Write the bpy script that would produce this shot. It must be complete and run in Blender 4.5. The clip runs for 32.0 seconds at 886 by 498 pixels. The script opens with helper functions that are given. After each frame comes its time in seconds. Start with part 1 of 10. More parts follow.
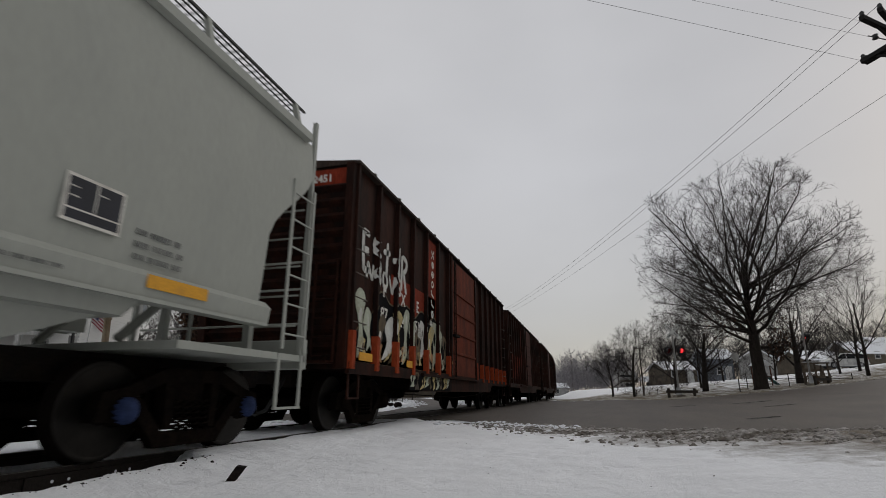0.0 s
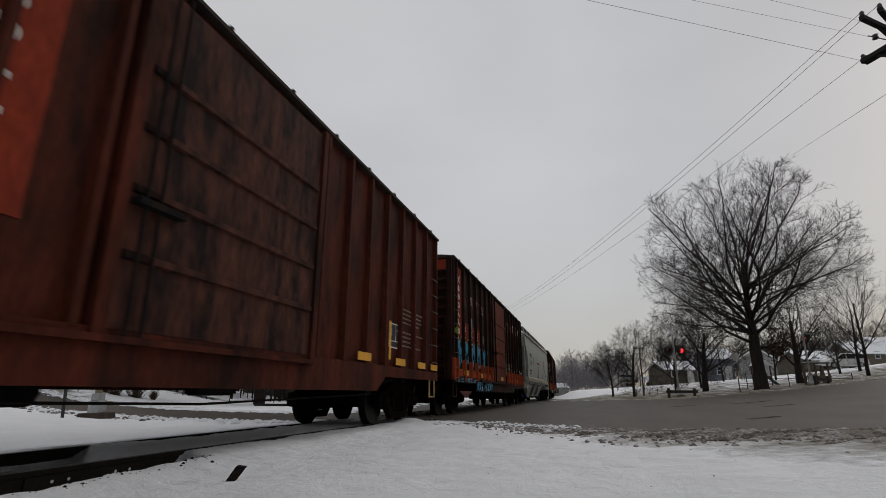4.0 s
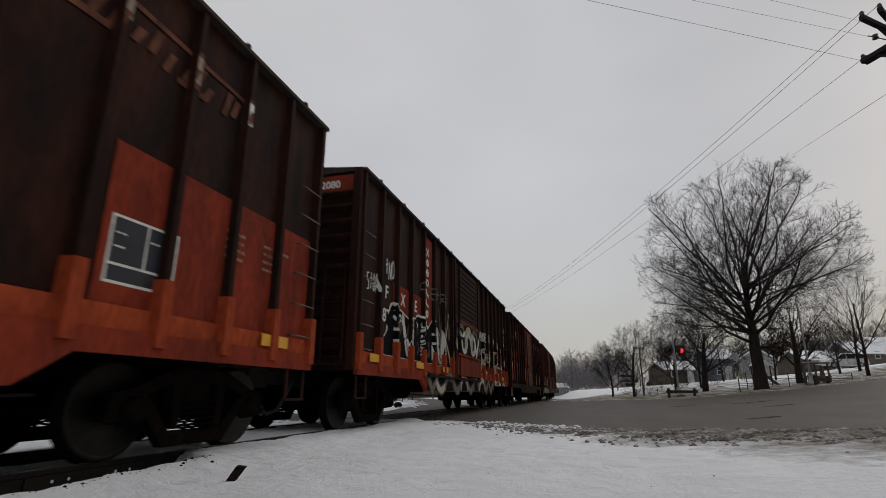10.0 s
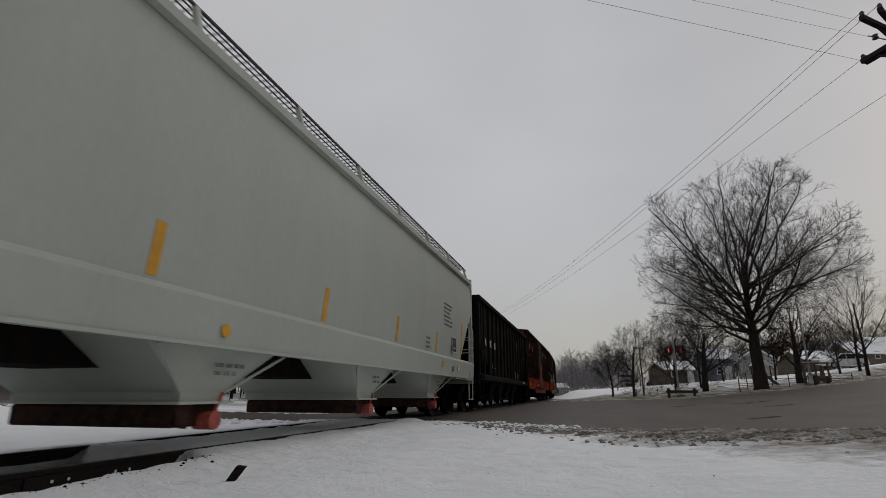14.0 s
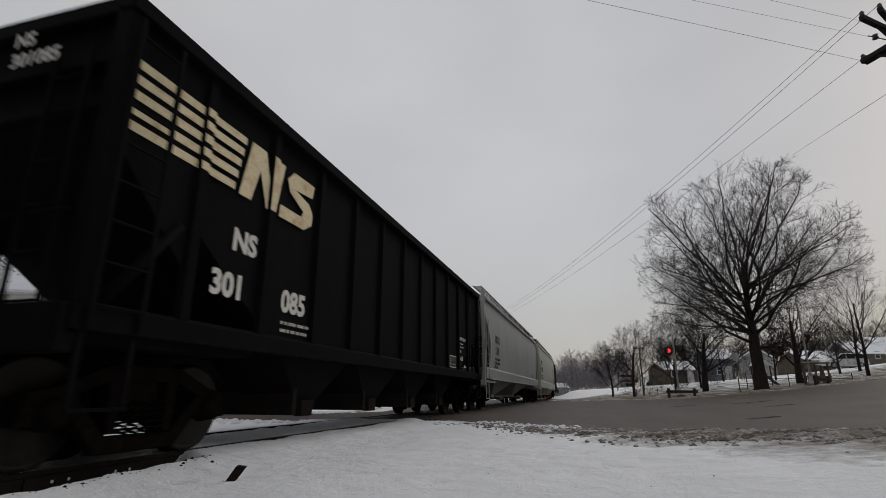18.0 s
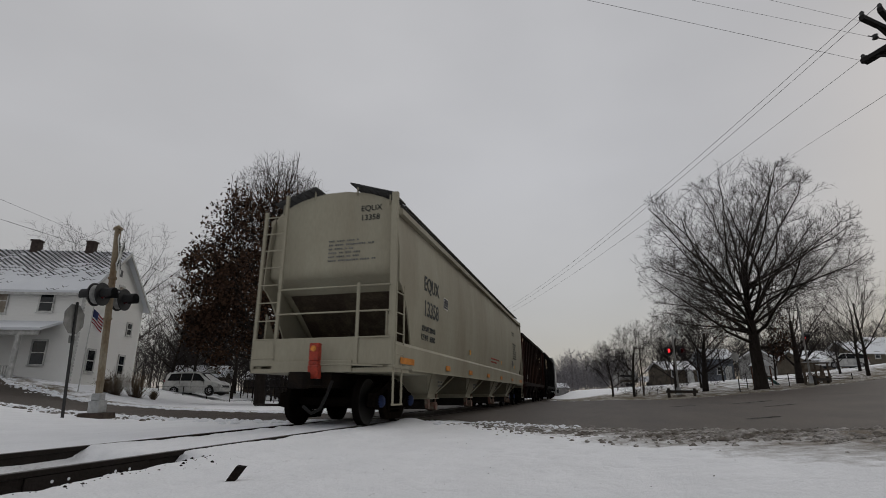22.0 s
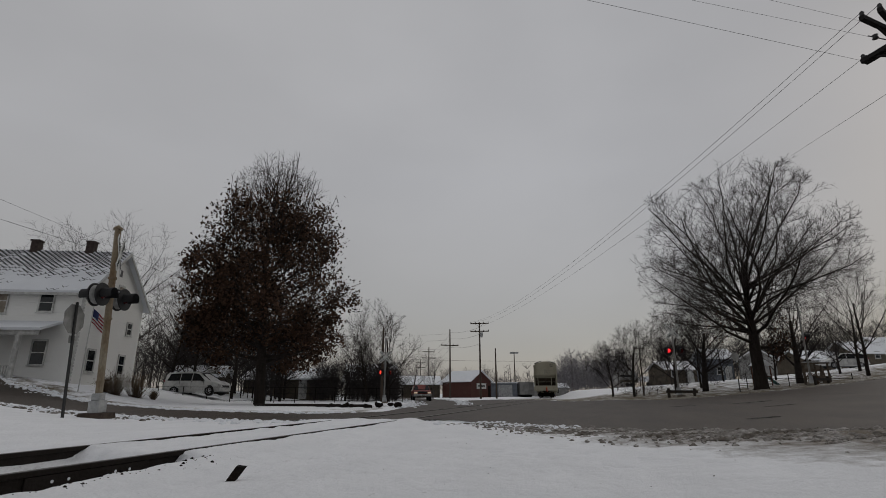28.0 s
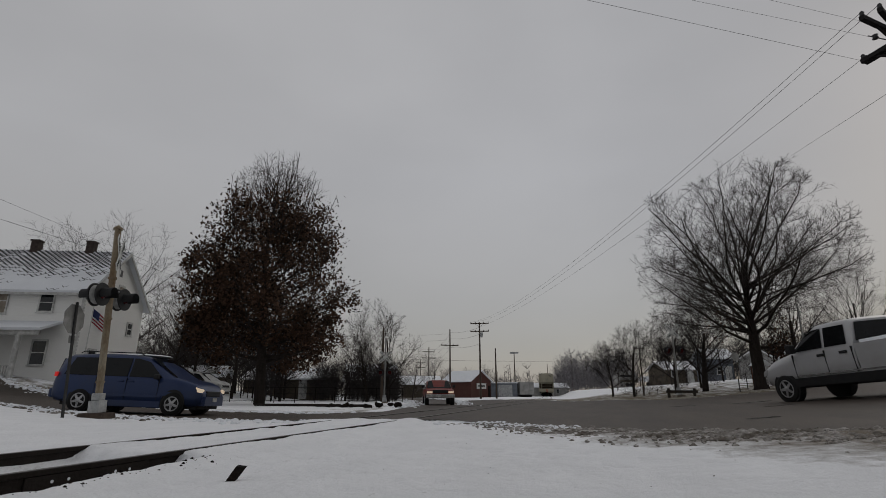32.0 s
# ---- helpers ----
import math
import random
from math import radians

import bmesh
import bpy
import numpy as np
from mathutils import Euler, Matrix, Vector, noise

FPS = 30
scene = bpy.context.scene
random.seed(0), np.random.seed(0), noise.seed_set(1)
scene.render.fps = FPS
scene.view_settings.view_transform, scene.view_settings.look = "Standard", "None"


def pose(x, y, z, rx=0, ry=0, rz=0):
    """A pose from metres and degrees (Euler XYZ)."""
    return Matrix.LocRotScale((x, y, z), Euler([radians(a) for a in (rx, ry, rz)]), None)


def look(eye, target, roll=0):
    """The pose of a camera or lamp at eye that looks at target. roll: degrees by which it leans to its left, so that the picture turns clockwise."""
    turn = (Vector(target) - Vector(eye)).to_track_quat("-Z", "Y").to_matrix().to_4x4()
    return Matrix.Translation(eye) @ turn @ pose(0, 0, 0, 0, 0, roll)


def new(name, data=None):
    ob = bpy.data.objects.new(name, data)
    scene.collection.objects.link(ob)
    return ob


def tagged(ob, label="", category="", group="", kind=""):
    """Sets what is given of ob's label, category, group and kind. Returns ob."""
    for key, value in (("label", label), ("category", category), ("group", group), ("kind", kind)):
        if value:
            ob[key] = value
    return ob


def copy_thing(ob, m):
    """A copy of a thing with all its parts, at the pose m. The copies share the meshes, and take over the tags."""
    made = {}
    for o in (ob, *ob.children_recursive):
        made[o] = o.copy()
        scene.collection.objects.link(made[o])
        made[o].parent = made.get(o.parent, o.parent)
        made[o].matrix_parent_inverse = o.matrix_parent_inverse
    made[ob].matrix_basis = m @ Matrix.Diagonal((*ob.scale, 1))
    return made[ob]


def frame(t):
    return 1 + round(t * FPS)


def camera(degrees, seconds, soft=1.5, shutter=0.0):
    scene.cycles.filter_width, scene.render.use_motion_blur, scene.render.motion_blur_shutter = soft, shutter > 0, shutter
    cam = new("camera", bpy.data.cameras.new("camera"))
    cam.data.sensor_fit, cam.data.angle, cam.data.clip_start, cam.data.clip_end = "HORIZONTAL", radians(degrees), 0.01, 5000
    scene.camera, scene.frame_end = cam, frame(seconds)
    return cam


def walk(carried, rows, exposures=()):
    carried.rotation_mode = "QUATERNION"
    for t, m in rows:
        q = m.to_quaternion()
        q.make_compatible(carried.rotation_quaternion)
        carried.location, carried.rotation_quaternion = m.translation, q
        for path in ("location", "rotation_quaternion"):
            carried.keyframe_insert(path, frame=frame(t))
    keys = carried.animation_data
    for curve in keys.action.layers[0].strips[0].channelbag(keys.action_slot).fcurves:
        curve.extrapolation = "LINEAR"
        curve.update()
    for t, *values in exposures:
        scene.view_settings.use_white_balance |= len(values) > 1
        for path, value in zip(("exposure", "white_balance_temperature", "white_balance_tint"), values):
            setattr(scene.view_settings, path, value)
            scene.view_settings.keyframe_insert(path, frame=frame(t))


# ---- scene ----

# ---------------- camera ----------------
YAW, PITCH, EYE_Z = 15.606, 15.886, 0.607
cam = camera(82.12, 32.0, soft=0.55, shutter=0.14)
cam_pose = pose(0, 0, EYE_Z, 90 + PITCH, 0, YAW)
EXPOSURES = [(0.0, 0.07), (0.6, -0.02), (1.2, -0.03), (2.0, 0.05), (6.0, 0.09), (12.6, 0.09), (13.4, 0.02), (14.0, -0.08), (16.5, -0.02), (18.0, 0.05), (20.0, 0.04), (21.0, 0.0), (22.0, -0.07), (23.0, -0.24), (24.5, -0.33), (26.0, -0.36), (32.0, -0.37)]
walk(cam, [(0.0, cam_pose), (32.0, cam_pose)], exposures=EXPOSURES)

# ---------------- light: overcast winter sky ----------------
world = bpy.data.worlds.new("overcast_sky")
scene.world = world
world.use_nodes = True
wn, wl = world.node_tree.nodes, world.node_tree.links
wn.clear()
w_out = wn.new("ShaderNodeOutputWorld")
w_bg = wn.new("ShaderNodeBackground")
w_add = wn.new("ShaderNodeAddShader")
w_sky_bg = wn.new("ShaderNodeBackground")
sky = wn.new("ShaderNodeTexSky")
sky.sky_type = "NISHITA"
sky.sun_disc = False
sky.sun_elevation = radians(24)
sky.sun_rotation = radians(40)
w_sky_bg.inputs["Strength"].default_value = 0.012
wl.new(sky.outputs[0], w_sky_bg.inputs["Color"])
tc = wn.new("ShaderNodeTexCoord")
mp = wn.new("ShaderNodeMapping")
mp.inputs["Scale"].default_value = (1.1, 1.1, 2.2)
nz = wn.new("ShaderNodeTexNoise")
nz.inputs["Scale"].default_value = 1.6
nz.inputs["Detail"].default_value = 5
nz.inputs["Roughness"].default_value = 0.45
wl.new(tc.outputs["Generated"], mp.inputs[0])
wl.new(mp.outputs[0], nz.inputs["Vector"])
sep = wn.new("ShaderNodeSeparateXYZ")
wl.new(tc.outputs["Generated"], sep.inputs[0])
ramp = wn.new("ShaderNodeValToRGB")
SKY_STOPS = [(0.0, (0.35, 0.325, 0.305)), (0.06, (0.39, 0.368, 0.346)), (0.16, (0.41, 0.398, 0.388)),
             (0.40, (0.465, 0.46, 0.466)), (1.0, (0.52, 0.515, 0.52))]
while len(ramp.color_ramp.elements) < len(SKY_STOPS):
    ramp.color_ramp.elements.new(0.5)
for e, (pos_, col) in zip(ramp.color_ramp.elements, SKY_STOPS):
    e.position, e.color = pos_, (*col, 1)
wl.new(sep.outputs["Z"], ramp.inputs[0])
cl = wn.new("ShaderNodeMapRange")
cl.inputs["From Min"].default_value, cl.inputs["From Max"].default_value = 0.3, 0.7
cl.inputs["To Min"].default_value, cl.inputs["To Max"].default_value = 0.9, 1.06
wl.new(nz.outputs["Fac"], cl.inputs["Value"])
# the sky gets darker towards one side
side = wn.new("ShaderNodeMapRange")
side.inputs["From Min"].default_value, side.inputs["From Max"].default_value = 0.0, 0.75
side.inputs["To Min"].default_value, side.inputs["To Max"].default_value = 1.02, 0.66
wl.new(sep.outputs["X"], side.inputs["Value"])
both = wn.new("ShaderNodeMath")
both.operation = "MULTIPLY"
wl.new(cl.outputs[0], both.inputs[0])
wl.new(side.outputs[0], both.inputs[1])
w_mul = wn.new("ShaderNodeVectorMath")
w_mul.operation = "SCALE"
wl.new(ramp.outputs[0], w_mul.inputs[0])
wl.new(both.outputs[0], w_mul.inputs["Scale"])
wl.new(w_mul.outputs[0], w_bg.inputs["Color"])
w_bg.inputs["Strength"].default_value = 1.0
wl.new(w_bg.outputs[0], w_add.inputs[0])
wl.new(w_sky_bg.outputs[0], w_add.inputs[1])
wl.new(w_add.outputs[0], w_out.inputs[0])

sun = new("sun", bpy.data.lights.new("sun", "SUN"))
sun.data.energy, sun.data.angle, sun.data.color = 0.5, radians(40), (1.0, 0.96, 0.9)
sun.matrix_world = look((20, 30, 30), (0, 0, 0))

# ---------------- materials ----------------
MATS = {}


def mat(name, color, rough=0.8, metal=0.0, var=0.25, scale=3.0, fine=40.0, bump=0.1, second=None, amount=0.5,
        stretch=(1, 1, 1), emit=None, coat=0.0, rand=0.0, sharp=0.15, spec=0.3, island=0.0):
    """Painted, weathered or natural surface: a colour, a second colour laid over it in stains, a fine grain and relief."""
    if name in MATS:
        return MATS[name]
    m = bpy.data.materials.new(name)
    m.use_nodes = True
    n, l = m.node_tree.nodes, m.node_tree.links
    b = n["Principled BSDF"]
    b.inputs["Roughness"].default_value = rough
    b.inputs["Metallic"].default_value = metal
    b.inputs["Coat Weight"].default_value = coat
    b.inputs["Specular IOR Level"].default_value = spec
    t = n.new("ShaderNodeTexCoord")
    mpn = n.new("ShaderNodeMapping")
    mpn.inputs["Scale"].default_value = stretch
    l.new(t.outputs["Object"], mpn.inputs[0])
    big = n.new("ShaderNodeTexNoise")
    big.inputs["Scale"].default_value = scale
    big.inputs["Detail"].default_value = 6
    big.inputs["Roughness"].default_value = 0.62
    l.new(mpn.outputs[0], big.inputs["Vector"])
    small = n.new("ShaderNodeTexNoise")
    small.inputs["Scale"].default_value = fine
    small.inputs["Detail"].default_value = 3
    l.new(mpn.outputs[0], small.inputs["Vector"])
    second = second or tuple(c * 0.55 for c in color)
    mr = n.new("ShaderNodeMapRange")
    mid = 0.5 + (0.5 - amount) * 0.5
    mr.inputs["From Min"].default_value, mr.inputs["From Max"].default_value = mid - sharp, mid + sharp
    l.new(big.outputs["Fac"], mr.inputs["Value"])
    mix = n.new("ShaderNodeMix")
    mix.data_type = "RGBA"
    mix.inputs["A"].default_value, mix.inputs["B"].default_value = (*color, 1), (*second, 1)
    l.new(mr.outputs[0], mix.inputs["Factor"])
    mr2 = n.new("ShaderNodeMapRange")
    mr2.inputs["From Min"].default_value, mr2.inputs["From Max"].default_value = 0.25, 0.75
    mr2.inputs["To Min"].default_value, mr2.inputs["To Max"].default_value = 1 - var, 1 + var
    l.new(small.outputs["Fac"], mr2.inputs["Value"])
    mul = n.new("ShaderNodeVectorMath")
    mul.operation = "SCALE"
    l.new(mix.outputs["Result"], mul.inputs[0])
    l.new(mr2.outputs[0], mul.inputs["Scale"])
    last = mul.outputs[0]
    if rand:
        info = n.new("ShaderNodeObjectInfo")
        mr3 = n.new("ShaderNodeMapRange")
        mr3.inputs["To Min"].default_value, mr3.inputs["To Max"].default_value = 1 - rand, 1 + rand
        l.new(info.outputs["Random"], mr3.inputs["Value"])
        mul2 = n.new("ShaderNodeVectorMath")
        mul2.operation = "SCALE"
        l.new(last, mul2.inputs[0])
        l.new(mr3.outputs[0], mul2.inputs["Scale"])
        last = mul2.outputs[0]
    if island:
        geo = n.new("ShaderNodeNewGeometry")
        mr4 = n.new("ShaderNodeMapRange")
        mr4.inputs["To Min"].default_value, mr4.inputs["To Max"].default_value = 1 - island, 1 + island
        l.new(geo.outputs["Random Per Island"], mr4.inputs["Value"])
        mul3 = n.new("ShaderNodeVectorMath")
        mul3.operation = "SCALE"
        l.new(last, mul3.inputs[0])
        l.new(mr4.outputs[0], mul3.inputs["Scale"])
        last = mul3.outputs[0]
    l.new(last, b.inputs["Base Color"])
    if bump:
        bp = n.new("ShaderNodeBump")
        bp.inputs["Strength"].default_value = bump
        bp.inputs["Distance"].default_value = 0.02
        l.new(small.outputs["Fac"], bp.inputs["Height"])
        l.new(bp.outputs[0], b.inputs["Normal"])
    if emit:
        b.inputs["Emission Color"].default_value = (*emit[0], 1)
        b.inputs["Emission Strength"].default_value = emit[1]
    MATS[name] = m
    return m


def glass_mat(name, tint=(0.02, 0.025, 0.03), rough=0.05):
    return mat(name, tint, rough, 0.0, 0.1, 2, 8, 0.0, coat=0.3)


# ---------------- mesh builder ----------------
class MB:
    """Collects vertices and faces of one mesh."""

    def __init__(self):
        self.v, self.f, self.s = [], [], []

    def add(self, verts, faces, m=None, smooth=False):
        o = len(self.v)
        self.v += [tuple(m @ Vector(p)) for p in verts] if m is not None else [tuple(p) for p in verts]
        self.f += [tuple(i + o for i in f) for f in faces]
        self.s += [smooth] * len(faces)
        return self

    def box(self, x0, x1, y0, y1, z0, z1, c=0.0, m=None):
        """A box; c chamfers its edges that run along its longest side's two cross directions."""
        if c <= 0:
            vs = [(x, y, z) for x in (x0, x1) for y in (y0, y1) for z in (z0, z1)]
            fs = [(0, 1, 3, 2), (4, 6, 7, 5), (0, 4, 5, 1), (2, 3, 7, 6), (0, 2, 6, 4), (1, 5, 7, 3)]
            return self.add(vs, fs, m)
        bm = bmesh.new()
        bmesh.ops.create_cube(bm, size=1)
        bmesh.ops.transform(bm, verts=bm.verts, matrix=Matrix.Translation(((x0 + x1) / 2, (y0 + y1) / 2, (z0 + z1) / 2)) @ Matrix.Diagonal((abs(x1 - x0), abs(y1 - y0), abs(z1 - z0), 1)))
        bmesh.ops.bevel(bm, geom=bm.edges[:], offset=c, segments=2, affect="EDGES", profile=0.5)
        bm.verts.index_update()
        self.add([v.co for v in bm.verts], [[v.index for v in f.verts] for f in bm.faces], m)
        bm.free()
        return self

    def prism(self, poly, axis, a, b, m=None):
        """A polygon pushed along an axis from a to b; its points are the two other axes in order."""
        n = len(poly)

        def at(p, d):
            return {"x": (d, p[0], p[1]), "y": (p[0], d, p[1]), "z": (p[0], p[1], d)}[axis]
        vs = [at(p, a) for p in poly] + [at(p, b) for p in poly]
        fs = [tuple(range(n)), tuple(range(2 * n - 1, n - 1, -1))] + [(i, i + n, (i + 1) % n + n, (i + 1) % n) for i in range(n)]
        return self.add(vs, fs, m)

    def cyl(self, p, q, r, r2=None, n=12, cap=True):
        p, q = Vector(p), Vector(q)
        r2 = r if r2 is None else r2
        d = (q - p).normalized()
        a = d.orthogonal().normalized()
        b = d.cross(a)
        vs, fs = [], []
        for i in range(n):
            t = 2 * math.pi * i / n
            o = a * math.cos(t) + b * math.sin(t)
            vs += [p + o * r, q + o * r2]
        fs = [(2 * i, 2 * ((i + 1) % n), 2 * ((i + 1) % n) + 1, 2 * i + 1) for i in range(n)]
        self.add(vs, fs, None, True)
        if cap:
            self.add([vs[2 * i] for i in range(n)], [tuple(range(n - 1, -1, -1))])
            self.add([vs[2 * i + 1] for i in range(n)], [tuple(range(n))])
        return self

    def tube(self, pts, r, n=6):
        pts = [Vector(p) for p in pts]
        rs = r if isinstance(r, (list, tuple)) else [r] * len(pts)
        vs = []
        a = None
        for i, p in enumerate(pts):
            d = (pts[min(i + 1, len(pts) - 1)] - pts[max(i - 1, 0)]).normalized()
            a = d.orthogonal().normalized() if a is None else (a - d * a.dot(d)).normalized()
            b = d.cross(a)
            vs += [p + (a * math.cos(2 * math.pi * j / n) + b * math.sin(2 * math.pi * j / n)) * rs[i] for j in range(n)]
        fs = [(i * n + j, i * n + (j + 1) % n, (i + 1) * n + (j + 1) % n, (i + 1) * n + j) for i in range(len(pts) - 1) for j in range(n)]
        fs += [tuple(range(n - 1, -1, -1)), tuple(range((len(pts) - 1) * n, len(pts) * n))]
        return self.add(vs, fs, None, True)

    def rings(self, rings, cap=True, smooth=False):
        """Closed rings of equal length, joined one to the next."""
        n = len(rings[0])
        vs = [p for r in rings for p in r]
        fs = [(i * n + j, i * n + (j + 1) % n, (i + 1) * n + (j + 1) % n, (i + 1) * n + j) for i in range(len(rings) - 1) for j in range(n)]
        self.add(vs, fs, None, smooth)
        if cap:
            self.add(rings[0], [tuple(range(n - 1, -1, -1))])
            self.add(rings[-1], [tuple(range(n))])
        return self

    def disc(self, centre, axis, prof, n=24):
        """A turned shape: profile of (distance along the axis, radius) round an axis 'x' or 'y' or 'z'."""
        rings = []
        for d, r in prof:
            ring = []
            for i in range(n):
                t = 2 * math.pi * i / n
                c, s = r * math.cos(t), r * math.sin(t)
                o = {"x": (d, c, s), "y": (s, d, c), "z": (c, s, d)}[axis]
                ring.append(tuple(centre[k] + o[k] for k in range(3)))
            rings.append(ring)
        return self.rings(rings, True, True)

    def mesh(self, name, material, smooth_all=None):
        me = bpy.data.meshes.new(name)
        me.from_pydata(self.v, [], self.f)
        me.polygons.foreach_set("use_smooth", [bool(s) if smooth_all is None else smooth_all for s in self.s])
        me.materials.append(material)
        bm = bmesh.new()
        bm.from_mesh(me)
        bmesh.ops.recalc_face_normals(bm, faces=bm.faces)
        bm.to_mesh(me)
        bm.free()
        return me


def thing(name, m, label, category, group="", kind=""):
    ob = new(name)
    ob.empty_display_size = 0.3
    ob.matrix_basis = m
    return tagged(ob, label, category, group, kind)


def part(name, mb, material, parent, label="", at=None):
    """One mesh object under a thing or a part; mb may be a mesh that is shared."""
    me = mb.mesh(name, material) if isinstance(mb, MB) else mb
    ob = new(name, me)
    ob.parent = parent
    if at is not None:
        ob.matrix_basis = at if isinstance(at, Matrix) else Matrix.Translation(at)
    if label:
        ob["label"] = label
    return ob


def solo(name, mb, material, label, category, group="", kind="", at=None):
    me = mb.mesh(name, material) if isinstance(mb, MB) else mb
    ob = new(name, me)
    if at is not None:
        ob.matrix_basis = at if isinstance(at, Matrix) else Matrix.Translation(at)
    return tagged(ob, label, category, group, kind)


TEXTS = {}


def text_mesh(body, size, material, depth=0.003, bold=0.0):
    """Lettering as a thin mesh in the xy plane, its origin at the left of the line."""
    key = (body, size, material.name, bold)
    if key not in TEXTS:
        cu = bpy.data.curves.new("lettering", "FONT")
        cu.body, cu.size, cu.extrude, cu.offset = body, size, depth, bold
        cu.resolution_u = 3
        tmp = bpy.data.objects.new("lettering", cu)
        me = bpy.data.meshes.new_from_object(tmp)
        me.materials.clear()
        me.materials.append(material)
        bpy.data.objects.remove(tmp)
        TEXTS[key] = me
    return TEXTS[key]


def smooth01(a, b, x):
    t = min(1, max(0, (x - a) / (b - a)))
    return t * t * (3 - 2 * t)


CY, SY = math.cos(radians(YAW)), math.sin(radians(YAW))
TRACK_X = -5.215


def track_x(y):
    """The track runs straight past the crossing and then bends gently to the left."""
    d = max(0.0, y - 45)
    return TRACK_X - (0.00094 * d * d if d < 42 else 0.00094 * 42 * 42 + 0.079 * (d - 42))


def view(u, w):
    """The plan point u metres across and w metres along the line of sight."""
    return u * CY - w * SY, u * SY + w * CY


def ground_z(x, y):
    u, w = x * CY + y * SY, -x * SY + y * CY
    wa = max(abs(w), 3.0)
    s = max(-1.3, min(1.3, u / wa))
    far = 1 / (1 + (max(0.0, wa - 90) / 160) ** 2)
    if u < 0:
        z = 0.07 * min(wa, 200) ** 2 / (min(wa, 200) + 5) * s ** 4
        z += 0.9 * smooth01(24, 30, w) * smooth01(-15, -23, u) * smooth01(-1.4, -0.9, -abs(s) * 1.0)
    else:
        z = 0.075 * min(wa, 200) ** 2 / (min(wa, 200) + 2) * s * s
        z += 0.95 * smooth01(42, 62, w) * smooth01(19, 29, u)
    z *= far * smooth01(-8, 4, w)
    d = abs(x - track_x(y))
    return -0.1 + z * smooth01(2.5, 7.0, d)

# ---------------- ground, road, rails ----------------
def snow_material():
    m = mat("snow", (0.87, 0.88, 0.90), 0.85, 0, 0.06, 1.1, 55, 0.35, (0.79, 0.80, 0.82), 0.5, sharp=0.2, stretch=(1.6, 0.6, 1))
    n, l = m.node_tree.nodes, m.node_tree.links
    b = n["Principled BSDF"]
    old = b.inputs["Base Color"].links[0].from_socket
    # dirt thrown from the road and thin places, by a painted-on weight of the sheet
    at = n.new("ShaderNodeAttribute")
    at.attribute_name = "dirt"
    t = n.new("ShaderNodeTexCoord")
    nz2 = n.new("ShaderNodeTexNoise")
    nz2.inputs["Scale"].default_value, nz2.inputs["Detail"].default_value, nz2.inputs["Roughness"].default_value = 2.6, 8, 0.75
    l.new(t.outputs["Object"], nz2.inputs["Vector"])
    add = n.new("ShaderNodeMath")
    add.operation = "ADD"
    l.new(at.outputs["Fac"], add.inputs[0])
    l.new(nz2.outputs["Fac"], add.inputs[1])
    mr = n.new("ShaderNodeMapRange")
    mr.inputs["From Min"].default_value, mr.inputs["From Max"].default_value = 0.74, 1.16
    l.new(add.outputs[0], mr.inputs["Value"])
    mix = n.new("ShaderNodeMix")
    mix.data_type = "RGBA"
    l.new(mr.outputs[0], mix.inputs["Factor"])
    l.new(old, mix.inputs["A"])
    mix.inputs["B"].default_value = (0.16, 0.135, 0.105, 1)
    # bare yellow grass showing through on the lawns
    at2 = n.new("ShaderNodeAttribute")
    at2.attribute_name = "grass"
    nz3 = n.new("ShaderNodeTexNoise")
    nz3.inputs["Scale"].default_value, nz3.inputs["Detail"].default_value = 0.9, 9
    nz3.inputs["Roughness"].default_value = 0.7
    l.new(t.outputs["Object"], nz3.inputs["Vector"])
    add2 = n.new("ShaderNodeMath")
    add2.operation = "ADD"
    l.new(at2.outputs["Fac"], add2.inputs[0])
    l.new(nz3.outputs["Fac"], add2.inputs[1])
    mr2 = n.new("ShaderNodeMapRange")
    mr2.inputs["From Min"].default_value, mr2.inputs["From Max"].default_value = 0.9, 1.1
    l.new(add2.outputs[0], mr2.inputs["Value"])
    mix2 = n.new("ShaderNodeMix")
    mix2.data_type = "RGBA"
    l.new(mr2.outputs[0], mix2.inputs["Factor"])
    l.new(mix.outputs["Result"], mix2.inputs["A"])
    mix2.inputs["B"].default_value = (0.12, 0.095, 0.055, 1)
    # dark flecks painted in for dirt specks and the crust's small shadow lines
    nz5 = n.new("ShaderNodeTexNoise")
    nz5.inputs["Scale"].default_value, nz5.inputs["Detail"].default_value, nz5.inputs["Roughness"].default_value = 6, 6, 0.65
    mp5 = n.new("ShaderNodeMapping")
    mp5.inputs["Rotation"].default_value, mp5.inputs["Scale"].default_value = (0, 0, -0.27), (1.6, 0.55, 1)
    l.new(t.outputs["Object"], mp5.inputs[0])
    l.new(mp5.outputs[0], nz5.inputs["Vector"])
    mr5 = n.new("ShaderNodeMapRange")
    mr5.inputs["From Min"].default_value, mr5.inputs["From Max"].default_value = 0.66, 0.73
    mr5.inputs["To Max"].default_value = 0.38
    l.new(nz5.outputs["Fac"], mr5.inputs["Value"])
    mix3 = n.new("ShaderNodeMix")
    mix3.data_type = "RGBA"
    l.new(mr5.outputs[0], mix3.inputs["Factor"])
    l.new(mix2.outputs["Result"], mix3.inputs["A"])
    mix3.inputs["B"].default_value = (0.22, 0.20, 0.185, 1)
    l.new(mix3.outputs["Result"], b.inputs["Base Color"])
    # trodden, crusted relief at two scales
    nz4 = n.new("ShaderNodeTexNoise")
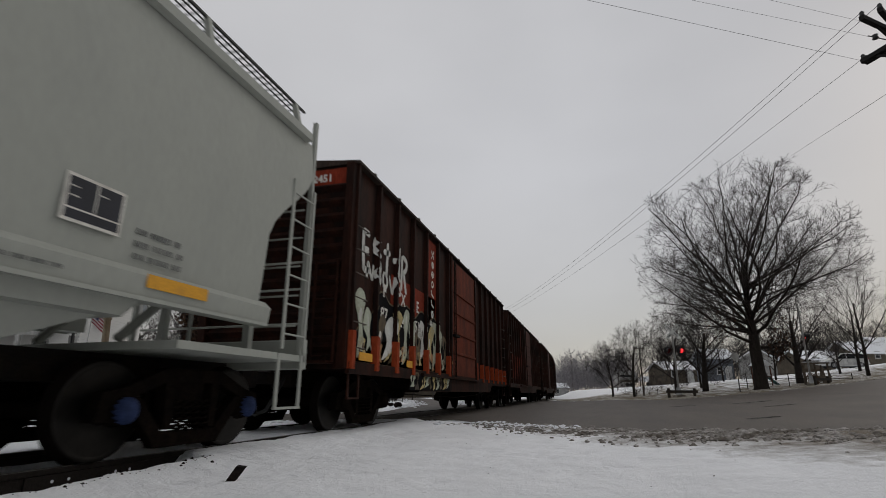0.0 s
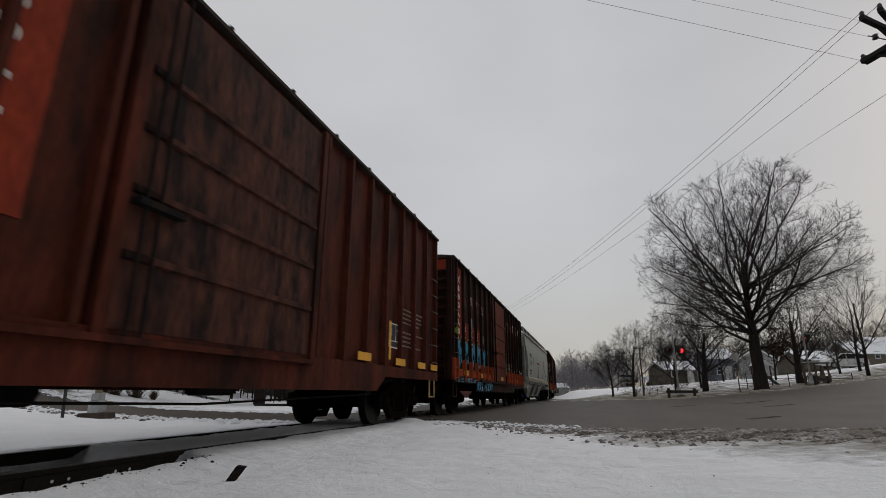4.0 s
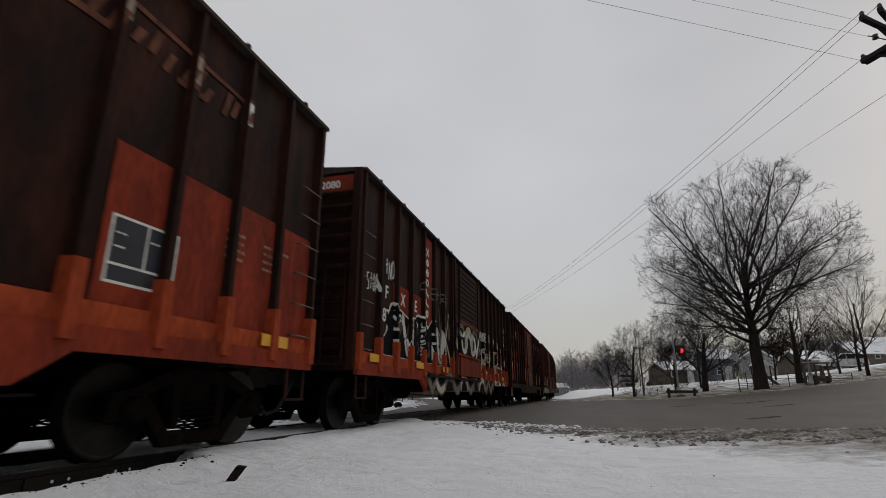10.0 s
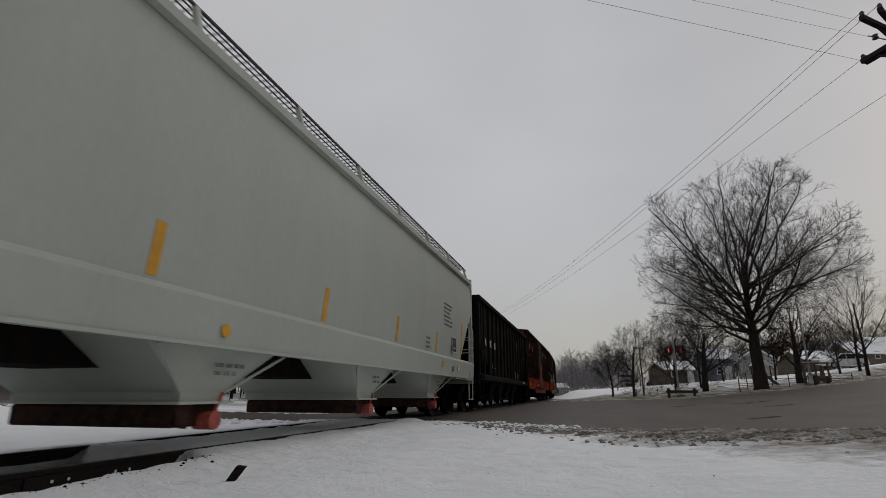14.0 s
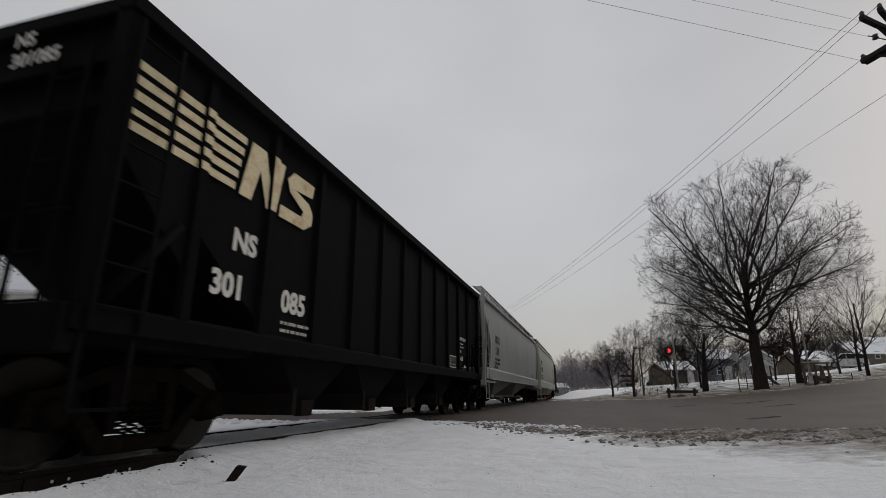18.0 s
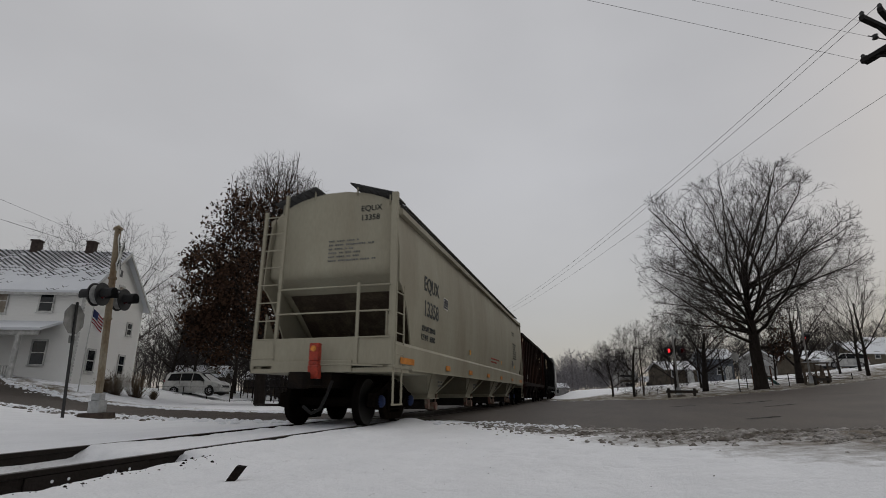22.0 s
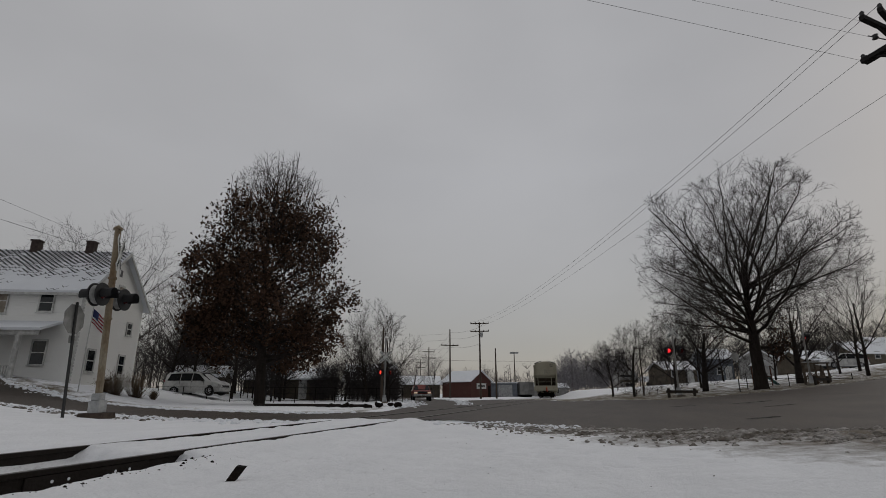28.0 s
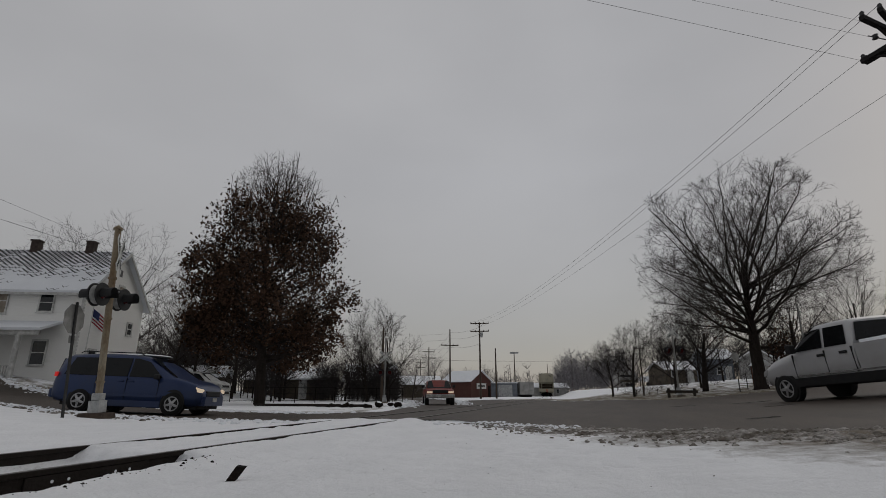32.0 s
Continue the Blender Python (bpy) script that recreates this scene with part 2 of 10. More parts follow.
    nz4.inputs["Scale"].default_value, nz4.inputs["Detail"].default_value, nz4.inputs["Roughness"].default_value = 5.5, 9, 0.68
    l.new(t.outputs["Object"], nz4.inputs["Vector"])
    bp2 = n.new("ShaderNodeBump")
    bp2.inputs["Strength"].default_value, bp2.inputs["Distance"].default_value = 1.0, 0.05
    l.new(nz4.outputs["Fac"], bp2.inputs["Height"])
    l.new(b.inputs["Normal"].links[0].from_socket, bp2.inputs["Normal"])
    l.new(bp2.outputs[0], b.inputs["Normal"])
    return m


SNOW = snow_material()
ASPHALT = mat("wet_asphalt", (0.078, 0.062, 0.050), 0.6, 0, 0.35, 0.7, 70, 0.5, (0.042, 0.034, 0.028), 0.45, sharp=0.22, spec=0.2, stretch=(1.6, 0.35, 1))
SLUSH = mat("slush", (0.46, 0.44, 0.42), 0.8, 0, 0.35, 2.2, 30, 0.6, (0.10, 0.085, 0.068), 0.6, rand=0.2)
CLEAN_SNOW = mat("clean_snow", (0.76, 0.78, 0.81), 0.85, 0, 0.06, 2, 40, 0.3, (0.68, 0.7, 0.73), 0.4)

# road edges in the plan: (u across, w along the line of sight)
NEAR_EDGE = [(-60, 38), (-30, 25.4), (-14.3, 16.5), (-10.7, 15.3), (-8.7, 14.5), (-6.1, 14.1), (-3.1, 13.4), (-0.9, 13.2), (0.3, 13.6), (1.5, 12.4), (2.45, 10.7), (3.2, 9.0), (4.3, 7.9), (5.4, 6.5), (9, 3.2), (14, -2)]
FAR_EDGE = [(-60, 52), (-34, 36), (-22.4, 27.0), (-18.6, 26.2), (-15.2, 24.6), (-11.3, 21.9), (-8.8, 20.8), (-4.8, 19.4), (-2.4, 21.5), (-1.4, 35), (2.6, 56), (6.9, 64), (11.5, 50), (12.3, 29), (18.6, 30.3), (26.9, 31.9), (48, 38)]
BRANCH_L = [(-2.2, 27), (-1.7, 36), (-3.5, 55), (-8, 80), (-14, 120), (-30, 220)]
BRANCH_R = [(1.5, 27), (1.6, 45), (1.0, 60), (-3, 82), (-8, 120), (-22, 220)]


def along(edge, t):
    k = t * (len(edge) - 1)
    i = min(int(k), len(edge) - 2)
    f_ = k - i
    return tuple(edge[i][j] * (1 - f_) + edge[i + 1][j] * f_ for j in (0, 1))


def strip(mb, left, right, n, m, lift=0.012):
    vs, fs = [], []
    for i in range(n + 1):
        a, b_ = along(left, i / n), along(right, i / n)
        for j in range(m + 1):
            k = j / m
            x, y = view(a[0] * (1 - k) + b_[0] * k, a[1] * (1 - k) + b_[1] * k)
            vs.append((x, y, ground_z(x, y) + lift + 0.072 * smooth01(3.2, 1.2, abs(x - track_x(y)))))
    fs = [(i * (m + 1) + j, i * (m + 1) + j + 1, (i + 1) * (m + 1) + j + 1, (i + 1) * (m + 1) + j) for i in range(n) for j in range(m)]
    mb.add(vs, fs, None, True)


def inside(poly, u, w):
    c = False
    j = len(poly) - 1
    for i in range(len(poly)):
        (a, b_), (p, q) = poly[i], poly[j]
        if (b_ > w) != (q > w) and u < (p - a) * (w - b_) / (q - b_) + a:
            c = not c
        j = i
    return c


ROAD_POLY = NEAR_EDGE + FAR_EDGE[::-1]
BRANCH_POLY = BRANCH_L + BRANCH_R[::-1]


def on_road(x, y):
    u, w = x * CY + y * SY, -x * SY + y * CY
    return inside(ROAD_POLY, u, w) or inside(BRANCH_POLY, u, w)


def edge_distance(u, w, edge):
    best = 1e9
    for (a, b_), (p, q) in zip(edge, edge[1:]):
        dx, dy = p - a, q - b_
        t = max(0, min(1, ((u - a) * dx + (w - b_) * dy) / (dx * dx + dy * dy)))
        best = min(best, math.hypot(u - a - t * dx, w - b_ - t * dy))
    return best


def axis(lo, hi, fine_lo, fine_hi, step, growth=1.25):
    a = list(np.arange(fine_lo, fine_hi + 1e-6, step))
    s, v = step, fine_hi
    while v < hi:
        s *= growth
        v += s
        a.append(v)
    s, v = step, fine_lo
    while v > lo:
        s *= growth
        v -= s
        a.insert(0, v)
    return a


def hash_noise(x, y, s):
    return noise.noise(Vector((x * s, y * s, 0.37)))


def snow_top(x, y):
    """Height of the snow sheet: rolling, trodden, scooped out beside the rails where the wind and the trains clear it."""
    z = ground_z(x, y)
    d = x - track_x(y)
    near_cam = max(0.0, 1 - math.hypot(x, y - 6) / 16)
    z += (0.026 * hash_noise(x, y, 0.8) + 0.026 * hash_noise(x, y, 2.7) + 0.016 * hash_noise(x, y, 6.5) - 0.10 * max(0.0, hash_noise(x + 40, y, 3.3) - 0.42)) * near_cam
    # snow lies up to the rail heads; along the nearest stretch it is scooped away from the rails' faces
    if abs(d) < 4:
        edge = y + 0.10 * hash_noise(x, y, 2.0)
        open_near = smooth01(5.10, 4.92, edge + 0.25 * max(0.0, d - 0.85)) * smooth01(0.70, 0.80, d) * smooth01(1.30, 1.02, d + 0.10 * hash_noise(x, y, 1.7) - 0.12 * smooth01(4.4, 3.2, y))
        open_far = smooth01(5.25, 4.95, edge + 0.3 * (d + 0.7)) * smooth01(-0.80, -0.70, d) * smooth01(0.74, 0.66, d)
        z += (0.086 if abs(d) < 0.72 else 0.088) * smooth01(2.4, 0.85, abs(d)) * (1 - open_near) * (1 - open_far)
        if 0.80 > d > 0.715 or -0.80 < d < -0.715:
            z = min(z, -0.006 - 0.20 * open_near - 0.18 * open_far)
        z -= 0.13 * open_near + 0.085 * open_far
    return z


def build_ground():
    xs = axis(-1600, 1600, -24, 14, 0.34)
    ys = axis(-400, 2500, 0, 30, 0.34)
    xs = sorted(set(xs) | set(np.arange(-6.4, -2.6, 0.06)) | set(np.arange(-2.6, 5.2, 0.085)))
    ys = sorted(set(ys) | set(np.arange(1.6, 7.2, 0.07)) | set(np.arange(7.2, 12.5, 0.1)))
    vs, dirt, grass = [], [], []
    for y in ys:
        for x in xs:
            u, w = x * CY + y * SY, -x * SY + y * CY
            z = snow_top(x, y)
            dd = gg = 0.0
            if abs(x) < 120 and -10 < y < 260:
                if on_road(x, y):
                    z = ground_z(x, y) - 0.06
                    dd = 0.5
                else:
                    e = edge_distance(u, w, NEAR_EDGE) if w < 20 else edge_distance(u, w, FAR_EDGE)
                    if w < 20:
                        dd = 0.50 * smooth01(0.8 + 5.6 * smooth01(0.5, 5.0, u), 0.0, e + 0.6 * hash_noise(x, y, 1.1)) * (1.0 + 0.28 * smooth01(1.5, 5.0, u) if u > 0.5 else 0.55)
                        z += 0.05 * smooth01(0.9, 0.2, e) * (0.6 + hash_noise(x, y, 2.3))
                    elif u > 8 and w < 75:
                        gg = 0.60 * smooth01(46, 5, e)
                    elif u < -3 and w < 60:
                        gg = 0.5 * smooth01(7, 0.5, e)
                d = x - track_x(y)
                if 0.3 < d < 1.7 and y < 5.5:
                    dd = max(dd, 0.30 * smooth01(-0.14, -0.2, z))
                if -0.8 < d < -0.2 and y < 6:
                    dd = max(dd, 0.3 * smooth01(-0.14, -0.2, z))
            if w > 70 and u > 5:
                gg = 0.3
            vs.append((x, y, z))
            dirt.append(dd)
            grass.append(gg)
    nx = len(xs)
    fs = [(j * nx + i, j * nx + i + 1, (j + 1) * nx + i + 1, (j + 1) * nx + i) for j in range(len(ys) - 1) for i in range(nx - 1)]
    me = bpy.data.meshes.new("ground")
    me.from_pydata(vs, [], fs)
    me.polygons.foreach_set("use_smooth", [True] * len(fs))
    for nm, vals in (("dirt", dirt), ("grass", grass)):
        at = me.attributes.new(nm, "FLOAT", "POINT")
        at.data.foreach_set("value", vals)
    me.materials.append(SNOW)
    tagged(new("ground", me), "snow covered ground with thin dirty patches", "ground", kind="structure")


build_ground()
mb = MB()
strip(mb, NEAR_EDGE, FAR_EDGE, 260, 40)
solo("road", mb, ASPHALT, "wet grey-brown asphalt crossing road", "road", kind="structure")
mb = MB()
strip(mb, BRANCH_L, BRANCH_R, 60, 6, 0.018)
solo("side_road", mb, ASPHALT, "wet asphalt side road running off beside the track", "road", kind="structure")

RAIL_STEEL = mat("rail_steel", (0.02, 0.016, 0.014), 0.75, 0.2, 0.3, 3, 60, 0.2, (0.014, 0.011, 0.009), 0.5, spec=0.15)
RAIL_TOP = mat("rail_head", (0.22, 0.21, 0.20), 0.45, 0.8, 0.15, 6, 60, 0.05)
DARK_IRON = mat("dark_iron", (0.012, 0.0105, 0.010), 0.85, 0.0, 0.35, 4, 40, 0.3, (0.022, 0.016, 0.012), 0.35, spec=0.03)
TIE_WOOD = mat("tie_wood", (0.035, 0.028, 0.022), 0.9, 0, 0.4, 5, 50, 0.6)


def build_track():
    ys = list(np.arange(-40, 60, 5.0)) + list(np.arange(60, 420, 6.0))
    prof = [(-0.07, -0.215), (0.07, -0.215), (0.07, -0.20), (0.016, -0.185), (0.016, -0.05), (0.036, -0.042), (0.036, -0.004), (0.028, 0.0), (-0.028, 0.0), (-0.036, -0.004), (-0.036, -0.042), (-0.016, -0.05), (-0.016, -0.185), (-0.07, -0.20)]
    for side in (1, -1):
        t = thing("rail", pose(0, 0, 0), "dark steel rail half buried in snow", "rail", "rails of the track", "structure")
        rings = [[(track_x(y) + side * 0.7525 + a, y, b_) for a, b_ in prof] for y in ys]
        part("rail_web", MB().rings(rings), RAIL_STEEL, t)
        top = [[(track_x(y) + side * 0.7525 + a, y, b_) for a, b_ in ((-0.026, -0.002), (0.026, -0.002), (0.026, 0.003), (-0.026, 0.003))] for y in ys]
        part("rail_head", MB().rings(top), RAIL_TOP, t, "worn running surface of the rail")
        if side == 1:
            # joint bar with its bolt holes, through which the snow behind shows white
            j = part("joint_bar", MB().box(-0.0, 0.02, -0.62, 0.62, -0.175, -0.05, 0.006), RAIL_STEEL, t, "bolted joint bar", (track_x(3.4) + side * 0.7525 + 0.014, 3.99, 0))
            for k, yy in enumerate((-0.39, -0.24, 0.23, 0.39)):
                part("bolt_hole", MB().disc((0.022, yy, -0.105), "x", [(-0.004, 0.014), (0.0, 0.014)], 10), CLEAN_SNOW, j, "snow filled bolt hole")
    tie = MB().box(-1.3, 1.3, -0.115, 0.115, -0.40, -0.235, 0.012).mesh("tie", TIE_WOOD)
    first = solo("railway_tie", tie, TIE_WOOD, "dark creosoted wooden railway tie", "railway tie", "ties under the rails", at=(track_x(0), 0.3, -0.03))
    for i in range(1, 26):
        copy_thing(first, pose(track_x(0), 0.3 + i * 0.5, -0.03))
    end_tie = MB().prism([(-0.09, -0.10), (-0.03, -0.12), (0.085, 0.045), (0.01, 0.055)], "y", -0.02, 0.08)
    solo("tie_end", end_tie, DARK_IRON, "dark end of a tie poking out of the snow", "railway tie", at=pose(-2.98, 4.05, -0.045, 0, 0, YAW + 10))


build_track()


def pebbles():
    """Dark bits of ballast and dirt on the snow in front of the rail."""
    rnd = random.Random(77)
    mb = MB()
    for k in range(900):
        y = rnd.uniform(1.6, 4.95)
        x = track_x(y) + rnd.uniform(0.92, 1.22) + (abs(rnd.gauss(0, 0.22)) if k % 3 == 0 else 0)
        s = 0.005 + 0.017 * rnd.random() ** 4
        z = snow_top(x, y)
        rot0 = rnd.random() * 6
        mb.rings([[(x + s * q * (0.7 + 0.6 * rnd.random()) * math.cos(rot0 + j * 1.257), y + s * q * (0.7 + 0.6 * rnd.random()) * math.sin(rot0 + j * 1.257), z + s * hz) for j in range(5)] for hz, q in ((-0.4, 0.9), (0.3, 1.0), (0.8, 0.4))])
    for k in range(60):
        u, w = rnd.uniform(-1.0, 6.0), rnd.uniform(4.0, 11.0)
        x, y = view(u, w)
        if on_road(x, y):
            continue
        s = 0.003 + 0.005 * rnd.random() ** 2
        z = snow_top(x, y)
        mb.rings([[(x + s * q * math.cos(j * 1.257 + k), y + s * q * math.sin(j * 1.257 + k), z + s * hz) for j in range(5)] for hz, q in ((-0.4, 0.9), (0.3, 1.0), (0.8, 0.4))])
    solo("pebbles", mb, DARK_IRON, "dark pebbles scattered on the snow", "pebbles", kind="stuff")


pebbles()


def lumps(name, edge, t0, t1, n, spread, size, material, label, seed, bias=0.0, lift=0.0):
    """A ploughed bank of snow lumps along a road edge."""
    rnd = random.Random(seed)
    mb = MB()
    for _ in range(n):
        a = along(edge, t0 + (t1 - t0) * rnd.random())
        u, w = a[0] + rnd.gauss(0, spread), a[1] + rnd.gauss(bias, spread)
        x, y = view(u, w)
        s = size * (0.35 + rnd.random() ** 2 * 1.3)
        z = ground_z(x, y) + lift
        rings = []
        rot0 = rnd.random() * 6
        for k, (hz, rr) in enumerate(((-0.3, 0.9), (0.12, 1.0), (0.42, 0.72), (0.6, 0.25))):
            rings.append([(x + s * rr * (1 + 0.5 * (rnd.random() - 0.5)) * math.cos(rot0 + j * 1.047), y + s * rr * (1 + 0.5 * (rnd.random() - 0.5)) * math.sin(rot0 + j * 1.047), z + s * hz * (0.8 + 0.4 * rnd.random())) for j in range(6)])
        mb.rings(rings, True, False)
    solo(name, mb, material, label, "snow bank", kind="stuff")


lumps("snow_bank", NEAR_EDGE, 0.14, 0.50, 900, 0.28, 0.075, CLEAN_SNOW, "low ploughed bank of white snow lumps", 3, -0.15)
lumps("snow_bank", NEAR_EDGE, 0.46, 0.66, 700, 0.25, 0.06, CLEAN_SNOW, "crumbled white snow edge along the road", 4, -0.15)
lumps("slush_bank", NEAR_EDGE, 0.56, 0.93, 3800, 0.30, 0.05, SLUSH, "dirty grey slush lumps along the road edge", 5, -0.2)
lumps("slush_bank", NEAR_EDGE, 0.13, 0.30, 900, 0.40, 0.055, SLUSH, "greyish snow lumps thrown up along the side road", 25, -0.1)
lumps("slush_bank", NEAR_EDGE, 0.62, 0.95, 1600, 0.5, 0.03, SLUSH, "scattered crumbs of dirty slush", 15, -0.7)
lumps("snow_bank", FAR_EDGE, 0.10, 0.46, 700, 0.3, 0.08, CLEAN_SNOW, "ploughed snow along the far side of the road", 6, 0.25)
lumps("snow_bank", FAR_EDGE, 0.70, 0.95, 320, 0.35, 0.045, SLUSH, "thin ploughed snow along the verge", 7, 0.3)
lumps("snow_bank", BRANCH_R, 0.0, 0.5, 300, 0.3, 0.1, CLEAN_SNOW, "snow ridge beside the side road", 8, 0.0)
lumps("snow_bank", BRANCH_L, 0.0, 0.6, 350, 0.4, 0.1, CLEAN_SNOW, "snow ridge beside the side road", 9, 0.0)

# ---------------- train ----------------
SPEED = 10.9
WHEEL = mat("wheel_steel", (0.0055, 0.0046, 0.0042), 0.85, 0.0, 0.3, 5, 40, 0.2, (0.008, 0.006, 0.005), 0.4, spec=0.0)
TREAD = mat("wheel_tread", (0.022, 0.020, 0.018), 0.45, 0.8, 0.1, 5, 40, 0.0)
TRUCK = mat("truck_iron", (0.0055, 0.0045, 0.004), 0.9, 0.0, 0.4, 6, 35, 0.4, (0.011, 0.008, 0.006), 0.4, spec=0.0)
BLUE_CAP = mat("bearing_cap", (0.022, 0.036, 0.095), 0.7, 0.0, 0.3, 8, 50, 0.1, spec=0.1)
YELLOW = mat("yellow_paint", (0.62, 0.30, 0.02), 0.6, 0, 0.15, 4, 50, 0.05, (0.45, 0.22, 0.03), 0.3)
WORN_YELLOW = mat("worn_yellow", (0.40, 0.27, 0.09), 0.7, 0, 0.25, 6, 50, 0.1, (0.20, 0.13, 0.07), 0.45)
ORANGE = mat("reflector_orange", (0.62, 0.22, 0.02), 0.5, 0, 0.1, 4, 50, 0.05)
WHITE_INK = mat("white_lettering", (0.62, 0.60, 0.55), 0.7, 0, 0.2, 5, 50, 0.05, (0.42, 0.38, 0.33), 0.25)
FADED_INK = mat("faded_lettering", (0.26, 0.19, 0.15), 0.8, 0, 0.3, 5, 50, 0.05, (0.10, 0.06, 0.045), 0.4)
BLACK_INK = mat("black_lettering", (0.03, 0.035, 0.035), 0.7, 0, 0.2, 5, 50, 0.05)
DULL_INK = mat("dull_lettering", (0.10, 0.105, 0.10), 0.7, 0, 0.25, 5, 50, 0.05, (0.2, 0.2, 0.19), 0.4)
RED_INK = mat("red_lettering", (0.42, 0.07, 0.05), 0.7, 0, 0.2, 5, 50, 0.05)
CREAM_INK = mat("cream_lettering", (0.66, 0.56, 0.36), 0.7, 0, 0.2, 5, 50, 0.05, (0.40, 0.20, 0.08), 0.22)
BLACK_RUBBER = mat("rubber", (0.015, 0.015, 0.015), 0.7, 0, 0.2)
STENCIL_BLACK = mat("stencil_panel", (0.02, 0.022, 0.03), 0.6, 0, 0.1)


def shared(fn):
    """Build a mesh once and hand out the same one after that."""
    box = {}

    def get(*a):
        if a not in box:
            box[a] = fn(*a)
        return box[a]
    return get


@shared
def wheel_mesh():
    prof = [(-0.07, 0.05), (-0.065, 0.40), (-0.068, 0.455), (-0.06, 0.487), (-0.035, 0.487), (-0.028, 0.462), (0.07, 0.452), (0.07, 0.41), (0.02, 0.385), (0.0, 0.28), (0.02, 0.16), (0.075, 0.13), (0.085, 0.05)]
    return MB().disc((0, 0, 0), "x", prof, 32).mesh("wheel", WHEEL)


@shared
def tread_mesh():
    return MB().disc((0, 0, 0), "x", [(0.071, 0.405), (0.0735, 0.41), (0.0735, 0.446), (0.071, 0.45)], 32).mesh("tread", TREAD)


@shared
def axle_mesh():
    return MB().cyl((-0.7, 0, 0), (0.7, 0, 0), 0.09, n=10).mesh("axle", WHEEL)


@shared
def side_frame_mesh():
    """Cast side frame with its two windows, seen from the side as a broad truss, in the yz plane."""
    mb = MB()
    x0, x1 = -0.07, 0.07
    mb.prism([(-1.16, 0.36), (-1.10, 0.62), (-0.88, 0.66), (-0.40, 0.86), (0.40, 0.86), (0.88, 0.66), (1.10, 0.62), (1.16, 0.36), (0.98, 0.36), (0.90, 0.52), (0.40, 0.72), (-0.40, 0.72), (-0.90, 0.52), (-0.98, 0.36)], "x", x0, x1)
    for s in (1, -1):
        mb.prism([(s * 0.84, 0.56), (s * 0.70, 0.58), (s * 0.36, 0.22), (s * 0.36, 0.10), (s * 0.44, 0.10)], "x", x0 * 0.9, x1 * 0.9)
        mb.prism([(s * 0.40, 0.74), (s * 0.27, 0.74), (s * 0.27, 0.26), (s * 0.36, 0.26)], "x", x0, x1)
        mb.cyl((x0 * 0.4, s * 0.89, 0.457), (x1 * 1.9, s * 0.89, 0.457), 0.15, 0.12, 14)
    mb.box(x0, x1, -0.46, 0.46, 0.09, 0.24, 0.02)
    return mb.mesh("side_frame", TRUCK)


@shared
def spring_mesh():
    mb = MB()
    for y in (-0.2, -0.07, 0.07, 0.2):
        pts = [(0.05 * math.cos(k * 0.9), y + 0.055 * math.sin(k * 0.9), 0.24 + k * 0.0085) for k in range(36)]
        mb.tube(pts, 0.014, 4)
    return mb.mesh("spring", TRUCK)


@shared
def cap_mesh(color):
    return MB().disc((0, 0, 0), "x", [(0, 0.125), (0.05, 0.12), (0.08, 0.085), (0.085, 0.03)], 14).mesh("bearing_cap", MATS[color])


@shared
def bolster_mesh():
    return MB().box(-1.02, 1.02, -0.22, 0.22, 0.42, 0.78, 0.03).mesh("bolster", TRUCK)


@shared
def brake_mesh():
    mb = MB()
    for s in (1, -1):
        mb.box(-0.85, 0.85, s * 0.36 - 0.04, s * 0.36 + 0.04, 0.33, 0.42)
        mb.box(-0.84, -0.7, s * 0.40 - 0.03, s * 0.40 + 0.04, 0.28, 0.62)
        mb.box(0.7, 0.84, s * 0.40 - 0.03, s * 0.40 + 0.04, 0.28, 0.62)
    return mb.mesh("brake_beam", TRUCK)


WHEELSETS = []


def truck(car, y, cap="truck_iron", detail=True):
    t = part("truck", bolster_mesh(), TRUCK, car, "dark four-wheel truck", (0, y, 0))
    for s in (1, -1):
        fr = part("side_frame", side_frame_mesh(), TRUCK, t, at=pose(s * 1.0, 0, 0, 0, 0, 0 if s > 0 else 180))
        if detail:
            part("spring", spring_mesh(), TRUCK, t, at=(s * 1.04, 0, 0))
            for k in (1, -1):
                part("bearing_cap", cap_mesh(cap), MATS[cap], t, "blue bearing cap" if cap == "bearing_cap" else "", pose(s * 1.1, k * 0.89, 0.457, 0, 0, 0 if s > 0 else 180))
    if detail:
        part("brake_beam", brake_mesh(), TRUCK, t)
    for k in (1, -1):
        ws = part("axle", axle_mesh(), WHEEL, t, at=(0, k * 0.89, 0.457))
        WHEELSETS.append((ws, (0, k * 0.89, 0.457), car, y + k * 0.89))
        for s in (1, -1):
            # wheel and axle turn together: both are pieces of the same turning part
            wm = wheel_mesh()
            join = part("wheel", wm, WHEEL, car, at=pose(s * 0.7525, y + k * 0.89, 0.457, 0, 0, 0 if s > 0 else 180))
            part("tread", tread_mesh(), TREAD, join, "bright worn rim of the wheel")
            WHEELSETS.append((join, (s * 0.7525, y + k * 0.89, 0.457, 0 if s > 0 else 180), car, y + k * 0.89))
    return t


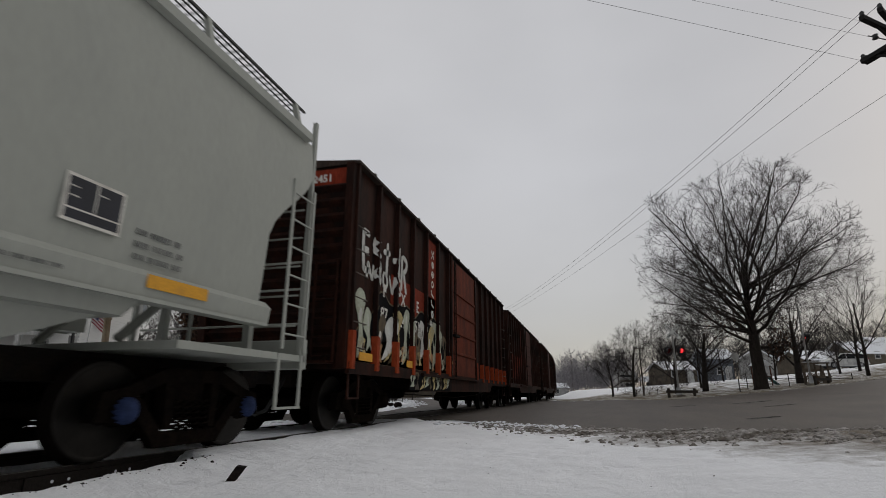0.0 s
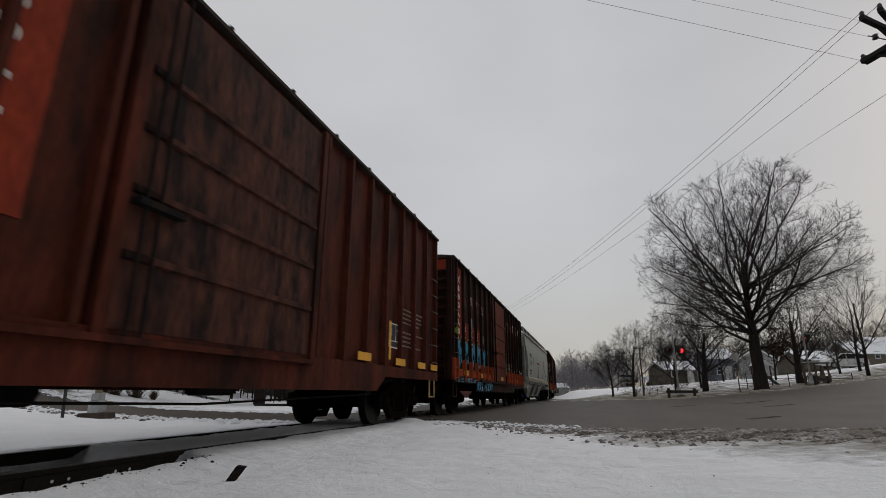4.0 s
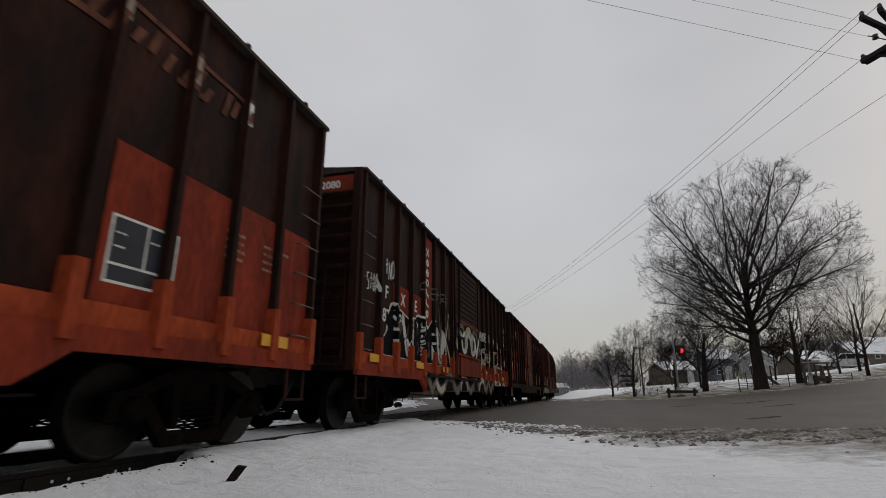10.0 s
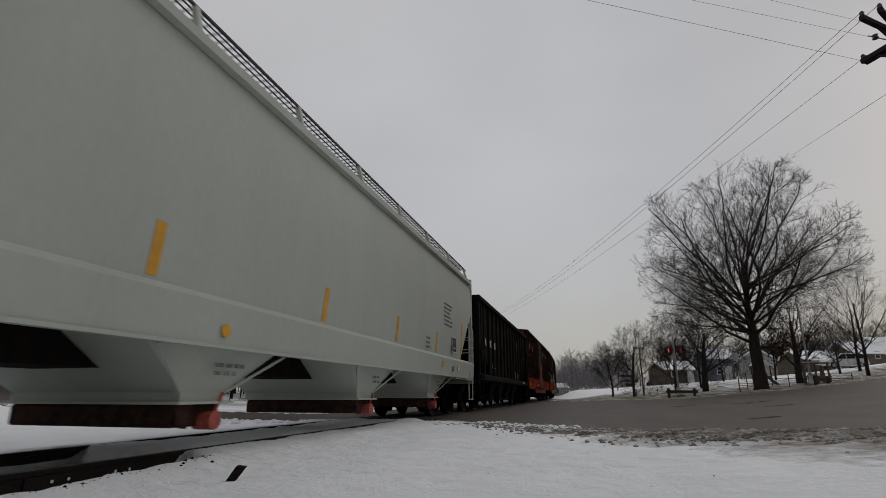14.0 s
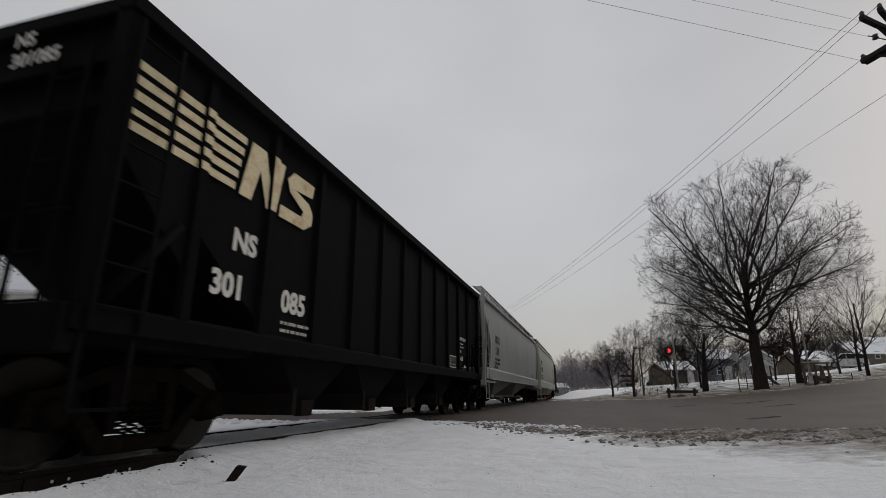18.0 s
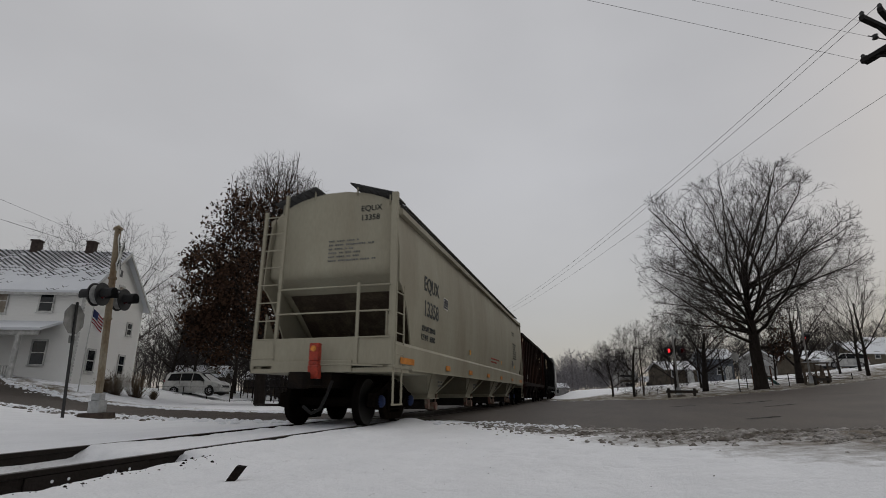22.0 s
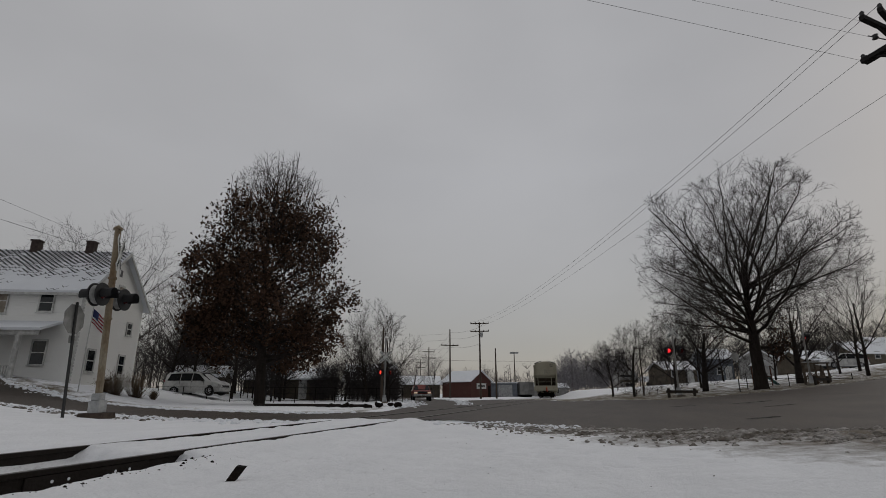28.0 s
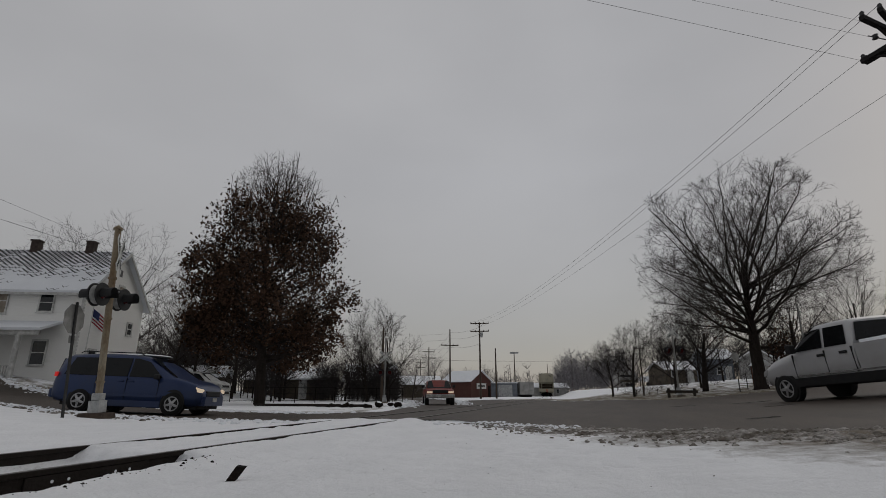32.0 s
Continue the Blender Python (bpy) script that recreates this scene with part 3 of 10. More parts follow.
def coupler(car, end, half):
    s = end
    mb = MB().box(-0.09, 0.09, s * (half - 0.2), s * (half + 0.55), 0.76, 0.95, 0.02)
    mb.box(-0.17, 0.15, s * (half + 0.48), s * (half + 0.78), 0.70, 1.0, 0.03)
    part("coupler", mb, DARK_IRON, car, "cast knuckle coupler")
    pts = [(0.35, s * (half + 0.05), 0.85), (0.38, s * (half + 0.3), 0.6), (0.36, s * (half + 0.5), 0.36), (0.3, s * (half + 0.68), 0.3), (0.2, s * (half + 0.8), 0.42)]
    part("air_hose", MB().tube(pts, 0.028, 7), BLACK_RUBBER, car, "hanging black air hose")


def ladder(car, name, x, y0, y1, z0, z1, n, material, r=0.014):
    """A side ladder: two stiles and its rungs, standing off the side."""
    mb = MB()
    for y in (y0, y1):
        mb.box(x - 0.012, x + 0.012, y - 0.025, y + 0.025, z0, z1)
    lad = part(name, mb, material, car)
    rung = MB().cyl((x, y0, 0), (x, y1, 0), r, n=6).mesh("rung", material)
    for i in range(n):
        part("rung", rung, material, lad, at=(0, 0, z0 + (z1 - z0) * (i + 0.5) / n))
    return lad


def grab(car, x, y0, y1, z, material, out=0.07):
    part("grab_iron", MB().tube([(x, y0, z), (x + out, y0, z), (x + out, y1, z), (x, y1, z)], 0.012, 6), material, car)


def stirrup(car, x, y0, y1, z0, z1, material):
    mb = MB().box(x - 0.012, x + 0.012, y0 - 0.025, y0 + 0.025, z0, z1).box(x - 0.012, x + 0.012, y1 - 0.025, y1 + 0.025, z0, z1)
    mb.box(x - 0.02, x + 0.02, y0 - 0.025, y1 + 0.025, z0 - 0.03, z0)
    part("sill_step", mb, material, car, "hanging sill step")


def letters(parent, body, x, y, z, size, material, bold=0.0, label=""):
    """Lettering on the near side, read along +y; large letters are parts of their own."""
    m = Matrix.Translation((x, y, z)) @ Matrix(((0, 0, 1, 0), (1, 0, 0, 0), (0, 1, 0, 0), (0, 0, 0, 1)))
    if size < 0.3:
        part("lettering", text_mesh(body, size, material, 0.002, bold), material, parent, label, m)
        return

    def right(me):
        return max(v.co.x for v in me.vertices)
    for i, ch in enumerate(body):
        if ch == " ":
            continue
        me = text_mesh(ch, size, material, 0.002, bold)
        off = right(text_mesh(body[:i + 1], size, material, 0.002, bold)) - right(me)
        part("letter", me, material, parent, label, m @ Matrix.Translation((off, 0, 0)))


def end_letters(parent, body, y, x, z, size, material, bold=0.0):
    """Lettering on the rear end, facing -y."""
    me = text_mesh(body, size, material, 0.002, bold)
    m = Matrix.Translation((x, y, z)) @ Matrix(((1, 0, 0, 0), (0, 0, -1, 0), (0, 1, 0, 0), (0, 0, 0, 1)))
    part("lettering", me, material, parent, "", m)


def bars(parent, x, y0, y1, z0, rows, material, rnd, h=0.024, gap=0.034, name="small_print"):
    """Small print that cannot be read: broken bars of its size."""
    mb = MB()
    for i in range(rows):
        z = z0 - i * (h + gap)
        y = y0
        end = y0 + (y1 - y0) * (0.6 + 0.4 * rnd.random())
        while y < end:
            for k in range(rnd.choice((2, 3, 4, 4, 5, 6))):
                mb.box(x - 0.002, x + 0.002, y, y + h * rnd.uniform(0.4, 0.62), z - h, z)
                y += h * 0.82
            y += h * 0.7
    part(name, mb, material, parent, "illegible small stencilled print")["kind"] = "stuff"


def rect(parent, name, x, y0, y1, z0, z1, material, label="", t=0.003):
    return part(name, MB().box(x - t, x + t, y0, y1, z0, z1), material, parent, label)


def stencil_box(parent, x, y, z, w, h, rim, fill, rnd):
    p = part("stencil_panel", MB().box(x - 0.003, x + 0.003, y, y + w, z, z + h), rim, parent, "framed maintenance stencil panel")
    for (a, b_, c, d) in ((0.025, w * 0.5, h * 0.3, h - 0.025), (w * 0.53, w - 0.025, h * 0.3, h - 0.025), (0.025, w - 0.025, 0.025, h * 0.26)):
        part("panel_field", MB().box(x - 0.002, x + 0.005, y + a, y + b_, z + c, z + d), fill, p)
    mb = MB()
    for k in range(3):
        y0, z0 = y + w * (0.08 + 0.48 * (k % 2)), z + h * (0.72 - 0.2 * (k // 2))
        for j in range(2):
            mb.box(x + 0.004, x + 0.007, y0 + w * 0.08 * j, y0 + w * (0.08 * j + 0.04 + 0.02 * rnd.random()), z0, z0 + h * 0.03)
    part("small_print", mb, rim, p)


def smooth_path(pts, n):
    """Points along a soft curve through the given ones."""
    out = []
    m = len(pts) - 1
    for i in range(n + 1):
        t = i / n * m
        k = min(int(t), m - 1)
        f_ = t - k
        p0, p1, p2, p3 = pts[max(k - 1, 0)], pts[k], pts[k + 1], pts[min(k + 2, m)]
        out.append(tuple(0.5 * (2 * p1[j] + (p2[j] - p0[j]) * f_ + (2 * p0[j] - 5 * p1[j] + 4 * p2[j] - p3[j]) * f_ ** 2 + (3 * p1[j] - p0[j] - 3 * p2[j] + p3[j]) * f_ ** 3) for j in (0, 1)))
    return out


def ribbon(mb, skin, lift, pts, width, cols=5):
    """A fat painted stroke along (y, z) points, laid on the car's skin; skin(y, z) gives how far the metal stands out there."""
    n = len(pts)
    vs = []
    for i in range(n):
        a, b_ = pts[max(i - 1, 0)], pts[min(i + 1, n - 1)]
        d = Vector((b_[0] - a[0], b_[1] - a[1]))
        d = d.normalized() if d.length > 1e-6 else Vector((1, 0))
        t = 2 * i / (n - 1) - 1
        w = width * max(0.25, (1 - t ** 8) ** 0.5)
        for j in range(cols + 1):
            o = (2 * j / cols - 1) * w
            y, z = pts[i][0] - d.y * o, pts[i][1] + d.x * o
            vs.append((skin(y, z) + lift, y, z))
    c = cols + 1
    mb.add(vs, [(i * c + j, i * c + j + 1, (i + 1) * c + j + 1, (i + 1) * c + j) for i in range(n - 1) for j in range(cols)])


# strokes of letter-like painted shapes in a unit box
STROKES = (
    (((0.15, 0.0), (0.1, 0.5), (0.15, 1.0)), ((0.15, 0.97), (0.9, 1.0)), ((0.15, 0.5), (0.75, 0.55)), ((0.1, 0.03), (0.9, 0.0))),
    (((0.08, 0.0), (0.12, 1.0)), ((0.12, 1.0), (0.5, 0.45), (0.88, 0.0)), ((0.88, 0.0), (0.92, 1.0))),
    (((0.5, 1.0), (0.1, 0.75), (0.1, 0.25), (0.5, 0.0), (0.9, 0.25), (0.9, 0.75), (0.5, 1.0)),),
    (((0.1, 1.0), (0.35, 0.1), (0.5, 0.0), (0.65, 0.1), (0.9, 1.0)),),
    (((0.12, 0.0), (0.12, 1.0)), ((0.12, 1.0), (0.8, 0.92), (0.8, 0.6), (0.15, 0.5)), ((0.4, 0.5), (0.9, 0.0))),
    (((0.5, 0.0), (0.5, 1.0)), ((0.0, 0.62), (1.0, 0.68))),
    (((0.9, 0.95), (0.2, 0.9), (0.2, 0.6), (0.8, 0.45), (0.8, 0.1), (0.1, 0.05)),),
    (((0.0, 0.0), (0.2, 0.7), (0.5, 1.0), (0.8, 0.7), (1.0, 0.0)), ((0.25, 0.35), (0.75, 0.35))),
)


def graffiti(parent, skin, y0, y1, z0, z1, seed, colors, n=4, label="", thin=False, back=None, fat=0.15, rim=1.5, glyphs=None):
    """Spray-painted shapes side by side: a dark cloud behind, outlines, fill and highlights, each letter a part."""
    rnd = random.Random(seed)
    w = (y1 - y0) / n
    h = z1 - z0
    if back:
        mb = MB()
        m = max(24, int((y1 - y0) / 0.035))
        vs = []
        for i in range(m + 1):
            y = y0 - 0.1 + (y1 - y0 + 0.2) * i / m
            lo, hi = z0 - 0.03 - 0.06 * noise.noise(Vector((y * 1.7, seed, 0))), z1 + 0.05 + 0.16 * h * noise.noise(Vector((y * 1.3, seed, 5)))
            vs += [(skin(y, z0) + 0.0037, y, lo + (hi - lo) * k / 3) for k in range(4)]
        mb.add(vs, [(i * 4 + k, i * 4 + k + 1, i * 4 + 5 + k, i * 4 + 4 + k) for i in range(m) for k in range(3)])
        part("graffiti_background", mb, back, parent, "sprayed dark cloud behind the letters")
    for k in range(n):
        c = y0 + w * (k + 0.5)
        g = STROKES[glyphs[k % len(glyphs)] if glyphs else rnd.randrange(len(STROKES))]
        tilt, sx = rnd.uniform(-0.18, 0.18), rnd.uniform(0.78, 1.05)
        drop = rnd.uniform(-0.07, 0.07) * h
        shape = [[(c + ((q[0] - 0.5) * sx + (q[1] - 0.5) * tilt + rnd.gauss(0, 0.03)) * w * 0.86, z0 + drop + h * (0.08 + 0.84 * (q[1] + rnd.gauss(0, 0.03)))) for q in st_] for st_ in g]
        wd = min(w, h * 1.2) * ((0.045 if fat == 0.15 else fat) if thin else fat)
        steps = 10 if thin else 22
        if thin:
            mb = MB()
            for st_ in shape:
                ribbon(mb, skin, 0.004, smooth_path(st_, steps), wd, 2)
            part("graffiti_letter", mb, colors[0], parent, label or ("white sprayed tag" if k == 0 else ""))
            continue
        low, mid, top = MB(), MB(), MB()
        for q, st_ in enumerate(shape):
            path = smooth_path(st_, steps)
            ribbon(low, skin, 0.004 + 0.0004 * q, path, wd * rim)
            ribbon(mid, skin, 0.007 + 0.0004 * q, path, wd)
            ribbon(top, skin, 0.010, [(p_[0] + wd * 0.3, p_[1] + wd * 0.3) for p_ in path[3:-6]], wd * 0.22, 2)
        o = part("graffiti_letter", low, colors[0], parent, label or "bulging spray-painted letter shape")
        part("letter_fill", mid, colors[1 + k % (len(colors) - 1)], o)
        part("letter_shine", top, colors[-1], o)


def oval(mb, x, cy, cz, ry, rz, t, n=18):
    """A flat oval ring on the side of a car."""
    vs = []
    for k in range(n):
        c, s = math.cos(6.2832 * k / n), math.sin(6.2832 * k / n)
        vs += [(x, cy + ry * c, cz + rz * s), (x, cy + (ry - t) * c, cz + (rz - t) * s)]
    mb.add(vs, [(2 * k, 2 * ((k + 1) % n), 2 * ((k + 1) % n) + 1, 2 * k + 1) for k in range(n)])


def brand_word(parent, x, y, z0, z1, material):
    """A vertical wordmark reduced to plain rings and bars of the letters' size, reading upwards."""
    n = 8
    h = (z1 - z0) / n
    tall, t = 0.22, 0.055
    for i, kind in enumerate("Pobbooox"):
        mb = MB()
        z = z0 + h * (i + 0.08)
        w_ = h * 0.74
        if kind == "o":
            oval(mb, x, y - tall / 2, z + w_ / 2, tall / 2, w_ / 2, t)
            if i in (1, 6):
                mb.box(x - 0.002, x + 0.002, y - tall / 2 - 0.02, y - tall / 2 + 0.02, z, z + w_ * 0.9)
            elif i == 5:
                mb.box(x - 0.002, x + 0.002, y - tall, y, z + w_ / 2 - 0.02, z + w_ / 2 + 0.02)
        elif kind == "x":
            for s in (1, -1):
                q = [(y, z + w_ / 2 - s * w_ / 2), (y, z + w_ / 2 - s * w_ / 2 + 0.06), (y - tall, z + w_ / 2 + s * w_ / 2 + 0.03), (y - tall, z + w_ / 2 + s * w_ / 2 - 0.03)]
                mb.prism(q, "x", x - 0.002, x + 0.002)
        else:
            up = 0.32 if kind == "P" else tall
            mb.prism([(y, z), (y, z + t), (y - up, z + t + 0.07), (y - up, z + 0.07)], "x", x - 0.002, x + 0.002)
            mb.box(x - 0.002, x + 0.002, y - up, y - up + 0.05, z + 0.1, z + w_)
            if kind == "P":
                mb.box(x - 0.002, x + 0.002, y - up * 0.62, y - up * 0.62 + 0.05, z + 0.06, z + w_ * 0.9)
        part("wordmark_shape", mb, material, parent, "worn white wordmark shape" if i == 0 else "")


def clipped(poly, a, b_):
    """The part of a polygon of (y, z) points between two uprights."""
    for lim, sgn in ((a, 1), (b_, -1)):
        out = []
        for p, q in zip(poly, poly[1:] + poly[:1]):
            ip, iq = sgn * (p[0] - lim) >= 0, sgn * (q[0] - lim) >= 0
            if ip:
                out.append(p)
            if ip != iq:
                k = (lim - p[0]) / (q[0] - p[0])
                out.append((lim, p[1] + (q[1] - p[1]) * k))
        poly = out
        if len(poly) < 3:
            return []
    return poly


def closed_curve(pts, n=5):
    """A soft closed outline through the points."""
    m = len(pts)
    out = []
    for i in range(m):
        p0, p1, p2, p3 = (pts[(i + d) % m] for d in (-1, 0, 1, 2))
        for k in range(n):
            f_ = k / n
            out.append(tuple(0.5 * (2 * p1[j] + (p2[j] - p0[j]) * f_ + (2 * p0[j] - 5 * p1[j] + 4 * p2[j] - p3[j]) * f_ ** 2 + (3 * p1[j] - p0[j] - 3 * p2[j] + p3[j]) * f_ ** 3) for j in (0, 1)))
    return out


def spray(mb, cols, poly, lift):
    """Paint a flat shape over the panels and posts of a side; cols: (from, to, how far the metal stands out)."""
    lo, hi = min(p[0] for p in poly), max(p[0] for p in poly)
    for a, b_, x in cols:
        if b_ <= lo or a >= hi:
            continue
        c = clipped(poly, a, b_)
        if len(c) > 2:
            mb.add([(x + lift, p[0], p[1]) for p in c], [tuple(range(len(c)))])
    return mb


def wild(parent, cols, y0, y1, z0, z1, seed, fills, black, rim=None, shine=None, step=0.3, lobes=True, label=""):
    """Interlocked blade-like letters on a dark ground with a coloured rim."""
    rnd = random.Random(seed)
    m = int((y1 - y0) / 0.08)
    h = z1 - z0

    def ground(d):
        top, bot = [], []
        for i in range(m + 1):
            y = y0 + (y1 - y0) * i / m
            end = min(1.0, 4 * min(i, m - i) / m + 0.35)
            wave = abs(math.sin((y + seed) * 2.6)) * 0.16 * h + 0.12 * h * noise.noise(Vector((y * 2.3, seed, 0))) if lobes else 0.0
            top.append((y, z0 + (h * 0.86 + wave) * end + d))
            bot.append((y, z0 - d * 0.5))
        return [(y0 - d, z0)] + top + [(y1 + d, z0)] + bot[::-1]
    if rim:
        part("graffiti_rim", spray(MB(), cols, ground(0.035), 0.0035), rim, parent, "thin bright sprayed rim")
    base = part("graffiti_ground", spray(MB(), cols, ground(0.0), 0.005), black, parent, label or "dark sprayed ground with bladed letters")
    y = y0 + 0.05
    k = 0
    while y < y1 - 0.12:
        w_ = step * rnd.uniform(0.45, 0.95)
        lean = rnd.uniform(-0.28, 0.28)
        zb, zt = z0 + h * rnd.uniform(0.02, 0.2), z0 + h * rnd.uniform(0.7, 1.0)
        f_ = fills[k % len(fills)]
        q = rnd.uniform(0.25, 0.6)
        poly = [(y, zb), (y + w_ * q, zb + 0.12 * h * rnd.random()), (y + w_ + lean * 0.3, zb + h * rnd.uniform(0.0, 0.25)), (y + w_ * 0.8 + lean * 0.6, zb + (zt - zb) * 0.5), (y + w_ * 1.25 + lean, zt - h * 0.1), (y + w_ * 0.5 + lean, zt), (y + lean * 0.8 - 0.03, zt - h * rnd.uniform(0.1, 0.3)), (y + w_ * 0.35 + lean * 0.4, zb + (zt - zb) * rnd.uniform(0.3, 0.5))]
        blade = part("graffiti_letter", spray(MB(), cols, closed_curve(poly, 3), 0.0065), f_, base)
        if rnd.random() < 0.6:
            cz, cy = zb + (zt - zb) * rnd.uniform(0.3, 0.7), y + w_ * 0.5 + lean * 0.5
            r_ = w_ * rnd.uniform(0.12, 0.25)
            spot = [(cy - r_, cz), (cy, cz - r_ * 1.6), (cy + r_, cz + r_ * 0.4), (cy + r_ * 0.2, cz + r_ * 1.8)]
            part("letter_notch", spray(MB(), cols, closed_curve(spot, 3), 0.008), black if rnd.random() < 0.6 or not shine else shine, blade)
        elif shine:
            sl = [(y + w_ * 0.5 + lean * 0.8, zt - h * 0.08), (y + w_ * 0.7 + lean * 0.8, zt - h * 0.14), (y + w_ * 0.55 + lean * 0.5, zt - h * 0.42)]
            part("letter_shine", spray(MB(), cols, sl, 0.008), shine, blade)
        y += w_ * rnd.uniform(0.85, 1.3) + 0.04
        k += 1


SWEEPS = (((0, 0), (0.05, 0.6), (0.35, 1), (0.75, 0.85), (0.9, 0.3), (0.95, 0)), ((0, 1), (0.1, 0.4), (0.45, 0), (0.8, 0.3), (1, 1)), ((0, 1), (0.3, 0.3), (0.45, 0), (0.62, 0.4), (1, 1)),
          ((0.9, 0.8), (0.5, 1), (0.1, 0.7), (0.2, 0.2), (0.6, 0), (0.95, 0.25)), ((0.1, 0.1), (0.9, 0.4), (0.8, 0.95), (0.3, 0.9), (0.15, 0.4), (0.7, 0)), ((0.95, 0.85), (0.5, 1), (0.15, 0.75), (0.5, 0.5), (0.85, 0.25), (0.4, 0), (0.05, 0.15)))


def swoops(parent, cols, y0, y1, z0, z1, seed, inks, black, n=5, wd=0.06, kinds=(0, 1, 2, 3, 4, 5), ground=None, edge=1.55):
    """Broad swelling brush-like strokes with a dark edge, running into one another."""
    rnd = random.Random(seed)
    w_, h = (y1 - y0) / n, z1 - z0
    if ground:
        m = max(8, int((y1 - y0) / 0.1))
        top = [(y0 + (y1 - y0) * i / m, z1 + 0.14 * h * noise.noise(Vector((i * 0.37, seed, 0)))) for i in range(m + 1)]
        part("graffiti_ground", spray(MB(), cols, [(y0, z0)] + top + [(y1, z0)], 0.0045), ground, parent, "dark sprayed ground")
    for k in range(n):
        s = SWEEPS[kinds[rnd.randrange(len(kinds))]]
        a, g, lean = y0 + w_ * (k - 0.12), w_ * rnd.uniform(1.0, 1.4), rnd.uniform(-0.2, 0.2)
        flip = rnd.random() < 0.35
        path = smooth_path([(a + g * ((1 - p[0]) if flip else p[0]) + lean * h * (p[1] - 0.5), z0 + h * (0.03 + 0.92 * p[1] * rnd.uniform(0.94, 1.04))) for p in s], 22)
        body = None
        for q, (wide, ink) in enumerate(((edge, black), (1.0, inks[k % len(inks)]))):
            left, right = [], []
            for i, p in enumerate(path):
                u, v = path[max(0, i - 1)], path[min(len(path) - 1, i + 1)]
                dy, dz = v[0] - u[0], v[1] - u[1]
                d = math.hypot(dy, dz) or 1.0
                r = 0.5 * wd * wide * (0.45 + 0.75 * math.sin(math.pi * (i + 1) / (len(path) + 1)) ** 0.7 + 0.35 * noise.noise(Vector((i * 0.25, seed, k))))
                left.append((p[0] - dz / d * r, p[1] + dy / d * r))
                right.append((p[0] + dz / d * r, p[1] - dy / d * r))
            mb = MB()
            for i in range(len(path) - 1):
                spray(mb, cols, [left[i], left[i + 1], right[i + 1], right[i]], 0.006 + 0.0025 * q + 0.0003 * (k % 5))
            seen, index = {}, []
            for v in mb.v:
                index.append(seen.setdefault(tuple(round(c, 5) for c in v), len(seen)))
            mb.v, mb.f = [Vector(p) for p in seen], [tuple(dict.fromkeys(index[i] for i in f)) for f in mb.f]
            mb.f = [f for f in mb.f if len(f) > 2]
            mb.s = [False] * len(mb.f)
            body = part("graffiti_stroke" if q == 0 else "stroke_fill", mb, ink, parent if q == 0 else body, "broad swelling sprayed stroke" if q == 0 and k == 0 else "")


def relics(parent, cols, y0, y1, z, n, seed):
    """What is left of old slanted lettering: broken strokes, a line through them and pale chips on the posts."""
    rnd = random.Random(seed)
    w_ = (y1 - y0) / n
    for k in range(n):
        c = y0 + w_ * k
        mb = MB()
        for q in range(3):
            a = c + w_ * (0.05 + 0.28 * q) + rnd.uniform(-0.03, 0.03)
            h0, h1 = z + rnd.uniform(-0.16, -0.02), z + rnd.uniform(0.05, 0.24)
            spray(mb, cols, [(a, h0), (a + 0.09, h0), (a + 0.17, h1), (a + 0.08, h1)], 0.004)
        if k % 2 == 0:
            spray(mb, cols, [(c, z - 0.16), (c + w_ * 0.7, z - 0.14), (c + w_ * 0.72, z - 0.07), (c, z - 0.09)], 0.0045)
        part("worn_letter", mb, RELIC, parent, "worn remains of old lettering" if k == 0 else "")
    part("worn_line", spray(MB(), cols, [(y0 + w_, z + 0.27), (y1, z + 0.20), (y1, z + 0.25), (y0 + w_, z + 0.33)], 0.004), RELIC, parent)
    for a, b_, x in cols:
        if b_ - a < 0.08 and y0 < a < y1:
            part("paint_chip", MB().box(x, x + 0.003, a, b_, z + 0.05 - 0.2 * rnd.random(), z + 0.24), FADED_INK if rnd.random() < 0.5 else WHITE_INK, parent)


def arches(parent, skin, y0, y1, z0, z1, seed, colors, n=6, wd=0.035):
    """Rounded arch-like outlines, two strokes deep, with runs of paint below them."""
    rnd = random.Random(seed)
    w_ = (y1 - y0) / n
    for k in range(n):
        c = y0 + w_ * (k + 0.5) + rnd.uniform(-0.05, 0.05)
        top = z1 - rnd.random() * 0.22 * (z1 - z0)
        g = w_ * rnd.uniform(0.42, 0.58)
        body = None
        for q, (s, col) in enumerate(((1.0, colors[0]), (0.72, colors[1]))):
            pts = [(c - g * s, z0), (c - g * s * 1.05, z0 + (top - z0) * 0.55 * s), (c - g * s * 0.5, z0 + (top - z0) * 0.93 * s), (c + g * s * 0.15, z0 + (top - z0) * s), (c + g * s * 0.8, z0 + (top - z0) * 0.8 * s), (c + g * s, z0 + (top - z0) * 0.3 * s), (c + g * s * rnd.uniform(0.5, 1.0), z0)]
            mb = MB()
            ribbon(mb, skin, 0.005 + 0.002 * q, smooth_path(pts, 24), wd * (1.0 if q == 0 else 0.7), 2)
            body = part("graffiti_letter" if q == 0 else "letter_line", mb, col, parent if q == 0 else body, "pale rounded letter outline" if q == 0 and k == 0 else "")


def paint(name, color, grime_shade, rough=0.7, amount=0.5, scale=1.1, var=0.3):
    """Weathered car paint: grime in blotches that run downwards, fine rust freckles."""
    return mat(name, color, rough, 0.0, var, scale * (2.0 if var > 0.1 else 1.0), 26, 0.3 * var, grime_shade, amount, stretch=(1, 1, 0.28), sharp=0.16, spec=0.05)


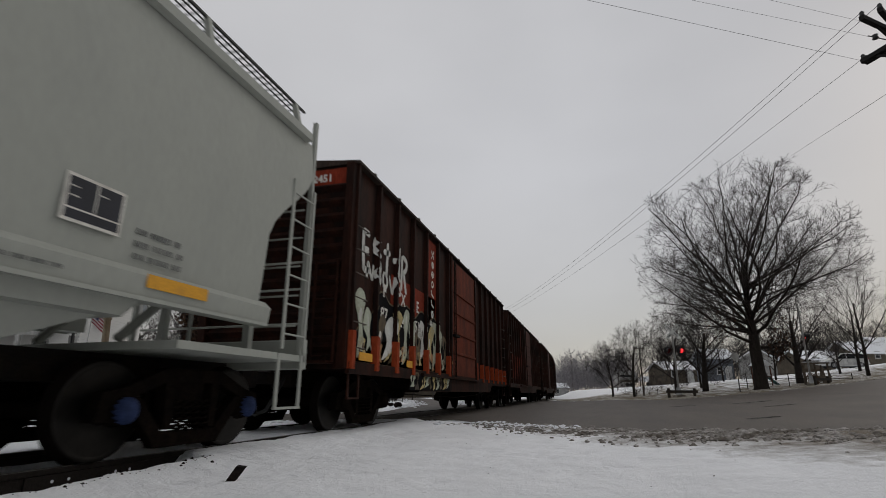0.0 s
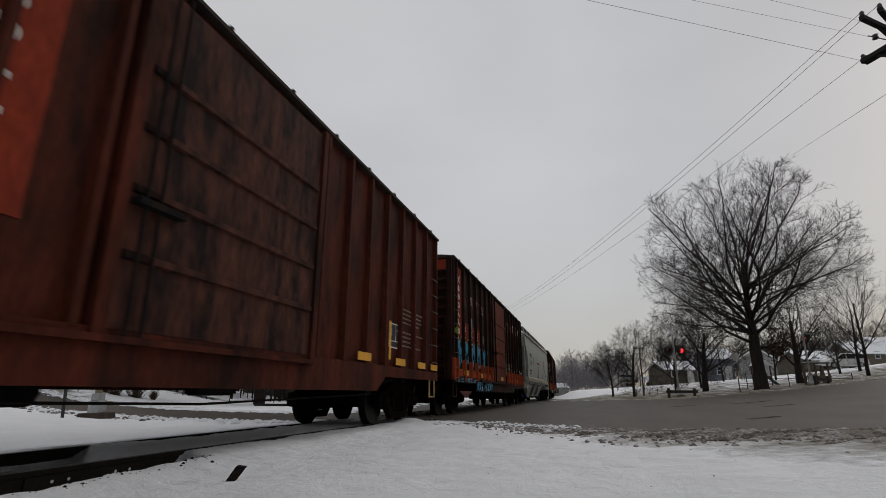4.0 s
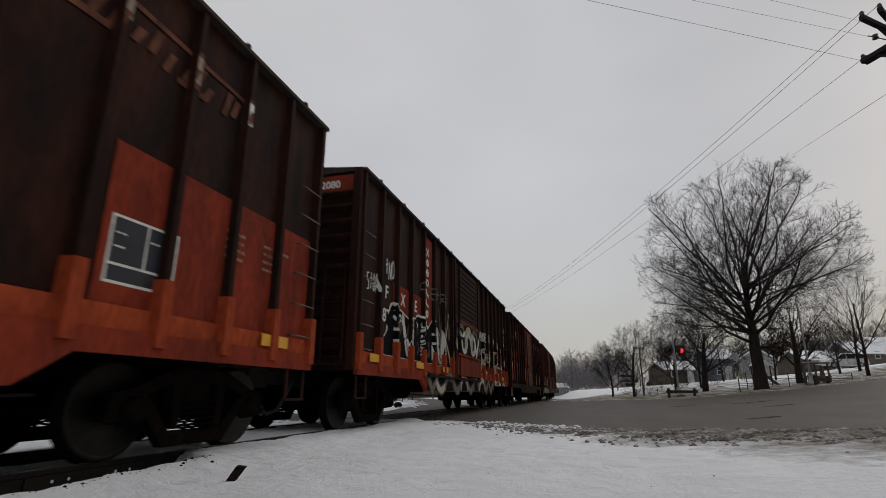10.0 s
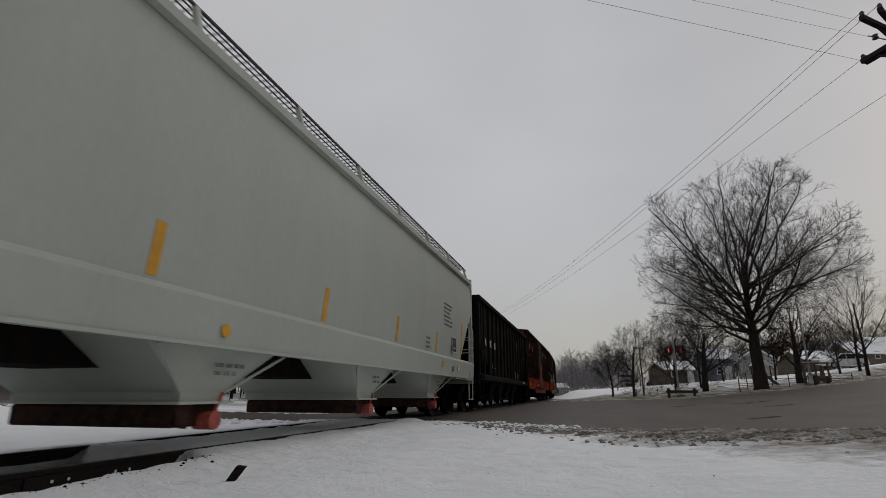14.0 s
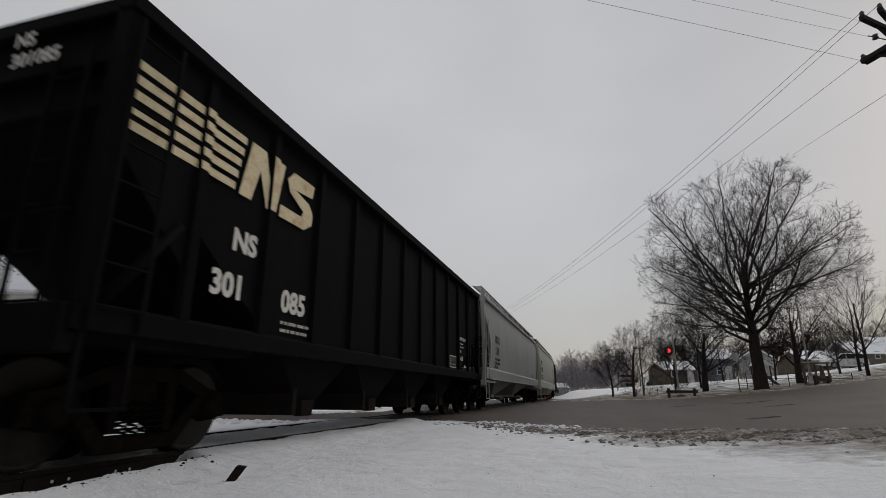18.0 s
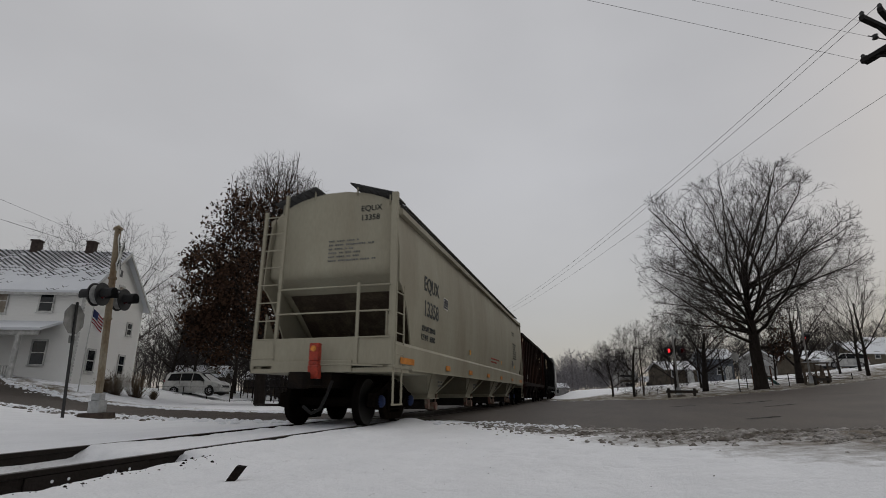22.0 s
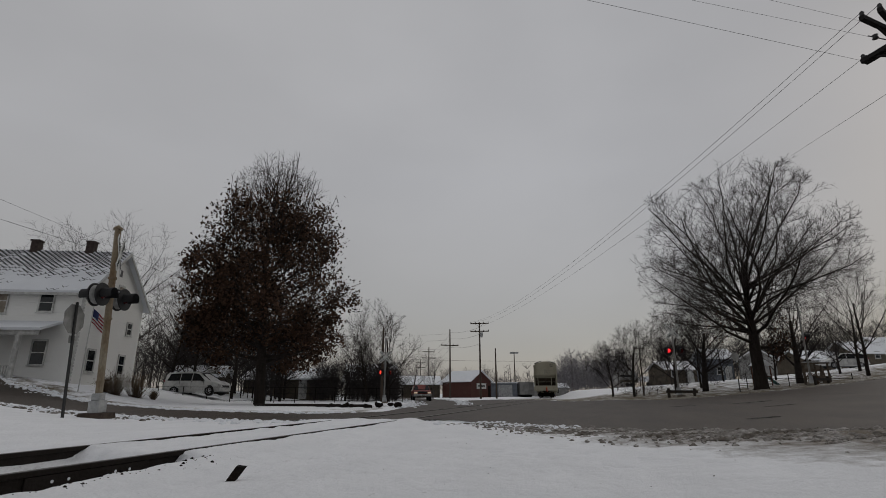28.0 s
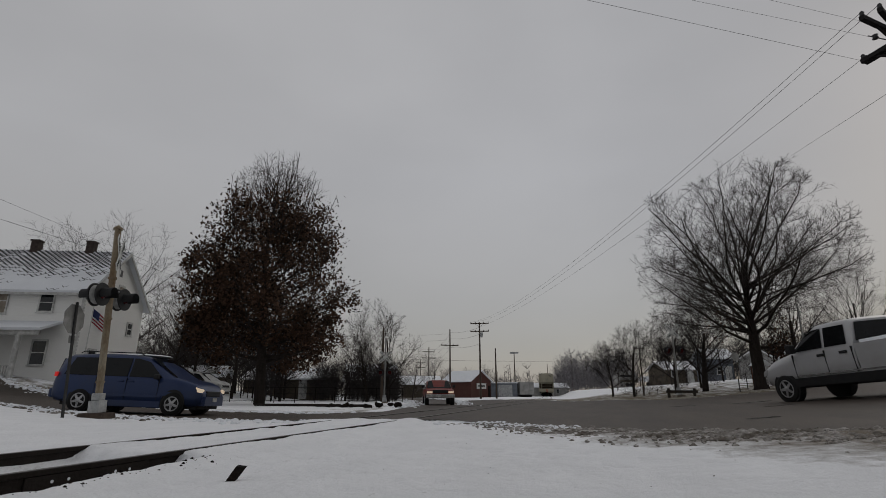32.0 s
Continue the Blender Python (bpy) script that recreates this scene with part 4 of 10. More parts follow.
BOX_MATS = {
    "brown": (paint("boxcar_brown", (0.052, 0.018, 0.012), (0.014, 0.009, 0.007), amount=0.62), paint("door_brown", (0.085, 0.028, 0.021), (0.035, 0.016, 0.012), amount=0.4)),
    "dark": (paint("boxcar_dark", (0.0115, 0.007, 0.0058), (0.042, 0.014, 0.0085), amount=0.40), paint("door_rust", (0.15, 0.032, 0.016), (0.06, 0.018, 0.011), amount=0.4)),
    "rust": (paint("boxcar_rust", (0.088, 0.0195, 0.011), (0.019, 0.008, 0.0055), amount=0.52), paint("door_scabbed", (0.085, 0.032, 0.022), (0.012, 0.008, 0.007), amount=0.55, scale=2.5)),
}
RELIC = paint("relic_orange", (0.16, 0.062, 0.036), (0.06, 0.024, 0.016), amount=0.55, scale=2.5)
ORANGE_RED = paint("orange_red", (0.30, 0.052, 0.018), (0.17, 0.03, 0.014), amount=0.35)
RED_PANEL = paint("red_panel", (0.20, 0.03, 0.014), (0.085, 0.018, 0.011), amount=0.35)
ROOF_DARK = paint("roof_dark", (0.05, 0.035, 0.028), (0.025, 0.02, 0.018), amount=0.5)
SILVER_RUNG = mat("worn_rung", (0.10, 0.08, 0.065), 0.6, 0.3, 0.3)

CARS = []


def place_car(name, label, category, s_front, s_rear, group):
    """s: the car's end in metres along the track at the clip's start."""
    car = thing(name, pose(0, 0, 0), label, category, group)
    mid = (s_front + s_rear) / 2
    CARS.append((car, mid))
    return car, (s_front - s_rear) / 2


def boxcar(spec, s_front, s_rear, detail=True):
    rnd = random.Random(spec["seed"])
    body_m, door_m = BOX_MATS[spec.get("paint", "brown")]
    lower_m = RED_PANEL if spec.get("red_sill", False) else body_m
    car, half = place_car("boxcar", spec["label"], "boxcar", s_front, s_rear, "boxcars of the train")
    L = half
    H = 4.62
    X = 1.40
    # body shell and roof
    part("body", MB().box(-X, X, -L + 0.06, L - 0.06, 1.02, H), body_m, car)
    roof = MB().rings([[(-1.52, y, H), (1.52, y, H), (1.52, y, H + 0.05), (0, y, H + 0.22), (-1.52, y, H + 0.05)] for y in (-L - 0.02, L + 0.02)])
    rf = part("roof", roof, ROOF_DARK, car, "low ridged metal roof")
    seam = MB().prism([(-1.53, H + 0.045), (1.53, H + 0.045), (1.53, H + 0.085), (0, H + 0.26), (-1.53, H + 0.085)], "y", -0.03, 0.03).mesh("roof_seam", ROOF_DARK)
    for i in range(12):
        part("roof_seam", seam, ROOF_DARK, rf, at=(0, -L + 0.7 + i * (2 * L - 1.4) / 11, 0))
    # deep side sill, notched over the trucks
    notch = L - 3.9
    for s in (1, -1):
        poly = [(-L, 1.12), (-L, 0.92), (-notch - 0.4, 0.92), (-notch, 0.66), (notch, 0.66), (notch + 0.4, 0.92), (L, 0.92), (L, 1.12)]
        part("side_sill", MB().prism(poly, "x", s * (X + 0.02), s * (X + 0.09)), lower_m, car)
    # side posts
    door_half = 1.6
    post = MB().prism([(0.0, -0.055), (0.095, -0.035), (0.095, 0.035), (0.0, 0.055)], "z", 1.1, H)
    post_me = post.mesh("side_post", body_m)
    base_me = MB().prism([(0.0, -0.085), (0.13, -0.06), (0.13, 0.06), (0.0, 0.085)], "z", 1.0, 1.62).mesh("post_foot", ORANGE_RED)
    n = spec.get("posts", 7)
    places = [e * (door_half + spec.get("post_from", 0.25) + (L - door_half - 0.07 - spec.get("post_from", 0.25)) * i / n) for e in (1, -1) for i in range(n + 1)]
    if spec.get("uneven"):
        # a narrow panel at each end, then even ones
        a0, da, b0, db = spec["uneven"]
        places = [-L + 0.07, L - 0.07] + [a0 + da * i for i in range(7)] + [b0 + db * i for i in range(6)]
    ys = []
    for y in places:
            ys.append(y)
            for s in (1, -1):
                p = part("side_post", post_me, body_m, car, at=pose(s * X, y, 0, 0, 0, 0 if s > 0 else 180))
                if spec.get("red_feet") and s == 1:
                    part("post_foot", base_me, ORANGE_RED, p, "orange-red post foot")
    # side doors
    for s in (1, -1):
        d = part("door", MB().box(X - 0.01, X + 0.09, -door_half, door_half, 1.1, H - 0.12, 0.015), door_m, car, spec.get("door_label", "rusty sliding door"), pose(0, 0, 0, 0, 0, 0 if s > 0 else 180))
        for y in (-door_half - 0.06, door_half + 0.06):
            part("door_frame", MB().box(X, X + 0.13, y - 0.06, y + 0.06, 1.0, H - 0.05), door_m if spec.get("frame_red") else body_m, d)
        if spec.get("door", "plug") == "plug":
            rows = (1.75, 2.35, 2.95, 3.55)
            rib = MB().prism([(X + 0.08, -0.05), (X + 0.125, -0.03), (X + 0.125, 0.03), (X + 0.08, 0.05)], "y", -door_half + 0.06, door_half - 0.06)
            rib = MB().add([(v[0], v[1], v[2]) for v in rib.v], rib.f).mesh("door_rib", door_m)
            for z in rows:
                part("door_rib", rib, door_m, d, at=(0, 0, z))
        else:
            # corrugated upper half
            rib = MB().prism([(X + 0.08, -0.04), (X + 0.12, 0.0), (X + 0.08, 0.04)], "y", -door_half + 0.08, door_half - 0.08).mesh("door_rib", body_m)
            up = part("door_upper", MB().box(X + 0.07, X + 0.094, -door_half + 0.02, door_half - 0.02, 2.75, H - 0.14), body_m, d, "dark corrugated upper door")
            for i in range(10):
                part("door_rib", rib, body_m, d, at=(0, 0, 2.95 + i * 0.155))
            part("door_band", MB().box(X + 0.085, X + 0.125, -door_half + 0.06, door_half - 0.05, 2.58, 2.80, 0.01), RED_PANEL, d, "orange-red door rail")
            part("door_lower", MB().box(X + 0.085, X + 0.15, -door_half + 0.02, door_half - 0.02, 1.12, 1.72, 0.012), RED_PANEL, d, "orange-red lower door panel")
            part("door_lip", MB().box(X + 0.085, X + 0.19, -door_half, door_half, 1.70, 1.76), RED_PANEL, d)
        if spec.get("scabs") and s == 1:
            rs = random.Random(5)
            for zl, zh in ((1.85, 2.28), (2.45, 2.88)):
                for q in range(9):
                    cy, cz, ry, rz = rs.uniform(-1.4, 1.4), rs.uniform(zl + 0.08, zh - 0.08), rs.uniform(0.1, 0.3), rs.uniform(0.05, 0.14)
                    pts = [(max(-1.5, min(1.5, cy + ry * rs.uniform(0.6, 1.2) * math.cos(a * 0.785))), max(zl, min(zh, cz + rz * rs.uniform(0.5, 1.2) * math.sin(a * 0.785)))) for a in range(8)]
                    part("rust_scab", MB().prism(pts, "x", X + 0.0895, X + 0.0915 + 0.0004 * q), G_BLACK if q % 3 else G_TAN, d, "flaked paint and rust" if q == 0 else "")
        bar = MB()
        for y in (-door_half + 0.16, -door_half + 0.32):
            bar.cyl((X + 0.15, y, 1.0), (X + 0.15, y, H - 0.1), 0.018, n=6)
        bar.box(X + 0.09, X + 0.2, -door_half + 0.05, -door_half + 0.6, 2.2, 2.26)
        part("lock_rod", bar, DARK_IRON, d, "door locking rods")
        part("door_track", MB().box(X + 0.06, X + 0.17, -door_half - 2.8, door_half + 0.1, 1.0, 1.06), body_m, d)
    # corrugated ends
    rib = MB().prism([(-0.12, -0.10), (0.0, 0.0), (-0.12, 0.10)], "x", -X + 0.12, X - 0.12)
    rib = MB().add([(v[0], v[1], v[2]) for v in rib.v], rib.f, Matrix.Identity(4)).mesh("end_rib", body_m)
    for e in (1, -1):
        en = part("end_wall", MB().box(-X, X, e * (L - 0.07), e * (L - 0.02), 1.0, H - 0.02), body_m, car, "corrugated steel end")
        for i in range(11):
            part("end_rib", rib, body_m, en, at=pose(0, e * (L + 0.085), 1.35 + i * 0.285, 0, 0, 0 if e > 0 else 180))
        for s in (1, -1):
            part("corner_post", MB().box(s * (X - 0.025) - 0.075, s * (X - 0.025) + 0.075, e * L - 0.10, e * L + 0.02, 1.0, H), body_m, car)
        coupler(car, e, L)
        grabs_m = WORN_YELLOW if spec.get("yellow_grabs") else body_m
        for k in range(6):
            yy = sorted((e * (L - 0.08), e * (L - 0.55)))
            grab(car, X + 0.04, yy[0], yy[1], 1.35 + k * 0.42 if k < 4 else 1.35 + k * 0.42, SILVER_RUNG)
        yy = sorted((e * (L - 0.1), e * (L - 0.5)))
        stirrup(car, X + 0.03, yy[0], yy[1], 0.55, 1.0, grabs_m)
        # end ladder and hand brake
        mb = MB()
        for x in (X - 0.15, X - 0.55):
            mb.box(x - 0.02, x + 0.02, e * (L + 0.13) - 0.015, e * (L + 0.13) + 0.015, 1.1, 2.8)
        el = part("end_ladder", mb, grabs_m, car, "yellow end ladder" if spec.get("yellow_grabs") else "")
        rung = MB().cyl((X - 0.55, e * (L + 0.13), 0), (X - 0.15, e * (L + 0.13), 0), 0.014, n=6).mesh("rung", grabs_m)
        for k in range(6):
            part("rung", rung, grabs_m, el, at=(0, 0, 1.2 + k * 0.31))
    part("crossover_platform", MB().box(-1.2, 1.2, -L - 0.28, -L, 1.08, 1.12), body_m, car)
    # under-frame gear
    part("centre_sill", MB().box(-0.2, 0.2, -L + 0.4, L - 0.4, 0.72, 1.02), DARK_IRON, car)
    part("brake_cylinder", MB().cyl((0.5, 0.6, 0.72), (0.5, 1.3, 0.72), 0.14, n=12), DARK_IRON, car)
    part("air_tank", MB().cyl((-0.4, -1.7, 0.66), (-0.4, -0.7, 0.66), 0.19, n=12), DARK_IRON, car)
    rod = MB().tube([(1.18, -L + 3.5, 0.6), (1.18, 0, 0.5), (1.18, L - 3.5, 0.6)], 0.014, 5)
    part("brake_rod", rod, DARK_IRON, car)
    for e in (1, -1):
        truck(car, e * (L - 1.6), spec.get("cap", "truck_iron"), detail)
    xs = X + 0.006
    # painted panels between the posts, lettering, reflectors
    for (y0, y1, z0, z1) in spec.get("panels", ()):
        rect(car, "painted_panel", xs, y0, y1, z0, z1, RED_PANEL, "faded red painted panel")
    for (y, z0, z1) in spec.get("words", ()):
        rect(car, "word_panel", xs, y - 0.42, y + 0.42, z0 - 0.1, min(z1 + 0.25, H - 0.1), RED_PANEL, "red panel behind the wordmark")
        brand_word(car, xs + 0.008, y + 0.14, z0, z1, WHITE_INK)
    for (body, y, z, size) in spec.get("letters", ()):
        letters(car, body, xs + 0.008, y, z, size, WHITE_INK, 0.012)
    # reporting marks: a letter above two digits in each of three panels
    row = sorted(ys)
    for k, (a, b_) in enumerate(zip("FXE", spec.get("marks", ()))):
        c = spec["mark_at"][k] if spec.get("mark_at") else (row[k + 1] + row[k + 2]) / 2
        letters(car, a, xs + 0.008, c - 0.12, 2.45, 0.37, spec.get("mark_ink", WHITE_INK), 0.006)
        letters(car, b_, xs + 0.008, c - 0.22, 1.98, 0.37, spec.get("mark_ink", WHITE_INK), 0.006)
    for (y, z) in spec.get("yellow_bars", ()):
        rect(car, "reflector_strip", X + 0.098, y, y + 0.1, z, z + 0.75, YELLOW, "upright yellow reflector strip")
    for (y, z) in spec.get("yellow_dashes", ()):
        rect(car, "reflector_strip", X + 0.098, y, y + 0.55, z, z + 0.14, YELLOW, "yellow reflector strip")
    for (y, z, w_) in spec.get("print", ()):
        bars(car, xs + 0.003, y, y + w_, z, 4, FADED_INK, rnd, 0.036, 0.06)
    for (y, z, w_, h_) in spec.get("stencils", ()):
        stencil_box(car, xs + 0.004, y, z, w_, h_, WHITE_INK, STENCIL_BLACK, rnd)
    posts_y = sorted(ys)

    def skin(y, z):
        """How far the side stands out: panel, door or post."""
        if abs(y) < door_half + 0.02:
            return X + 0.133
        if z < 1.12:
            return X + 0.092
        d = min(abs(y - q) for q in posts_y)
        return X + 0.010 + 0.095 * max(0.0, min(1.0, (0.058 - d) / 0.018))
    cols = [(-L, posts_y[0] - 0.035, X + 0.01)]
    for a, b_ in zip(posts_y, posts_y[1:]):
        cols += [(a - 0.036, a + 0.036, X + 0.097), (a + 0.036, b_ - 0.036, X + 0.01)]
    cols = [c for c in cols if not (c[0] < door_half + 0.1 and c[1] > -door_half - 0.1)] + [(-door_half - 0.12, door_half + 0.12, X + 0.13)]
    if spec.get("foot_band"):
        for a, b_ in zip(posts_y, posts_y[1:]):
            if abs((a + b_) / 2) > door_half:
                part("foot_band", MB().box(X + 0.0, X + 0.055, a + 0.05, b_ - 0.05, 1.10, 1.32), ORANGE_RED, car, "orange-red band along the foot of the side")
    sill_cols = [(-L, L, X + 0.092)]
    for fn, box_, kw in spec.get("murals", ()):
        fn(car, sill_cols if box_[3] < 1.13 else cols, *box_, **kw)
    for k, box_ in enumerate(spec.get("relics", ())):
        relics(car, cols, *box_, spec["seed"] + k)
    for (y0, y1, z0, z1, mm) in spec.get("patches", ()):
        rect(car, "paint_patch", xs + 0.004, y0, y1, z0, z1, mm, "small repainted square")
    for box_, kw in spec.get("arches", ()):
        arches(car, skin, *box_, **kw)
    for g in spec.get("graffiti", ()):
        graffiti(car, skin, *g["box"], g["seed"], g["colors"], g.get("n", 4), thin=g.get("thin", False), back=g.get("back"), fat=g.get("fat", 0.15), rim=g.get("rim", 1.5), label=g.get("label", ""), glyphs=g.get("glyphs"))
    for g in spec.get("sill_graffiti", ()):
        graffiti(car, lambda y, z: X + 0.092, *g["box"], g["seed"], g["colors"], g.get("n", 4), back=g.get("back"), fat=g.get("fat", 0.2))
    if spec.get("number"):
        part("end_header", MB().box(-0.1, X - 0.14, -L - 0.012, -L + 0.0, H - 0.36, H - 0.06), RED_PANEL, car, "red end header panel")
        end_letters(car, spec["number"], -L - 0.016, 0.0, H - 0.30, 0.2, WHITE_INK, 0.006)
    return car



# ---------------- covered and open hopper cars ----------------
GRATE = mat("roof_grating", (0.06, 0.06, 0.06), 0.7, 0.2, 0.2)


def tub(half_x, half_y, zs, corner=0.12, n=4):
    """Stacked rounded rectangles: half widths and lengths as functions of height."""
    rings = []
    for z in zs:
        hx, hy = half_x(z), half_y(z)
        ring = []
        for (sx, sy, a0) in ((1, 1, 0), (-1, 1, 90), (-1, -1, 180), (1, -1, 270)):
            for k in range(n + 1):
                a = radians(a0 + 90 * k / n)
                ring.append((sx * (hx - corner) + corner * math.cos(a), sy * (hy - corner) + corner * math.sin(a), z))
        rings.append(ring)
    return rings


def chute(y, length, z_top, wide, z_bot, bot_len, bot_wide, more=(0.0, 0.0)):
    """One hopper bay: an upside-down pyramid between the side sill and its outlet; more: how much further its top reaches forwards and back."""
    return [[(sx * a, y + sy * b_ + (0 if k else more[0] if sy > 0 else -more[1]), z) for sx, sy in ((1, 1), (-1, 1), (-1, -1), (1, -1))] for k, (a, b_, z) in enumerate(((wide, length / 2, z_top), (bot_wide, bot_len / 2, z_bot + 0.12), (bot_wide, bot_len / 2, z_bot)))]


def flat_boards(car, L, m):
    """Raised walkway along the roof and open boards along its edges."""
    rw = part("roof_walk", MB().box(-0.62, -0.58, -L + 0.2, L - 0.2, 4.72, 4.76).box(0.58, 0.62, -L + 0.2, L - 0.2, 4.72, 4.76), m, car, "raised roof walkway")
    bar = MB().box(-0.6, 0.6, -0.008, 0.008, 4.73, 4.75)
    joined = MB()
    k = -L + 0.22
    while k < L - 0.2:
        joined.add(bar.v, bar.f, Matrix.Translation((0, k, 0)))
        k += 0.16
    for x in np.arange(-0.5, 0.55, 0.125):
        joined.box(x - 0.006, x + 0.006, -L + 0.2, L - 0.2, 4.735, 4.748)
    part("grating", joined, GRATE, rw, "steel roof grating")
    # outer running boards along the roof edge, on brackets
    for s in (1, -1):
        edge = MB().box(s * 1.02 - 0.015, s * 1.02 + 0.015, -L + 0.25, L - 0.25, 4.72, 4.75).box(s * 1.34 - 0.015, s * 1.34 + 0.015, -L + 0.25, L - 0.25, 4.70, 4.73)
        for x in (1.1, 1.18, 1.26):
            edge.box(s * x - 0.006, s * x + 0.006, -L + 0.25, L - 0.25, 4.715, 4.73)
        k = -L + 0.3
        while k < L - 0.25:
            edge.box(min(s * 1.02, s * 1.34), max(s * 1.02, s * 1.34), k - 0.006, k + 0.006, 4.712, 4.727)
            k += 0.14
        rb = part("running_board", edge, GRATE, car, "open grating running board")
        br = MB().prism([(s * 1.36, 4.72), (s * 1.30, 4.72), (s * 1.38, 4.34), (s * 1.46, 4.34)], "y", -0.035, 0.035).mesh("board_bracket", m)
        for i in range(10):
            part("board_bracket", br, m, rb, at=(0, -L + 0.5 + i * (2 * L - 1) / 9, 0))
    part("roof_hatch", MB().box(-0.3, 0.3, -L + 1.0, L - 1.0, 4.46, 4.66, 0.04), m, car, "long trough hatch cover")


def grid_panel(x0, z0, x1, z1, y0, y1, pitch, bar=0.006):
    """An open grating between two slanting edges that run along y."""
    mb = MB()
    n = int((y1 - y0) / pitch)
    for k in range(n + 1):
        y = y0 + (y1 - y0) * k / n
        mb.prism([(x0, z0 - 0.012), (x1, z1 - 0.012), (x1, z1 + 0.012), (x0, z0 + 0.012)], "y", y - bar, y + bar)
    for k in range(7):
        x, z = x0 + (x1 - x0) * k / 6, z0 + (z1 - z0) * k / 6
        w = 0.016 if k in (0, 6) else bar
        mb.box(x - w, x + w, y0, y1, z - 0.014, z + 0.014)
    return mb


def tilted_boards(car, L, m):
    """Grating boards that lean outwards along an arched roof, with wide ones across the rear."""
    for s in (1, -1):
        rb = part("running_board", grid_panel(s * 0.86, 4.82, s * 1.36, 4.60, -L + 0.95, L - 0.3, 0.12), GRATE, car, "leaning grating running board")
        post = MB().box(s * 1.2 - 0.02, s * 1.2 + 0.02, -0.03, 0.03, 4.40, 4.66).mesh("board_bracket", m)
        for i in range(10):
            part("board_bracket", post, m, rb, at=(0, -L + 1.0 + i * (2 * L - 1.6) / 9, 0))
        cross = part("crossover_board", grid_panel(s * 0.42, 4.93, s * 1.36, 4.63, -L + 0.12, -L + 0.92, 0.05), GRATE, car, "broad grating across the end of the roof")
        part("board_bracket", MB().tube([(s * 0.5, -L + 0.3, 4.70), (s * 0.5, -L + 0.3, 4.89)], 0.02, 5).tube([(s * 1.25, -L + 0.3, 4.42), (s * 1.25, -L + 0.3, 4.68)], 0.02, 5), m, cross)
    part("roof_hatch", MB().box(-0.3, 0.3, -L + 1.2, L - 1.0, 4.74, 4.9, 0.04), m, car, "long trough hatch cover")


def panel_end(car, L, m, rnd):
    """The rear end: a deep beam, a ladder up one side, a post on the other and rails across."""
    y = -L
    part("end_platform", MB().box(-1.5, 1.5, y, y + 2.3, 1.02, 1.1), m, car)
    beam = part("end_sill", MB().box(-1.46, 1.50, y - 0.03, y + 0.05, 1.15, 1.68, 0.015).box(-1.0, 0.7, y - 0.06, y - 0.03, 1.02, 1.24, 0.01), m, car, "deep beige end beam")
    part("uncoupling_lever", MB().tube([(1.35, y - 0.10, 1.12), (0.5, y - 0.12, 1.16), (0.1, y - 0.3, 1.14)], 0.016, 6), m, beam)
    part("draft_sill", MB().box(-0.3, 0.3, y, y + 3.2, 0.72, 1.02), DARK_IRON, car)
    part("corner_post", MB().box(1.40, 1.53, y - 0.01, y + 0.09, 1.1, 4.58, 0.012), m, car, "broad corner post")
    stiles = MB().box(-1.50, -1.43, y - 0.03, y + 0.03, 1.1, 4.40, 0.008).box(-1.02, -0.95, y - 0.03, y + 0.03, 1.1, 4.74, 0.008)
    lad = part("end_ladder", stiles, m, car, "tall ladder up the end")
    rung = MB().cyl((-1.46, y - 0.03, 0), (-0.98, y - 0.03, 0), 0.014, n=6).mesh("rung", m)
    for k in range(9):
        part("rung", rung, m, lad, at=(0, 0, 1.30 + 0.37 * k))
    rail = MB()
    for z in (2.16, 2.66):
        rail.tube([(-0.98, y - 0.05, z), (1.45, y - 0.05, z)], 0.018, 6)
    rail.tube([(0.78, y - 0.05, 1.66), (1.45, y - 0.05, 1.66)], 0.018, 6)
    rail.box(0.755, 0.815, y - 0.07, y - 0.04, 1.15, 2.72)
    part("end_rail", rail, m, car, "crossing rail and its upright")
    ladder(car, "side_ladder", 1.53, y + 0.06, y + 0.52, 1.15, 2.72, 4, m)
    stirrup(car, 1.5, y + 0.06, y + 0.52, 0.45, 1.1, m)
    for s in (1, -1):
        part("end_gusset", MB().prism([(y + 0.1, 1.1), (y + 0.95, 1.1), (y + 0.1, 2.2)], "x", s * 1.30, s * 1.33), m, car)
    for k, body in enumerate(("EQUX", "13358")):
        end_letters(car, body, y + 0.285, 0.60, 4.33 - 0.205 * k, 0.175, BLACK_INK, 0.001)
    small = MB()
    for k in range(6):
        x = -0.1
        end = 0.9 - (0.35, 0.0, 0.45, 0.3, 0.25, -0.05)[k]
        while x < end:
            w = 0.025 + 0.02 * rnd.random()
            small.box(x, x + w, y + 0.284, y + 0.29, 3.70 - 0.085 * k, 3.732 - 0.085 * k)
            x += w + (0.014 if rnd.random() < 0.8 else 0.06)
    part("small_print", small, DULL_INK, car, "illegible small stencilled print")


